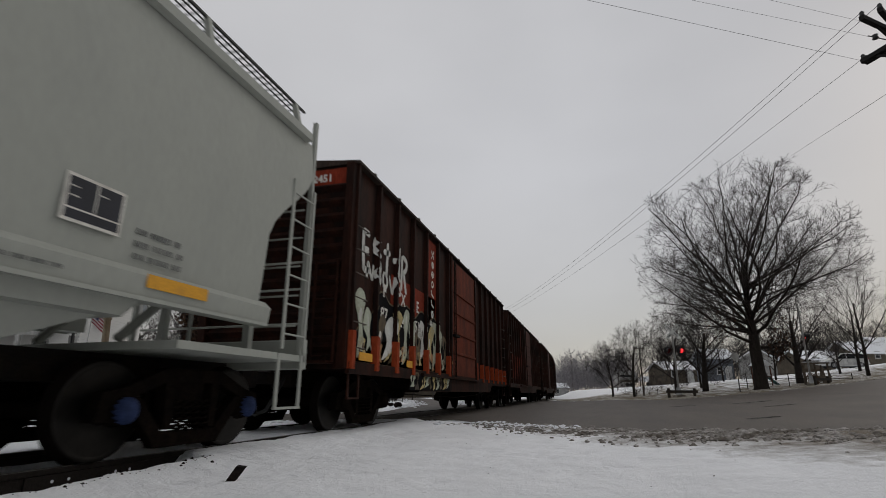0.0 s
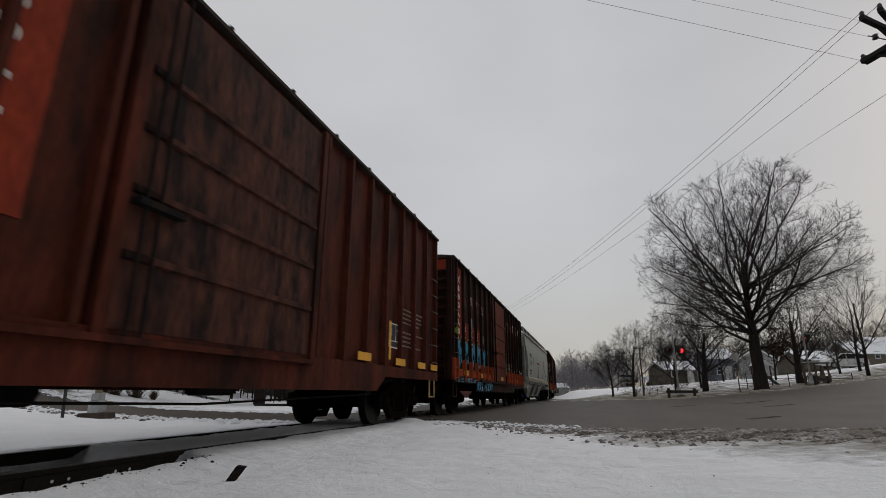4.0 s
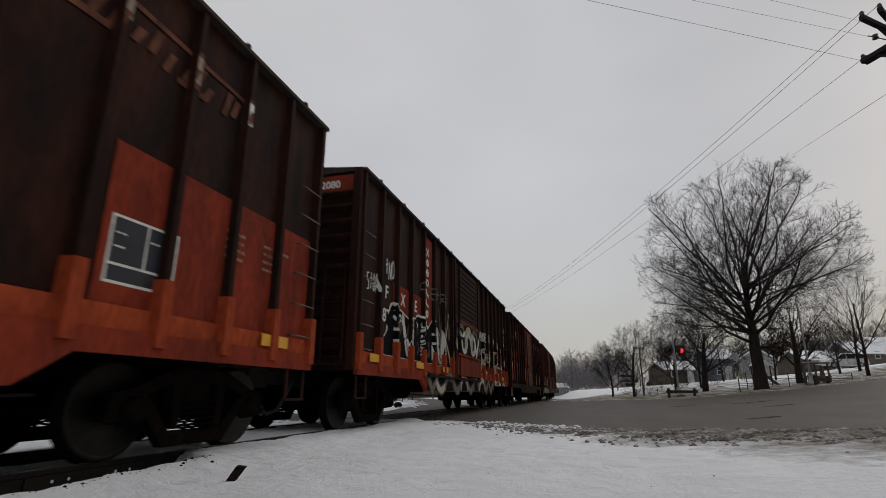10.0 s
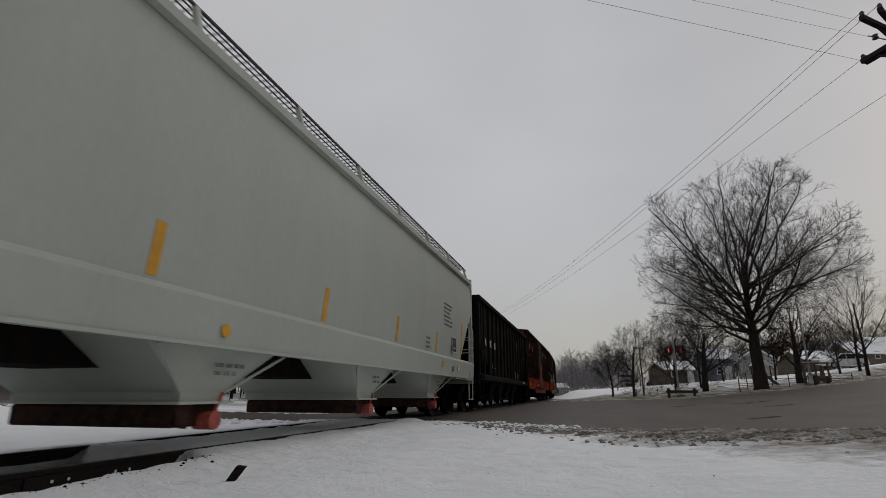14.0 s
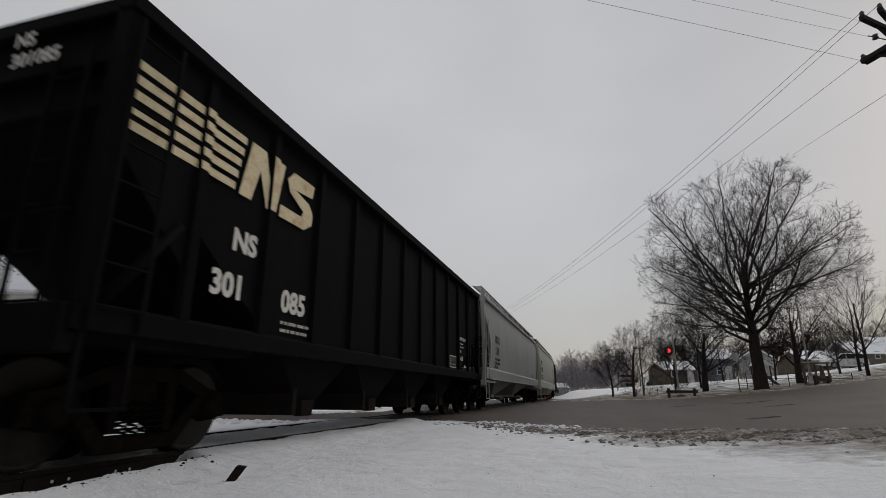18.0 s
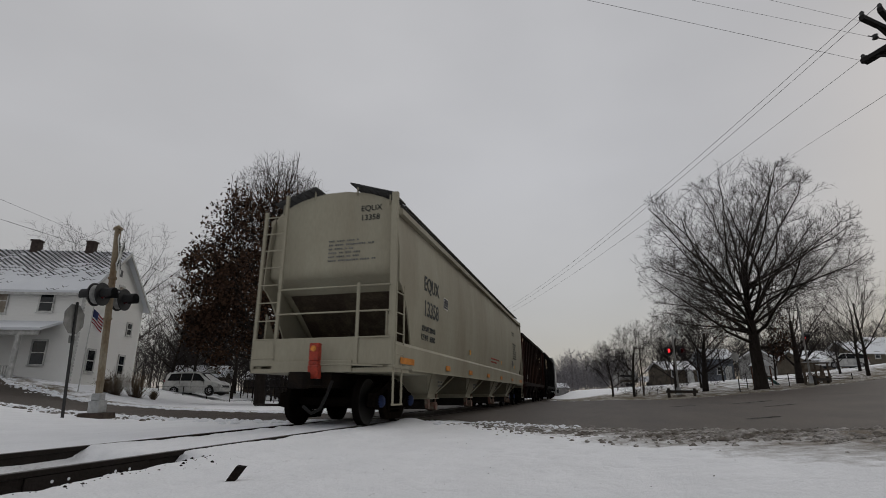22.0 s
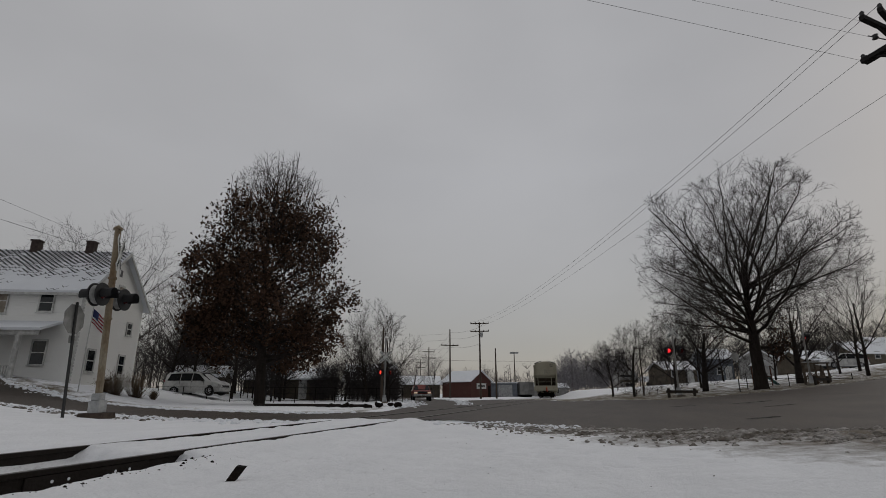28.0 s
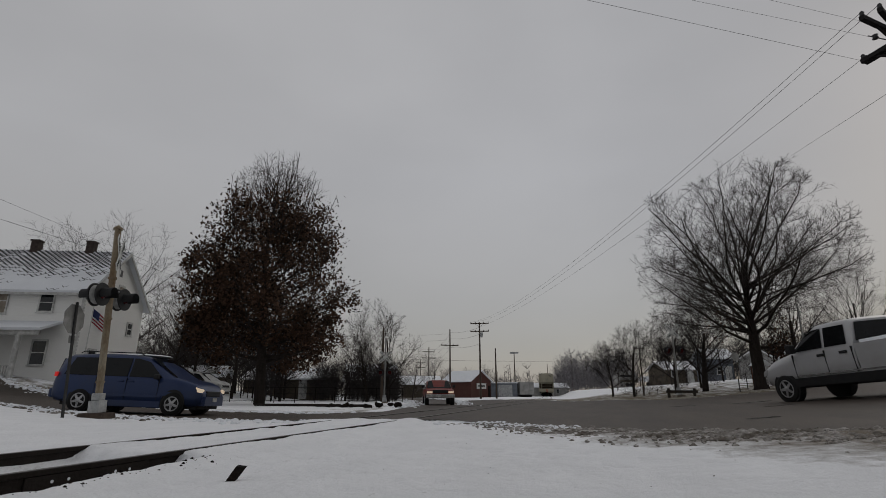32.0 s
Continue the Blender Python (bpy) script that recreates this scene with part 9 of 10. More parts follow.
    # barge boards and soffit on the gable
    for s in (1, -1):
        def yy(v):
            return v if s > 0 else D - v
        pts = [(yy(-0.42), EZ - 0.42 * rise / run - 0.16), (yy(D / 2), RZ - 0.16), (yy(D / 2), RZ + 0.02), (yy(-0.42), EZ - 0.42 * rise / run + 0.02)]
        part("barge_board", MB().prism(pts, "x", 0.36, 0.43), TRIM, hs, "weathered barge board")
    part("corner_board", MB().box(-0.12, 0.02, -0.03, 0.12, -0.5, EZ - 0.1), TRIM, hs)
    part("gutter", MB().box(-LX, 0.4, -0.5, -0.40, EZ - 0.52, EZ - 0.40), TRIM, hs, "white eave gutter")
    for cx in (-5.85, -2.3):
        ch = part("chimney", MB().box(cx - 0.24, cx + 0.24, D / 2 - 0.25, D / 2 + 0.25, RZ - 0.3, RZ + 0.75, 0.02), CHIMNEY, hs, "short dark brick chimney")
        part("chimney_cap", MB().box(cx - 0.29, cx + 0.29, D / 2 - 0.3, D / 2 + 0.3, RZ + 0.72, RZ + 0.82), CHIMNEY, ch)
    # front windows
    window(hs, "w", -2.1, 4.33, 0.72, 1.0, -0.03)
    window(hs, "w", -1.98, 1.25, 0.72, 1.3, -0.03)
    window(hs, "w", -4.7, 4.2, 0.75, 1.4, -0.03, CURTAIN)
    window(hs, "w", -8.5, 4.3, 0.95, 1.2, -0.03)
    # gable windows
    window(hs, "u", 5.55, 3.55, 0.55, 0.75, 0.03)
    window(hs, "u", 1.6, 0.95, 0.75, 1.2, 0.03)
    window(hs, "u", 5.2, 0.9, 0.7, 1.15, 0.03)
    window(hs, "u", 3.75, 5.7, 0.6, 0.85, 0.03, CURTAIN)
    vent = MB().box(0, 0.04, 3.15, 3.55, 7.2, 7.65)
    for k in range(6):
        vent.box(0.03, 0.06, 3.17, 3.53, 7.22 + 0.07 * k, 7.25 + 0.07 * k)
    part("attic_vent", vent, mat("grey_vent", (0.16, 0.16, 0.16), 0.8), hs, "louvred attic vent")
    part("air_conditioner", MB().box(0.0, 0.35, 1.6, 2.2, 3.7, 4.15, 0.02).box(0.35, 0.37, 1.67, 2.13, 3.78, 4.08), GALV, hs, "window air conditioner")
    # porch
    part("porch_roof", MB().prism([(-1.85, 3.0), (0.0, 3.6), (0.0, 3.75), (-1.85, 3.14)], "x", -9.5, -0.95), SHINGLE, hs, "snowy porch roof")
    part("porch_beam", MB().box(-9.3, -1.15, -1.7, -1.55, 2.75, 3.0), TRIM, hs)
    part("porch_floor", MB().box(-9.4, -1.9, -1.75, 0, 0.1, 0.28), TRIM, hs)
    part("porch_skirt", MB().box(-9.4, -1.95, -1.7, -1.6, -0.6, 0.1), DARK_IRON, hs)
    rail = MB()
    for px_ in (-2.15, -4.6, -6.9, -9.2):
        part("porch_post", MB().box(px_ - 0.1, px_ + 0.1, -1.72, -1.52, 0.28, 2.75, 0.015), TRIM, hs, "square white porch post")
    part("porch_rail", MB().box(-9.2, -2.15, -1.66, -1.58, 1.05, 1.12).box(-9.2, -2.15, -1.66, -1.58, 0.4, 0.46), TRIM, hs)
    bal = MB().box(-0.02, 0.02, -1.64, -1.60, 0.45, 1.06).mesh("baluster", TRIM)
    for k in range(48):
        part("baluster", bal, TRIM, hs, at=(-2.3 - k * 0.13, 0, 0))
    part("front_door", MB().box(-5.2, -4.2, -0.05, 0.0, 0.3, 2.4), mat("dark_door", (0.05, 0.04, 0.035), 0.6), hs, "dark front door")
    return hs


white_house()

# flag on a slanted staff at the house corner
x, y = view(-19.5, 28.2)
fl = thing("flag_pole", pose(x, y, 1.0, 0, 0, YAW), "white flagpole with a hanging striped flag", "flag")
part("staff", MB().cyl((0, 0, -0.4), (0, 0, 4.35), 0.03, n=8), TRIM, fl)
FLAG_RED, FLAG_WHITE, FLAG_BLUE = mat("flag_red", (0.28, 0.03, 0.04), 0.8), mat("flag_white", (0.5, 0.5, 0.5), 0.8), mat("flag_blue", (0.02, 0.03, 0.10), 0.8)
FLAG = part("flag_cloth", MB().box(-0.005, 0.005, -0.005, 0.005, -0.02, 0.02), FLAG_WHITE, fl, "hanging flag with red and white stripes", (-0.03, 0, 4.2))
for k in range(9):
    def wave(x_):
        return 0.06 * math.sin(x_ * 6)
    mbf = MB()
    xs_ = np.linspace(0, 0.85, 9)
    top = [(xx, wave(xx), -0.085 * k - xx * 0.75) for xx in xs_]
    bot = [(xx, wave(xx + 0.1), -0.085 * (k + 1) - xx * 0.75) for xx in xs_]
    i0 = 4 if k < 5 else 0
    vs = top[i0:] + bot[i0:]
    n_ = len(top) - i0
    mbf.add(vs, [(i, i + 1, n_ + i + 1, n_ + i) for i in range(n_ - 1)])
    part("stripe", mbf, FLAG_RED if k % 2 == 0 else FLAG_WHITE, FLAG)
mbf = MB()
xs_ = np.linspace(0, 0.425, 5)
mbf.add([(xx, wave(xx), -xx * 0.75) for xx in xs_] + [(xx, wave(xx + 0.1), -0.425 - xx * 0.75) for xx in xs_], [(i, i + 1, 6 + i, 5 + i) for i in range(4)])
part("canton", mbf, FLAG_BLUE, FLAG)


def small_house(u, w, turn, lx, d, ez, rz, wall_m, label, windows=3, garage=False, base=None, name="house"):
    """A low house: walls, snowy roof, windows, door."""
    x, y = view(u, w)
    hs = thing(name, pose(x, y, ground_z(x, y) - 0.1 if base is None else base, 0, 0, YAW + turn), label, "house", "houses across the road")
    part("wall", MB().prism([(0, -1.5), (d, -1.5), (d, ez), (d / 2, rz - 0.08), (0, ez)], "x", -lx / 2, lx / 2), wall_m, hs)
    for s in (1, -1):
        def yy(v):
            return v if s > 0 else d - v
        k = (rz - ez) / (d / 2)
        pts = [(yy(-0.4), ez - 0.4 * k), (yy(d / 2), rz), (yy(d / 2), rz + 0.15), (yy(-0.4), ez - 0.4 * k + 0.15)]
        part("roof", MB().prism(pts, "x", -lx / 2 - 0.35, lx / 2 + 0.35), CLEAN_SNOW, hs, "snow covered roof")
    for i in range(windows):
        a = -lx / 2 + lx * (i + 0.6) / (windows + 0.2)
        window(hs, "w", a, 1.0, 0.7, 0.9, 0)
    part("door", MB().box(lx * 0.18, lx * 0.18 + 0.9, -0.05, 0, 0, 2.05), TRIM, hs)
    if garage:
        part("garage_door", MB().box(lx / 2 - 3.1, lx / 2 - 0.4, -0.05, 0, 0, 2.1), TRIM, hs)
    return hs


W_CREAM = mat("cream_siding", (0.17, 0.155, 0.12), 0.8, 0, 0.06, 1, 20, 0.1)
W_GREY = mat("grey_siding", (0.16, 0.175, 0.20), 0.8, 0, 0.06, 1, 20, 0.1)
W_BROWN = mat("brown_siding", (0.10, 0.082, 0.06), 0.8, 0, 0.1, 1, 20, 0.1)
W_YELLOW = mat("yellow_siding", (0.135, 0.115, 0.085), 0.8, 0, 0.06, 1, 20, 0.1)
W_WHITE = mat("pale_siding", (0.36, 0.355, 0.34), 0.8, 0, 0.06, 1, 20, 0.1)
small_house(44.6, 70, 62, 5.0, 4.2, 2.2, 3.6, W_WHITE, "white frame house with its gable to the road", 1)
small_house(57.6, 78, 6, 6.9, 6, 1.7, 3.1, W_BROWN, "low tan house under a broad snowy roof", 2)
small_house(65.4, 78, 3, 7.2, 6, 1.8, 3.6, W_YELLOW, "low yellowish house with a snowy roof", 1)
small_house(74, 82, 0, 8, 6, 2.2, 3.8, W_CREAM, "low cream house with a snowy roof", 2)
small_house(38.2, 72, -4, 3.7, 4, 3.2, 4.4, W_GREY, "grey-blue two-storey house behind bare trees", 1)
small_house(31.9, 70, 4, 4.3, 5, 2.0, 3.0, W_BROWN, "dull brown house behind the crossing signal", 2)
small_house(25, 135, 0, 14, 6, 2.4, 3.4, W_WHITE, "distant white low building")
small_house(-21.5, 46, 12, 4, 4, 1.4, 2.2, W_BROWN, "dark shed with a snowy roof behind the yard", 0, name="shed")
small_house(-17.5, 58, 0, 9, 6, 2.2, 3.3, W_BROWN, "low dark building behind the yard", 2)
small_house(-8.5, 66, 20, 6, 5, 2.6, 4.4, W_WHITE, "small white building by the side road", 1)

# brick building with a sign, beside the track
BRICK = mat("red_brick", (0.075, 0.032, 0.025), 0.85, 0, 0.2, 1.2, 25, 0.2, (0.07, 0.026, 0.02), 0.5)
x, y = view(9.1, 100)
bb = thing("brick_building", pose(x, y, ground_z(x, y), 0, 0, YAW + 48), "dark red brick building with a snowy gable roof", "building")
part("wall", MB().prism([(-6.0, -0.5), (0, -0.5), (0, 2.9), (-3.0, 4.7), (-6.0, 2.9)], "y", 0, 7.0), BRICK, bb)
part("roof", MB().prism([(-6.4, 2.7), (-3.0, 4.72), (-3.0, 4.9), (-6.4, 2.86)], "y", -0.3, 7.2), CLEAN_SNOW, bb, "snow covered roof")
part("roof", MB().prism([(0.4, 2.7), (-3.0, 4.72), (-3.0, 4.9), (0.4, 2.86)], "y", -0.3, 7.2), CLEAN_SNOW, bb, "snow covered roof")
sg = part("sign_board", MB().box(-4.4, -1.6, -0.09, -0.03, 1.5, 2.5), SIGN_WHITE, bb, "white sign board with dark lettering")
part("sign_mark", MB().box(-4.1, -2.0, -0.1, -0.085, 1.9, 2.15), BLACK_INK, sg)
part("sign_rule", MB().box(-4.1, -1.9, -0.1, -0.085, 1.66, 1.72), RED_INK, sg)
part("side_door", MB().box(-0.9, -0.2, -0.05, 0, 0, 2.1), DARK_IRON, bb)
x, y = view(13.2, 105)
gb = thing("metal_shed", pose(x, y, ground_z(x, y), 0, 0, YAW), "low grey metal shed with a flat snowy roof", "shed")
part("wall", MB().box(-4.0, 1.6, 0, 6, -0.5, 2.6), W_GREY, gb)
part("roof", MB().box(-4.2, 1.8, -0.2, 6.2, 2.6, 2.75), CLEAN_SNOW, gb)
part("sliding_door", MB().box(-2.2, 0.6, -0.06, 0, 0, 2.3), GALV, gb)
x, y = view(16.9, 106)
ct = thing("white_trailer", pose(x, y, ground_z(x, y), 0, 0, YAW + 20), "white box trailer behind the shed", "trailer")
part("box", MB().box(-1.6, 1.6, 0, 5, 0.5, 3.0, 0.05), W_WHITE, ct)
part("wheel", MB().cyl((-1.7, 1.5, 0.45), (1.7, 1.5, 0.45), 0.45, n=12), BLACK_RUBBER, ct)
x, y = view(14.6, 108)
cb = thing("signal_cabinet", pose(x, y, ground_z(x, y), 0, 0, YAW), "grey metal relay cabinet beside the track", "cabinet")
part("body", MB().box(-0.7, 0.7, 0, 1.1, 0, 2.5, 0.03), GALV, cb)
part("door", MB().box(-0.55, 0.55, -0.03, 0, 0.15, 2.2), SIGN_WHITE, cb)
x, y = view(-2.5, 100)
wb = thing("long_shed", pose(x, y, ground_z(x, y), 0, 0, YAW + 8), "long open shed with a snowy roof beyond the side road", "shed")
part("wall", MB().box(-5, 2, 0.5, 7, 0, 2.4), W_BROWN, wb)
part("roof", MB().prism([(-0.8, 2.3), (3.8, 3.9), (8, 2.6), (8, 2.8), (3.8, 4.1), (-0.8, 2.5)], "x", -5.4, 2.4), CLEAN_SNOW, wb)


BRUSH = mat("dry_brush", (0.13, 0.095, 0.065), 0.95, 0, 0.3, 2, 10, 0.0, (0.07, 0.05, 0.035), 0.5, spec=0.05)


def bush(u, w, r, seed, label="bare twiggy shrub in the snow"):
    rnd = random.Random(seed)
    mb = MB()
    for _ in range(230):
        a, b_ = rnd.uniform(0, 6.28), rnd.uniform(0.1, 1.15)
        p1 = Vector((math.cos(a) * r * b_ * 0.5, math.sin(a) * r * b_ * 0.5, r * (1.1 - 0.5 * b_) * rnd.uniform(0.5, 1)))
        p2 = p1 + Vector((rnd.gauss(0, r * 0.25), rnd.gauss(0, r * 0.25), r * rnd.uniform(0.1, 0.5)))
        mb.tube([(p1.x * 0.3 + rnd.gauss(0, r * 0.1), p1.y * 0.3, -0.05), p1 * 0.8 + Vector((rnd.gauss(0, r * 0.1), 0, 0)), p2], [0.007, 0.006, 0.003], 3)
    x, y = view(u, w)
    solo("shrub", mb, BRUSH, label, "shrub", "bare shrubs", at=(x, y, ground_z(x, y)))


for k, (u, w, r) in enumerate(((-18.6, 30.0, 1.1), (-18.0, 31.0, 1.3), (-19.3, 30.0, 0.8), (-17.4, 31.8, 0.45), (27.0, 38.2, 0.8))):
    bush(u, w, r, 60 + k)


def fence(u0, w0, u1, w1, h, label, n):
    a, b_ = Vector(view(u0, w0)), Vector(view(u1, w1))
    z = ground_z(*a.lerp(b_, 0.5))
    d = b_ - a
    m = Matrix.Translation((a.x, a.y, z)) @ Matrix.Rotation(math.atan2(d.y, d.x), 4, "Z")
    t = thing("fence", m, label, "fence", "yard fences")
    L = d.length
    post = MB().cyl((0, 0, -0.3), (0, 0, h), 0.03, n=6).mesh("post", DARK_IRON)
    for k in range(n + 1):
        part("post", post, DARK_IRON, t, at=(L * k / n, 0, 0))
    for z_ in (0.15, h * 0.55, h - 0.05):
        part("rail", MB().tube([(0, 0, z_), (L, 0, z_)], 0.016, 5), DARK_IRON, t)


fence(-20.5, 38, -9.0, 44, 1.2, "dark chain-link yard fence", 8)
fence(-9.0, 44, -3.6, 47, 1.2, "dark chain-link fence before the thicket", 5)
fence(24.0, 41.5, 32.0, 41, 0.9, "low dark yard fence", 5)

# logs and rocks heaped with snow by the road
def heap(u, w, seed, label):
    rnd = random.Random(seed)
    x, y = view(u, w)
    t = thing("rubble_heap", pose(x, y, ground_z(x, y)), label, "rubble")
    for _ in range(7):
        c = (rnd.gauss(0, 0.9), rnd.gauss(0, 0.3), rnd.uniform(0.05, 0.2))
        s = rnd.uniform(0.14, 0.3)
        r_ = part("rock", MB().disc((0, 0, 0), "z", [(-0.5 * s, 0.5 * s), (0, s), (0.4 * s, 0.8 * s), (0.6 * s, 0.2 * s)], 7), DARK_IRON, t, "", pose(*c, rnd.uniform(-20, 20), rnd.uniform(-20, 20), rnd.uniform(0, 90)))
        part("snow_cap", MB().disc((0, 0, 0.38 * s), "z", [(0, 0.7 * s), (0.2 * s, 0.5 * s), (0.28 * s, 0.1 * s)], 7), CLEAN_SNOW, r_)


heap(-4.0, 28.0, 1, "dark rocks capped with snow beside the road")
for k, (u, w, l) in enumerate(((-8.2, 30.5, 5.5), (-5.6, 29.5, 3.0))):
    x, y = view(u, w)
    solo("log", MB().cyl((-l / 2, 0, 0.06), (l / 2, 0, 0.07), 0.09, 0.07, 9), BARK, "fallen log edging the snowy lawn", "log", at=pose(x, y, ground_z(x, y), 0, 0, YAW - 8))

# play set beside the big tree
x, y = view(28.0, 46)
ps = thing("play_set", pose(x, y, ground_z(x, y), 0, 0, YAW + 15), "wooden play tower with a snowy roof and slide", "play set")
for a in (-0.8, 0.8):
    for b_ in (-0.8, 0.8):
        part("post", MB().box(a - 0.06, a + 0.06, b_ - 0.06, b_ + 0.06, 0, 2.6), mat("play_wood", (0.12, 0.05, 0.03), 0.8), ps)
ps.scale = (0.62, 0.62, 0.7)
part("deck", MB().box(-0.9, 0.9, -0.9, 0.9, 1.1, 1.2), MATS["play_wood"], ps)
part("roof", MB().prism([(-1.1, 2.5), (0, 3.2), (1.1, 2.5)], "y", -1.0, 1.0), CLEAN_SNOW, ps)
part("slide", MB().prism([(0.9, 1.15), (2.6, 0.15), (2.7, 0.2), (0.9, 1.3)], "y", -0.3, 0.3), mat("slide_green", (0.02, 0.10, 0.09), 0.5), ps, "green slide")

# trailers parked beyond the verge
x, y = view(33.6, 95)
rv = thing("camper_trailer", pose(x, y, ground_z(x, y) + 0.35, 0, 0, YAW + 6), "dirty white camper trailer with a dark window band", "trailer")
part("box", MB().prism([(-1.8, 0.45), (1.8, 0.45), (1.9, 1.2), (1.75, 2.3), (-1.6, 2.4), (-1.9, 1.6)], "y", 0, 2.2), W_WHITE, rv)
part("window_band", MB().box(-1.5, 1.3, -0.02, 0.0, 1.45, 1.85), WINDOW_GLASS, rv)
part("skirt", MB().box(-1.7, 1.7, -0.03, 0.0, 0.5, 0.95), W_BROWN, rv)
part("wheel", MB().cyl((-0.3, -0.05, 0.1), (-0.3, 0.2, 0.1), 0.36, n=12), BLACK_RUBBER, rv)
part("wheel", MB().cyl((0.5, -0.05, 0.1), (0.5, 0.2, 0.1), 0.36, n=12), BLACK_RUBBER, rv)
x, y = view(37.0, 96)
tr = thing("covered_boat", pose(x, y, ground_z(x, y) + 0.3, 0, 0, YAW + 4), "low trailer under a white snow-laden tarpaulin", "trailer")
part("cover", MB().rings([[(x_, a * k, 0.5 + b_ * k) for a, b_ in ((-0.8, 0), (0.8, 0), (0.6, 0.7), (0, 1.0), (-0.6, 0.7))] for x_, k in ((-1.3, 0.6), (-0.6, 1.0), (0.7, 1.0), (1.2, 0.7))]), CLEAN_SNOW, tr)
part("wheel", MB().cyl((0.1, -0.85, 0.1), (0.1, -0.6, 0.1), 0.34, n=12), BLACK_RUBBER, tr)

# rough timber frame and scrap wood behind the tall signal
x, y = view(28.0, 39.2)
tf = thing("timber_frame", pose(x, y, ground_z(x, y), 0, 0, YAW - 12), "weathered timber frame with scrap wood beside the signal", "timber frame")
SCRAP = mat("scrap_wood", (0.11, 0.085, 0.062), 0.9, 0, 0.3, 3, 30, 0.4, (0.06, 0.045, 0.034), 0.5)
for a, b_, h in ((-0.8, 0, 1.7), (0.0, 0.1, 1.55), (0.8, 0, 1.5), (-0.5, 0.9, 1.6), (0.75, 0.9, 1.4)):
    part("post", MB().box(a - 0.05, a + 0.05, b_ - 0.05, b_ + 0.05, -0.2, h, 0.008), SCRAP, tf)
for z in (0.45, 0.95, 1.45):
    part("rail", MB().box(-0.95, 0.95, -0.09, -0.05, z, z + 0.1), SCRAP, tf)
for k in range(6):
    part("scrap_board", MB().box(-0.6, 0.6, -0.06, 0.06, -0.02, 0.02), SCRAP, tf, "", pose(-0.3 + 0.13 * k, -0.3, 0.25 + 0.07 * k, 10, 35 - 22 * k, 20 * k))
part("snow_cap", MB().box(-0.85, 0.85, -0.1, 0.1, 1.551, 1.60, 0.015), CLEAN_SNOW, tf)

# road patches: shallow puddle and cracks
def puddle(u, w, a, b_, seed):
    rnd = random.Random(seed)
    ring = []
    for k in range(18):
        t = 6.283 * k / 18
        x, y = view(u + a * math.cos(t) * rnd.uniform(0.7, 1.1), w + b_ * math.sin(t) * rnd.uniform(0.6, 1.2))
        ring.append((x, y, ground_z(x, y) + 0.019))
    cx, cy = view(u, w)
    solo("puddle", MB().add(ring + [(cx, cy, ground_z(cx, cy) + 0.02)], [(k, (k + 1) % 18, 18) for k in range(18)]), mat("wet_hole", (0.012, 0.011, 0.01), 0.25, 0, 0.2), "dark wet pothole in the asphalt", "pothole", "potholes in the road")


puddle(6.3, 10.5, 0.42, 0.16, 1)
puddle(8.6, 19.0, 0.5, 0.15, 2)
puddle(10.5, 18.0, 0.8, 0.2, 3)
puddle(9.2, 14.5, 0.5, 0.12, 4)

# ---------------- vehicles ----------------
CAR_GLASS = mat("car_glass", (0.008, 0.009, 0.010), 0.12, 0.0, 0.1, 2, 8, 0.0, spec=0.2)
TYRE = mat("tyre", (0.012, 0.012, 0.012), 0.85, 0, 0.2)
ALLOY = mat("alloy", (0.45, 0.45, 0.46), 0.35, 0.6, 0.1)
CHROME = mat("dull_chrome", (0.4, 0.4, 0.4), 0.25, 0.8, 0.1)
PLASTIC = mat("black_plastic", (0.014, 0.014, 0.015), 0.6, 0, 0.1)
HEAD_ON = mat("headlamp_lit", (0.8, 0.6, 0.4), 0.3, 0, 0.05, emit=((1.0, 0.80, 0.60), 0.42))
HEAD_OFF = mat("headlamp", (0.4, 0.4, 0.4), 0.15, 0, 0.05)
TAIL = mat("tail_lamp", (0.22, 0.01, 0.012), 0.3, 0, 0.05)
TAIL_ON = mat("tail_lamp_lit", (0.4, 0.01, 0.012), 0.3, 0, 0.05, emit=((1.0, 0.05, 0.04), 0.35))
PLATE = mat("plate", (0.45, 0.45, 0.42), 0.5)


def section(y, zb, belt, top, hw, ht):
    half = [(hw * 0.88, zb), (hw * 0.97, zb + 0.12 * (belt - zb)), (hw, zb + 0.45 * (belt - zb)), (hw * 0.985, zb + 0.8 * (belt - zb)), (hw * 0.95, belt), (ht + (hw * 0.95 - ht) * 0.12, belt + 0.86 * (top - belt)), (ht * 0.9, top - 0.015), (ht * 0.45, top + 0.015)]
    return [(x, y, z) for x, z in half] + [(-x, y, z) for x, z in reversed(half)]


def tyre_mesh(r, w):
    return MB().disc((0, 0, 0), "x", [(-w / 2, r * 0.62), (-w / 2, r * 0.9), (-w * 0.4, r), (w * 0.4, r), (w / 2, r * 0.9), (w / 2, r * 0.62)], 28).mesh("tyre", TYRE)


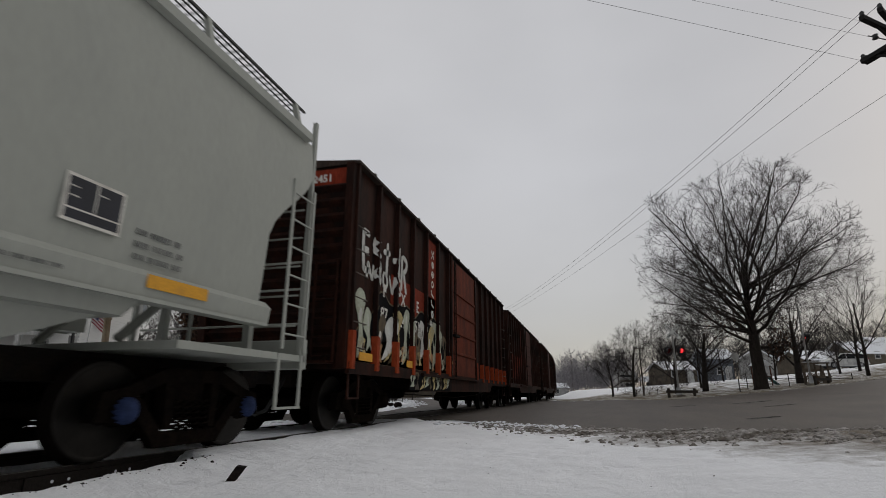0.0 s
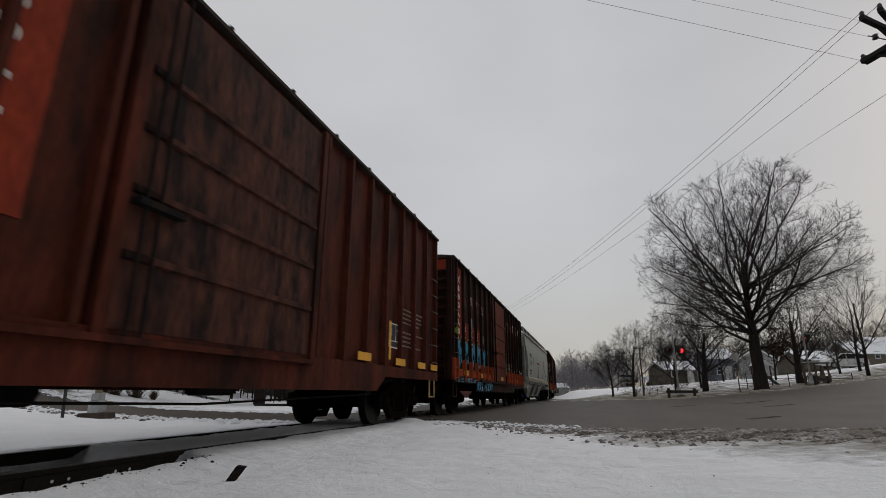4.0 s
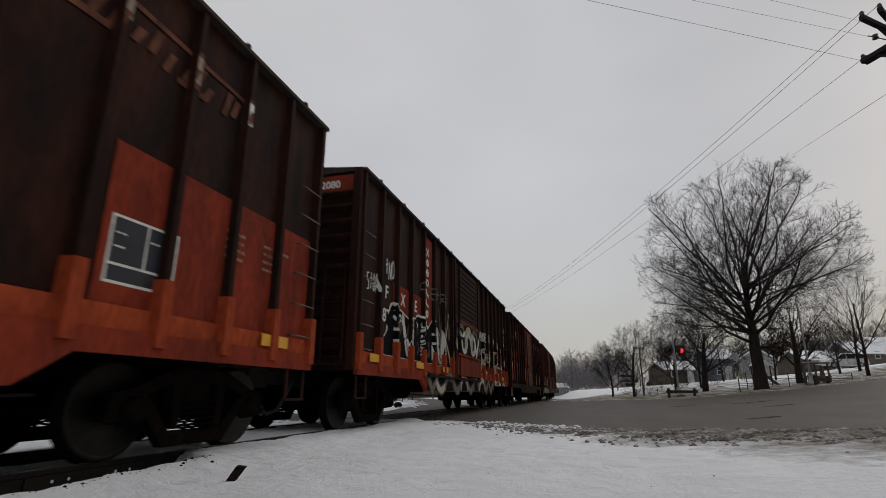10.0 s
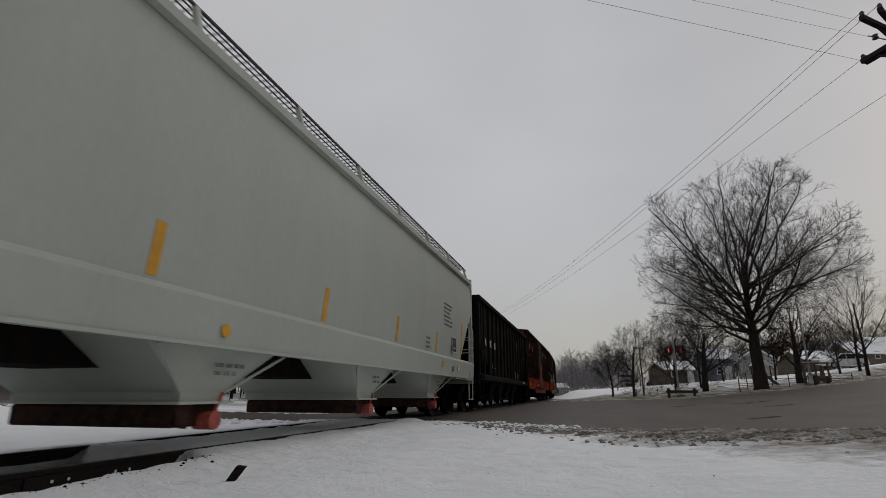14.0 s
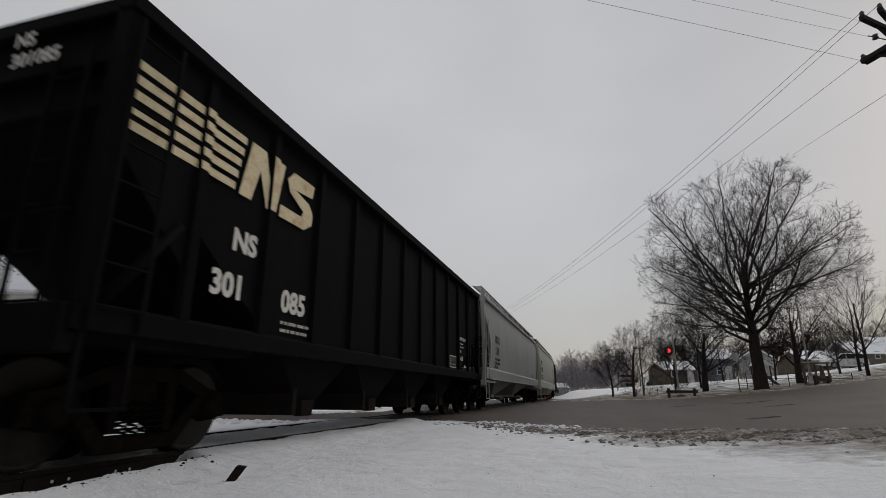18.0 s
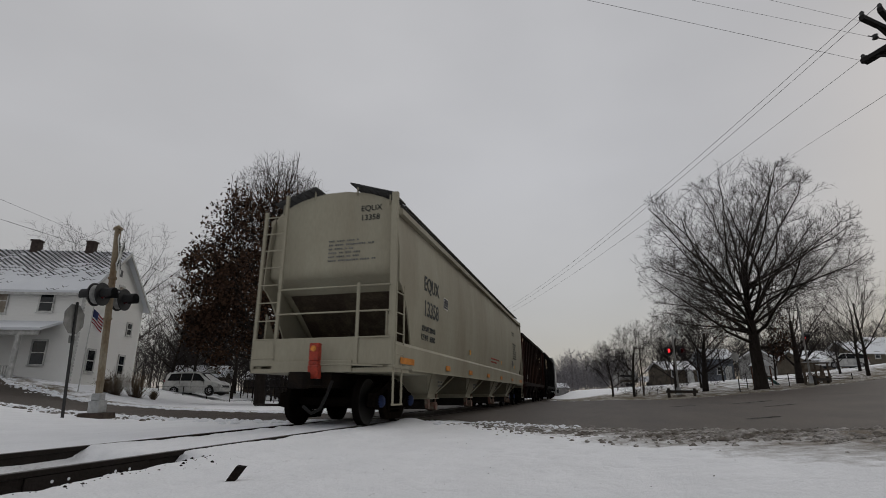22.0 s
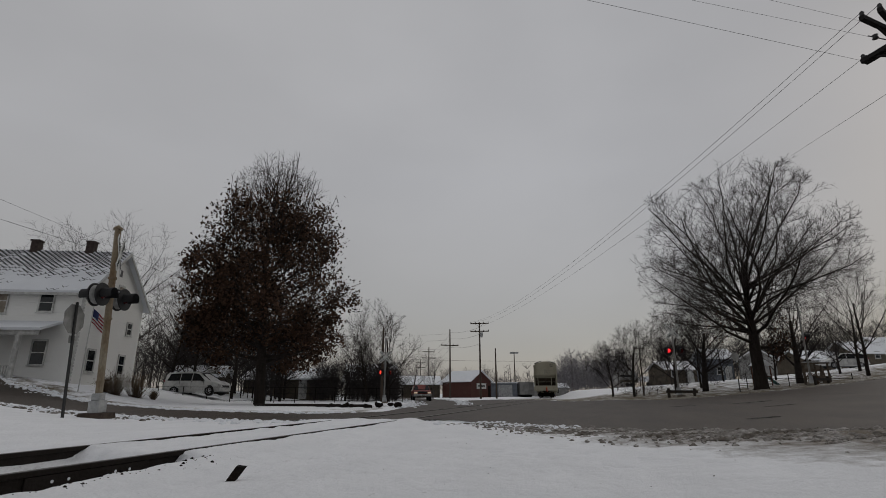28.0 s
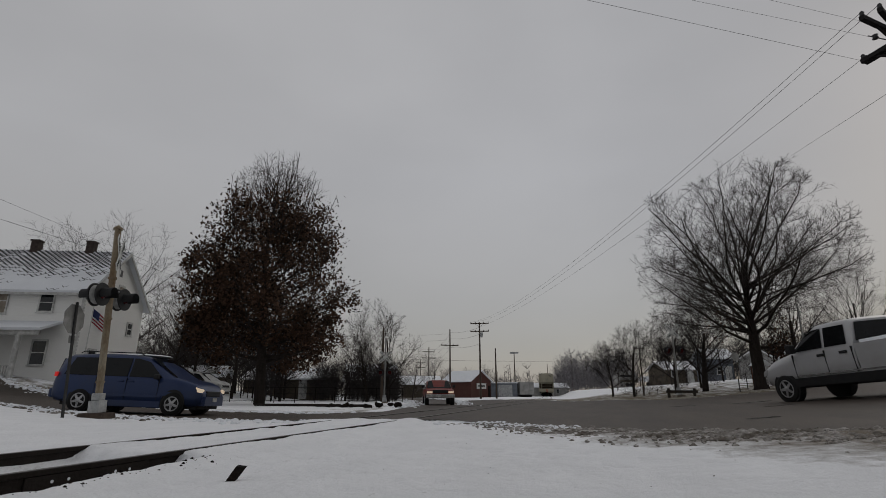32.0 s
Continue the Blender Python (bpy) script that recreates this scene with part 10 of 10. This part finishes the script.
def rim_mesh(r, w):
    """Alloy rim: an outer ring, a dark-backed dish and five broad spokes that reach the ring."""
    mb = MB()
    ring = []
    for d, q in ((w * 0.34, 0.64), (w * 0.50, 0.66), (w * 0.53, 0.63), (w * 0.50, 0.57), (w * 0.30, 0.55)):
        ring.append([(d, r * q * math.cos(k * 0.2618), r * q * math.sin(k * 0.2618)) for k in range(24)])
    mb.rings(ring, False, True)
    for k in range(5):
        mb.add([(w * 0.42, -r * 0.15, 0), (w * 0.42, r * 0.15, 0), (w * 0.40, r * 0.105, r * 0.6), (w * 0.40, -r * 0.105, r * 0.6), (w * 0.53, -r * 0.12, 0), (w * 0.53, r * 0.12, 0), (w * 0.50, r * 0.085, r * 0.6), (w * 0.50, -r * 0.085, r * 0.6)], [(4, 5, 6, 7), (0, 1, 5, 4), (1, 2, 6, 5), (2, 3, 7, 6), (3, 0, 4, 7), (3, 2, 1, 0)], Matrix.Rotation(k * 1.2566, 4, "X"))
    mb.disc((0, 0, 0), "x", [(w * 0.3, r * 0.2), (w * 0.54, r * 0.17), (w * 0.56, r * 0.06)], 12)
    return mb.mesh("rim", ALLOY)


def vehicle(name, label, stations, paint_m, wheels, r, hw, glass, extra, group=""):
    """Body lofted through its cross sections, with panes, doors, lamps and four turning wheels. +y is its front."""
    car = thing(name, pose(0, 0, 0), label, "car" if name != "pickup_truck" else "pickup", group)
    body = MB().rings([section(*s) for s in stations], True, True)
    part("body", body, paint_m, car, "smooth painted body")
    tm, rm = tyre_mesh(r, 0.23), rim_mesh(r, 0.23)
    out = []
    for y in wheels:
        for s in (1, -1):
            part("wheel_arch", MB().disc((s * (hw - 0.02), y, r + 0.03), "x", [(-s * 0.2, r * 1.16), (s * 0.012, r * 1.18)], 26), PLASTIC, car, "dark wheel arch")
            wh = part("wheel", tm, TYRE, car, at=pose(s * (hw - 0.09), y, r, 0, 0, 0 if s > 0 else 180))
            part("rim", rm, ALLOY, wh, "five-spoke alloy rim")
            out.append((wh, (s * (hw - 0.09), y, r, 0 if s > 0 else 180)))
    for nm, pts in glass:
        for s in (1, -1):
            if nm in ("windshield", "rear_window") and s < 0:
                continue
            vs = [(s * p[0], p[1], p[2]) for p in pts]
            n = len(vs)
            inner = [(v[0] * 0.985, v[1], v[2] - 0.005) for v in vs]
            mb = MB().add(vs + inner, [tuple(range(n)), tuple(range(2 * n - 1, n - 1, -1))] + [(i, (i + 1) % n, n + (i + 1) % n, n + i) for i in range(n)])
            part(nm, mb, CAR_GLASS, car, "dark tinted glass")
    extra(car)
    return car, out, r


def minivan(paint_m, label, lit):
    hw = 0.99
    st_ = [(-2.53, 0.5, 0.9, 0.98, 0.80, 0.74), (-2.50, 0.38, 0.98, 1.3, 0.92, 0.74), (-2.42, 0.32, 1.02, 1.58, 0.97, 0.74), (-2.2, 0.28, 1.03, 1.70, 0.99, 0.75), (-1.2, 0.26, 1.03, 1.76, 0.99, 0.77), (-0.2, 0.26, 1.03, 1.76, 0.99, 0.77), (0.35, 0.26, 1.03, 1.71, 0.99, 0.76), (0.9, 0.26, 1.03, 1.42, 0.99, 0.80), (1.45, 0.26, 1.02, 1.10, 0.985, 0.84), (1.85, 0.26, 0.95, 1.03, 0.98, 0.85), (2.14, 0.27, 0.87, 0.93, 0.95, 0.80), (2.28, 0.30, 0.77, 0.83, 0.89, 0.72), (2.36, 0.38, 0.62, 0.67, 0.78, 0.62)]
    x0, x1 = hw * 0.95 + 0.012, 0.80
    glass = [("side_window", [(x0, -2.2, 1.08), (x0, -1.12, 1.08), (x1 + 0.01, -1.12, 1.62), (x1 + 0.015, -2.0, 1.60)]), ("side_window", [(x0, -1.06, 1.08), (x0, -0.12, 1.08), (x1 + 0.01, -0.12, 1.63), (x1 + 0.01, -1.06, 1.63)]),
             ("side_window", [(x0, -0.05, 1.08), (x0, 1.05, 1.08), (x1 + 0.03, 0.50, 1.54), (x1 + 0.012, 0.1, 1.63), (x1 + 0.01, -0.05, 1.63)]),
             ("windshield", [(0.72, 0.42, 1.70), (-0.72, 0.42, 1.70), (-0.84, 1.42, 1.11), (0.84, 1.42, 1.11)]), ("rear_window", [(0.70, -2.475, 1.56), (-0.70, -2.475, 1.56), (-0.80, -2.535, 1.08), (0.80, -2.535, 1.08)])]

    def extra(car):
        for s in (1, -1):
            part("headlight", MB().prism([(2.06, 0.74), (2.33, 0.68), (2.345, 0.77), (2.12, 0.87)], "x", s * 0.64, s * 0.895), HEAD_ON if lit else HEAD_OFF, car, "lit headlight" if lit else "clear headlight")
            part("tail_light", MB().box(min(s * 0.80, s * 0.955), max(s * 0.80, s * 0.955), -2.515, -2.42, 1.0, 1.14, 0.02), TAIL_ON if lit else TAIL, car, "red tail light")
            part("mirror", MB().box(min(s * 0.99, s * 1.14), max(s * 0.99, s * 1.14), 0.85, 1.0, 1.02, 1.18, 0.03), PLASTIC, car)
            part("side_moulding", MB().box(min(s * 0.985, s * 1.003), max(s * 0.985, s * 1.003), -1.0, 1.1, 0.50, 0.57), paint_m, car)
            for y in (-0.28, 0.05):
                part("door_handle", MB().box(min(s * 0.975, s * 1.01), max(s * 0.975, s * 1.01), y - 0.1, y + 0.1, 0.92, 0.96, 0.01), paint_m, car)
            for y in (-1.09, -0.085, 0.98):
                part("door_seam", MB().box(min(s * 0.95, s * 0.996), max(s * 0.95, s * 0.996), y - 0.004, y + 0.004, 0.42, 1.03), PLASTIC, car)
            part("roof_rail", MB().tube([(s * 0.66, -2.0, 1.74), (s * 0.67, -1.9, 1.80), (s * 0.68, 0.0, 1.81), (s * 0.67, 0.15, 1.75)], 0.016, 6), PLASTIC, car)
        for s in (1, -1):
            part("side_sill", MB().box(min(s * 0.90, s * 0.965), max(s * 0.90, s * 0.965), -1.08, 1.12, 0.19, 0.40, 0.02), paint_m, car)
        part("underbody", MB().box(-0.78, 0.78, -2.25, 2.2, 0.19, 0.30), PLASTIC, car)
        part("grille", MB().box(-0.5, 0.5, 2.26, 2.38, 0.58, 0.74, 0.02), PLASTIC, car)
        part("front_bumper", MB().prism([(-0.86, 2.2), (0.86, 2.2), (0.66, 2.43), (-0.66, 2.43)], "z", 0.30, 0.57), paint_m, car)
        part("rear_bumper", MB().box(-0.9, 0.9, -2.62, -2.45, 0.38, 0.66, 0.05), paint_m, car)
        part("number_plate", MB().box(-0.15, 0.15, 2.43, 2.442, 0.42, 0.54), PLATE, car)
        if lit:
            part("roof_snow", MB().disc((0, 0, 0), "z", [(0, 0.55), (0.03, 0.5), (0.045, 0.2)], 14), CLEAN_SNOW, car, "patch of snow on the roof", Matrix.Translation((0, -0.1, 1.765)) @ Matrix.Diagonal((1, 1.4, 1, 1)))
    car, wheels, r = vehicle("minivan", label, st_, paint_m, (1.52, -1.51), 0.33, hw, glass, extra, "vehicles on the roads")
    # the short body: everything but the wheels' roundness is drawn in lengthwise
    k = 0.935
    for ch in car.children:
        if not ch.name.startswith("wheel") or ch.name.startswith("wheel_arch"):
            ch.matrix_basis = Matrix.Diagonal((1, k, 1, 1)) @ ch.matrix_basis
    for wh, (x, y, z, flip) in wheels:
        wh.matrix_basis = pose(x, y * k, z, 0, 0, flip)
    return car, [(wh, (x, y * k, z, flip)) for wh, (x, y, z, flip) in wheels], r


def pickup(paint_m, label):
    hw = 1.0
    st_ = [(-0.74, 0.5, 1.36, 1.98, 0.99, 0.76), (-0.66, 0.48, 1.36, 2.04, 1.0, 0.78), (-0.1, 0.48, 1.36, 2.07, 1.0, 0.79), (0.45, 0.48, 1.35, 2.05, 1.0, 0.79), (0.95, 0.48, 1.33, 1.78, 1.0, 0.81), (1.5, 0.48, 1.25, 1.38, 1.0, 0.80), (1.9, 0.48, 1.19, 1.33, 1.0, 0.74), (2.3, 0.50, 1.10, 1.26, 0.99, 0.66), (2.52, 0.52, 1.02, 1.16, 0.95, 0.62), (2.64, 0.56, 0.92, 1.0, 0.86, 0.6)]
    x0, x1 = hw * 0.95 + 0.012, 0.80
    glass = [("side_window", [(x0, -0.55, 1.41), (x0, 0.12, 1.41), (x1 + 0.035, 0.12, 1.93), (x1 + 0.03, -0.52, 1.92)]), ("side_window", [(x0, 0.22, 1.41), (x0, 1.22, 1.40), (x1 + 0.055, 0.88, 1.74), (x1 + 0.04, 0.52, 1.92), (x1 + 0.035, 0.22, 1.935)]),
             ("windshield", [(0.74, 0.50, 2.03), (-0.74, 0.50, 2.03), (-0.84, 1.44, 1.44), (0.84, 1.44, 1.44)]), ("rear_window", [(0.70, -0.745, 1.94), (-0.70, -0.745, 1.94), (-0.84, -0.765, 1.46), (0.84, -0.765, 1.46)])]

    def extra(car):
        # cargo bed: two sides, tailgate, floor
        for s in (1, -1):
            part("bed_side", MB().prism([(-2.92, 0.62), (-0.78, 0.55), (-0.78, 1.38), (-2.92, 1.38)], "x", s * 0.86, s * 0.995), paint_m, car)
            part("rocker", MB().box(min(s * 0.9, s * 1.004), max(s * 0.9, s * 1.004), -2.9, 2.2, 0.42, 0.66), PLASTIC, car, "dark lower body cladding")
            part("chrome_strip", MB().box(min(s * 0.98, s * 1.008), max(s * 0.98, s * 1.008), -2.9, 1.3, 0.70, 0.74), CHROME, car)
            part("headlight", MB().prism([(2.36, 0.86), (2.62, 0.82), (2.60, 0.96), (2.42, 1.02)], "x", s * 0.66, s * 0.955), HEAD_OFF, car, "clear headlight")
            part("mirror", MB().box(min(s * 1.0, s * 1.24), max(s * 1.0, s * 1.24), 1.05, 1.2, 1.36, 1.62, 0.03), PLASTIC, car)
            for y in (0.32, -0.40):
                part("door_handle", MB().box(min(s * 0.97, s * 1.02), max(s * 0.97, s * 1.02), y - 0.13, y + 0.09, 1.18, 1.25, 0.015), PLASTIC, car)
            for y in (0.17, -0.68, 1.28):
                part("door_seam", MB().box(min(s * 0.95, s * 1.003), max(s * 0.95, s * 1.003), y - 0.01, y + 0.01, 0.68, 1.33), PLASTIC, car)
            part("tail_light", MB().box(min(s * 0.84, s * 0.99), max(s * 0.84, s * 0.99), -2.95, -2.9, 0.95, 1.3, 0.01), TAIL, car)
        part("tailgate", MB().box(-0.86, 0.86, -2.94, -2.86, 0.66, 1.38, 0.02), paint_m, car)
        part("bed_floor", MB().box(-0.86, 0.86, -2.86, -0.78, 0.7, 0.78), PLASTIC, car)
        part("bed_snow", MB().rings([[(-0.84, y, 0.8), (0.84, y, 0.8), (0.84, y, z), (0, y, z + 0.06), (-0.84, y, z)] for y, z in ((-2.84, 1.36), (-2.2, 1.44), (-1.5, 1.43), (-0.84, 1.46))], True, True), CLEAN_SNOW, car, "snow heaped in the cargo bed")
        part("front_bumper", MB().prism([(-0.95, 2.45), (0.95, 2.45), (0.80, 2.78), (-0.80, 2.78)], "z", 0.56, 0.80), CHROME, car, "chrome front bumper")
        part("grille", MB().box(-0.55, 0.55, 2.56, 2.70, 0.80, 1.02, 0.02), CHROME, car)
        part("under_frame", MB().box(-0.5, 0.5, -2.8, 2.4, 0.36, 0.52), PLASTIC, car)
        part("antenna", MB().cyl((0.85, 1.35, 1.3), (0.86, 1.25, 2.1), 0.006, n=5), PLASTIC, car)
    return vehicle("pickup_truck", label, st_, paint_m, (1.80, -1.77), 0.395, hw, glass, extra, "vehicles on the roads")


def red_suv(paint_m, label):
    hw = 0.92
    st_ = [(-2.2, 0.45, 0.96, 1.42, 0.88, 0.68), (-2.05, 0.42, 0.97, 1.52, 0.92, 0.70), (0.2, 0.40, 0.97, 1.56, 0.92, 0.70), (0.5, 0.40, 0.96, 1.50, 0.92, 0.70), (1.1, 0.40, 0.94, 1.02, 0.92, 0.8), (1.9, 0.42, 0.92, 0.97, 0.91, 0.78), (2.2, 0.46, 0.86, 0.90, 0.88, 0.75)]
    x0, x1 = hw * 0.95 + 0.012, 0.72
    glass = [("side_window", [(x0, -1.9, 1.0), (x0, 0.75, 1.0), (x1 + 0.03, 0.40, 1.40), (x1 + 0.02, -1.8, 1.40)]), ("windshield", [(0.66, 0.48, 1.52), (-0.66, 0.48, 1.52), (-0.80, 1.09, 1.045), (0.80, 1.09, 1.045)])]

    def extra(car):
        for s in (1, -1):
            part("headlight", MB().box(min(s * 0.5, s * 0.84), max(s * 0.5, s * 0.84), 2.17, 2.235, 0.72, 0.84, 0.02), HEAD_ON, car, "lit headlight")
            part("mirror", MB().box(min(s * 0.92, s * 1.1), max(s * 0.92, s * 1.1), 0.7, 0.85, 1.08, 1.25, 0.03), PLASTIC, car)
        part("grille", MB().box(-0.48, 0.48, 2.16, 2.25, 0.72, 0.92, 0.02), PLASTIC, car)
        part("front_bumper", MB().box(-0.9, 0.9, 2.1, 2.34, 0.42, 0.66, 0.04), CHROME, car)
        part("number_plate", MB().box(-0.15, 0.15, 2.335, 2.35, 0.48, 0.60), PLATE, car)
    return vehicle("suv", label, st_, paint_m, (1.4, -1.35), 0.36, hw, glass, extra, "vehicles on the roads")


BLUE_PAINT = mat("blue_car_paint", (0.016, 0.030, 0.085), 0.3, 0.2, 0.08, 1.5, 60, 0.0, (0.020, 0.030, 0.065), 0.3, coat=0.1)
SILVER_PAINT = mat("silver_car_paint", (0.40, 0.40, 0.41), 0.4, 0.25, 0.06, 1.5, 60, 0.0, (0.35, 0.345, 0.34), 0.3, coat=0.3)
RED_PAINT = mat("red_car_paint", (0.20, 0.022, 0.012), 0.5, 0.0, 0.08, 1.5, 60, 0.0, coat=0.0)
WHITE_PAINT = mat("white_car_paint", (0.55, 0.55, 0.53), 0.35, 0.0, 0.05, 1.5, 60, 0.0, coat=0.3)
VAN = minivan(BLUE_PAINT, "dark blue minivan with lit headlights on the road", True)
TRUCK_P = pickup(SILVER_PAINT, "silver crew-cab pickup with snow in its bed")
SUV = red_suv(RED_PAINT, "red sport utility vehicle with its headlights on")
parked, _, _ = minivan(WHITE_PAINT, "white minivan parked in the snowy yard", False)
x, y = view(-19.0, 41.0)
parked.matrix_basis = pose(x, y, ground_z(x, y) + 0.02, 0, 0, YAW - 96)
far_van, _, _ = minivan(WHITE_PAINT, "pale van parked before the far houses", False)
x, y = view(47.6, 62)
far_van.matrix_basis = pose(x, y, ground_z(x, y), 0, 0, YAW + 80)


# ---------------- what moves ----------------
def car_pose(y):
    x = track_x(y)
    lean = math.degrees(math.atan2(track_x(y + 7) - track_x(y - 7), 14))
    return pose(x, y, 0, 0, 0, -lean)


def train_rows(mid):
    times = [0.0] + [k * 2.0 for k in range(1, 16)] + [32.0]
    return [(t, car_pose(mid + SPEED * t)) for t in times]


def road_pose(u, w, du, dw):
    """A car on its wheels at a plan point, heading along (du, dw), tilted with the road."""
    x, y = view(u, w)
    hx, hy = view(du, dw)
    n = math.hypot(hx, hy)
    hx, hy = hx / n, hy / n
    zf, zr = ground_z(x + hx * 1.5, y + hy * 1.5), ground_z(x - hx * 1.5, y - hy * 1.5)
    zl, zq = ground_z(x - hy * 0.8, y + hx * 0.8), ground_z(x + hy * 0.8, y - hx * 0.8)
    up = math.degrees(math.atan2(zf - zr, 3.0))
    roll = math.degrees(math.atan2(zq - zl, 1.6))
    return Matrix.Translation((x, y, (zf + zr) / 2 + 0.015)) @ pose(0, 0, 0, 0, 0, math.degrees(math.atan2(-hx, hy))) @ pose(0, 0, 0, up, -roll, 0)


def drive(unit, path, spin_from, spin_to, speed, yaw=0.0):
    """path: rows of seconds, u, w. The wheels roll between the two times."""
    car, wheels, r = unit
    rows = []
    for i, (t, u, w) in enumerate(path):
        a, b_ = path[max(0, i - 1)], path[min(len(path) - 1, i + 1)]
        rows.append((t, road_pose(u, w, b_[1] - a[1], b_[2] - a[2]) @ pose(0, 0, 0, 0, 0, yaw)))
    walk(car, rows)
    step = 0.1
    while math.degrees(speed / r) * step > 70:
        step /= 2
    n = int((spin_to - spin_from) / step)
    for wh, (x, y, z, flip) in wheels:
        sgn = -1 if flip == 0 else 1
        home = pose(x, y, z, 0, 0, flip)
        rr = [(0.0, home)]
        for k in range(n + 1):
            rr.append((spin_from + k * step, home @ Matrix.Rotation(sgn * speed / r * k * step, 4, "X")))
        walk(wh, rr)


def flash_rows(place, phase, stop=30.6):
    """The lens shows its lit face for half of each period and its dark face for the other half."""
    rows = []
    lit_at = lambda t: t < stop and ((t - phase) % 1.45) < 0.725
    home = Matrix.Translation(place)
    ang = 0 if lit_at(0.0) else 180
    rows.append((0.0, home @ Matrix.Rotation(radians(ang), 4, "Z")))
    state = ang == 0
    k = 0
    for i in range(1, 32 * 30 - 6):
        t = i / 30
        if lit_at(t) != state and i > k + 4:
            for j in range(4):
                rows.append((t + (j - 1) / 30, home @ Matrix.Rotation(radians(ang + j * 60), 4, "Z")))
            ang += 180
            state = not state
            k = i
    rows.append((32.0, home @ Matrix.Rotation(radians(ang), 4, "Z")))
    return rows


def motions():
    for car, mid in CARS:
        walk(car, train_rows(mid))
    mids = {car.name: mid for car, mid in CARS}
    for wh, at, car, off in WHEELSETS:
        mid = mids[car.name]
        if mid > 30:
            continue
        # the wheels turn while they are near enough to be seen
        t0, t1 = max(0.0, (1.0 - mid - off) / SPEED), min(32.0, (24.0 - mid - off) / SPEED)
        i0, i1 = math.ceil(t0 * 30), int(t1 * 30)
        flip = at[3] if len(at) > 3 else 0
        home = pose(at[0], at[1], at[2], 0, 0, flip)
        sgn = -1 if flip == 0 else 1
        if len(at) == 3:
            continue
        rows = [(i / 30, home @ Matrix.Rotation(sgn * SPEED / 0.457 / 30 * (i - i0), 4, "X")) for i in range(i0, i1 + 1)]
        if rows:
            walk(wh, ([(0.0, home)] if i0 > 0 else []) + rows)
    for drum, place, phase in FLASHERS:
        walk(drum, flash_rows(place, phase))
    drive(VAN, [(0.0, -85.0, 24.0), (16.0, -47.5, 20.0), (26.0, -25.1, 17.8), (29.0, -17.9, 17.6), (30.0, -15.34, 17.47), (31.0, -12.65, 17.2), (32.0, -9.62, 17.0)], 29.0, 32.0, 2.7, 4.0)
    drive(TRUCK_P, [(0.0, 22.0, -58.0), (29.0, 12.7, 7.6), (30.8, 12.1, 11.65), (32.0, 11.7, 14.3)], 29.5, 32.0, 2.25)
    drive(SUV, [(0.0, -17.0, 190.0), (12.0, -10.0, 130.0), (22.0, -5.4, 83.0), (24.5, -4.3, 72.0), (27.5, -2.6, 57.0), (29.0, -1.65, 49.0), (30.0, -1.15, 44.0), (31.0, -0.65, 39.0), (32.0, -0.35, 35.5)], 27.0, 32.0, 5.0)
    # the flag stirs on its staff
    walk(FLAG, [(k * 2.0, Matrix.Translation((-0.03, 0, 4.2)) @ Matrix.Rotation(radians((0, 14, -6, 18, 4, -10)[k % 6]), 4, "Z")) for k in range(17)])


motions()
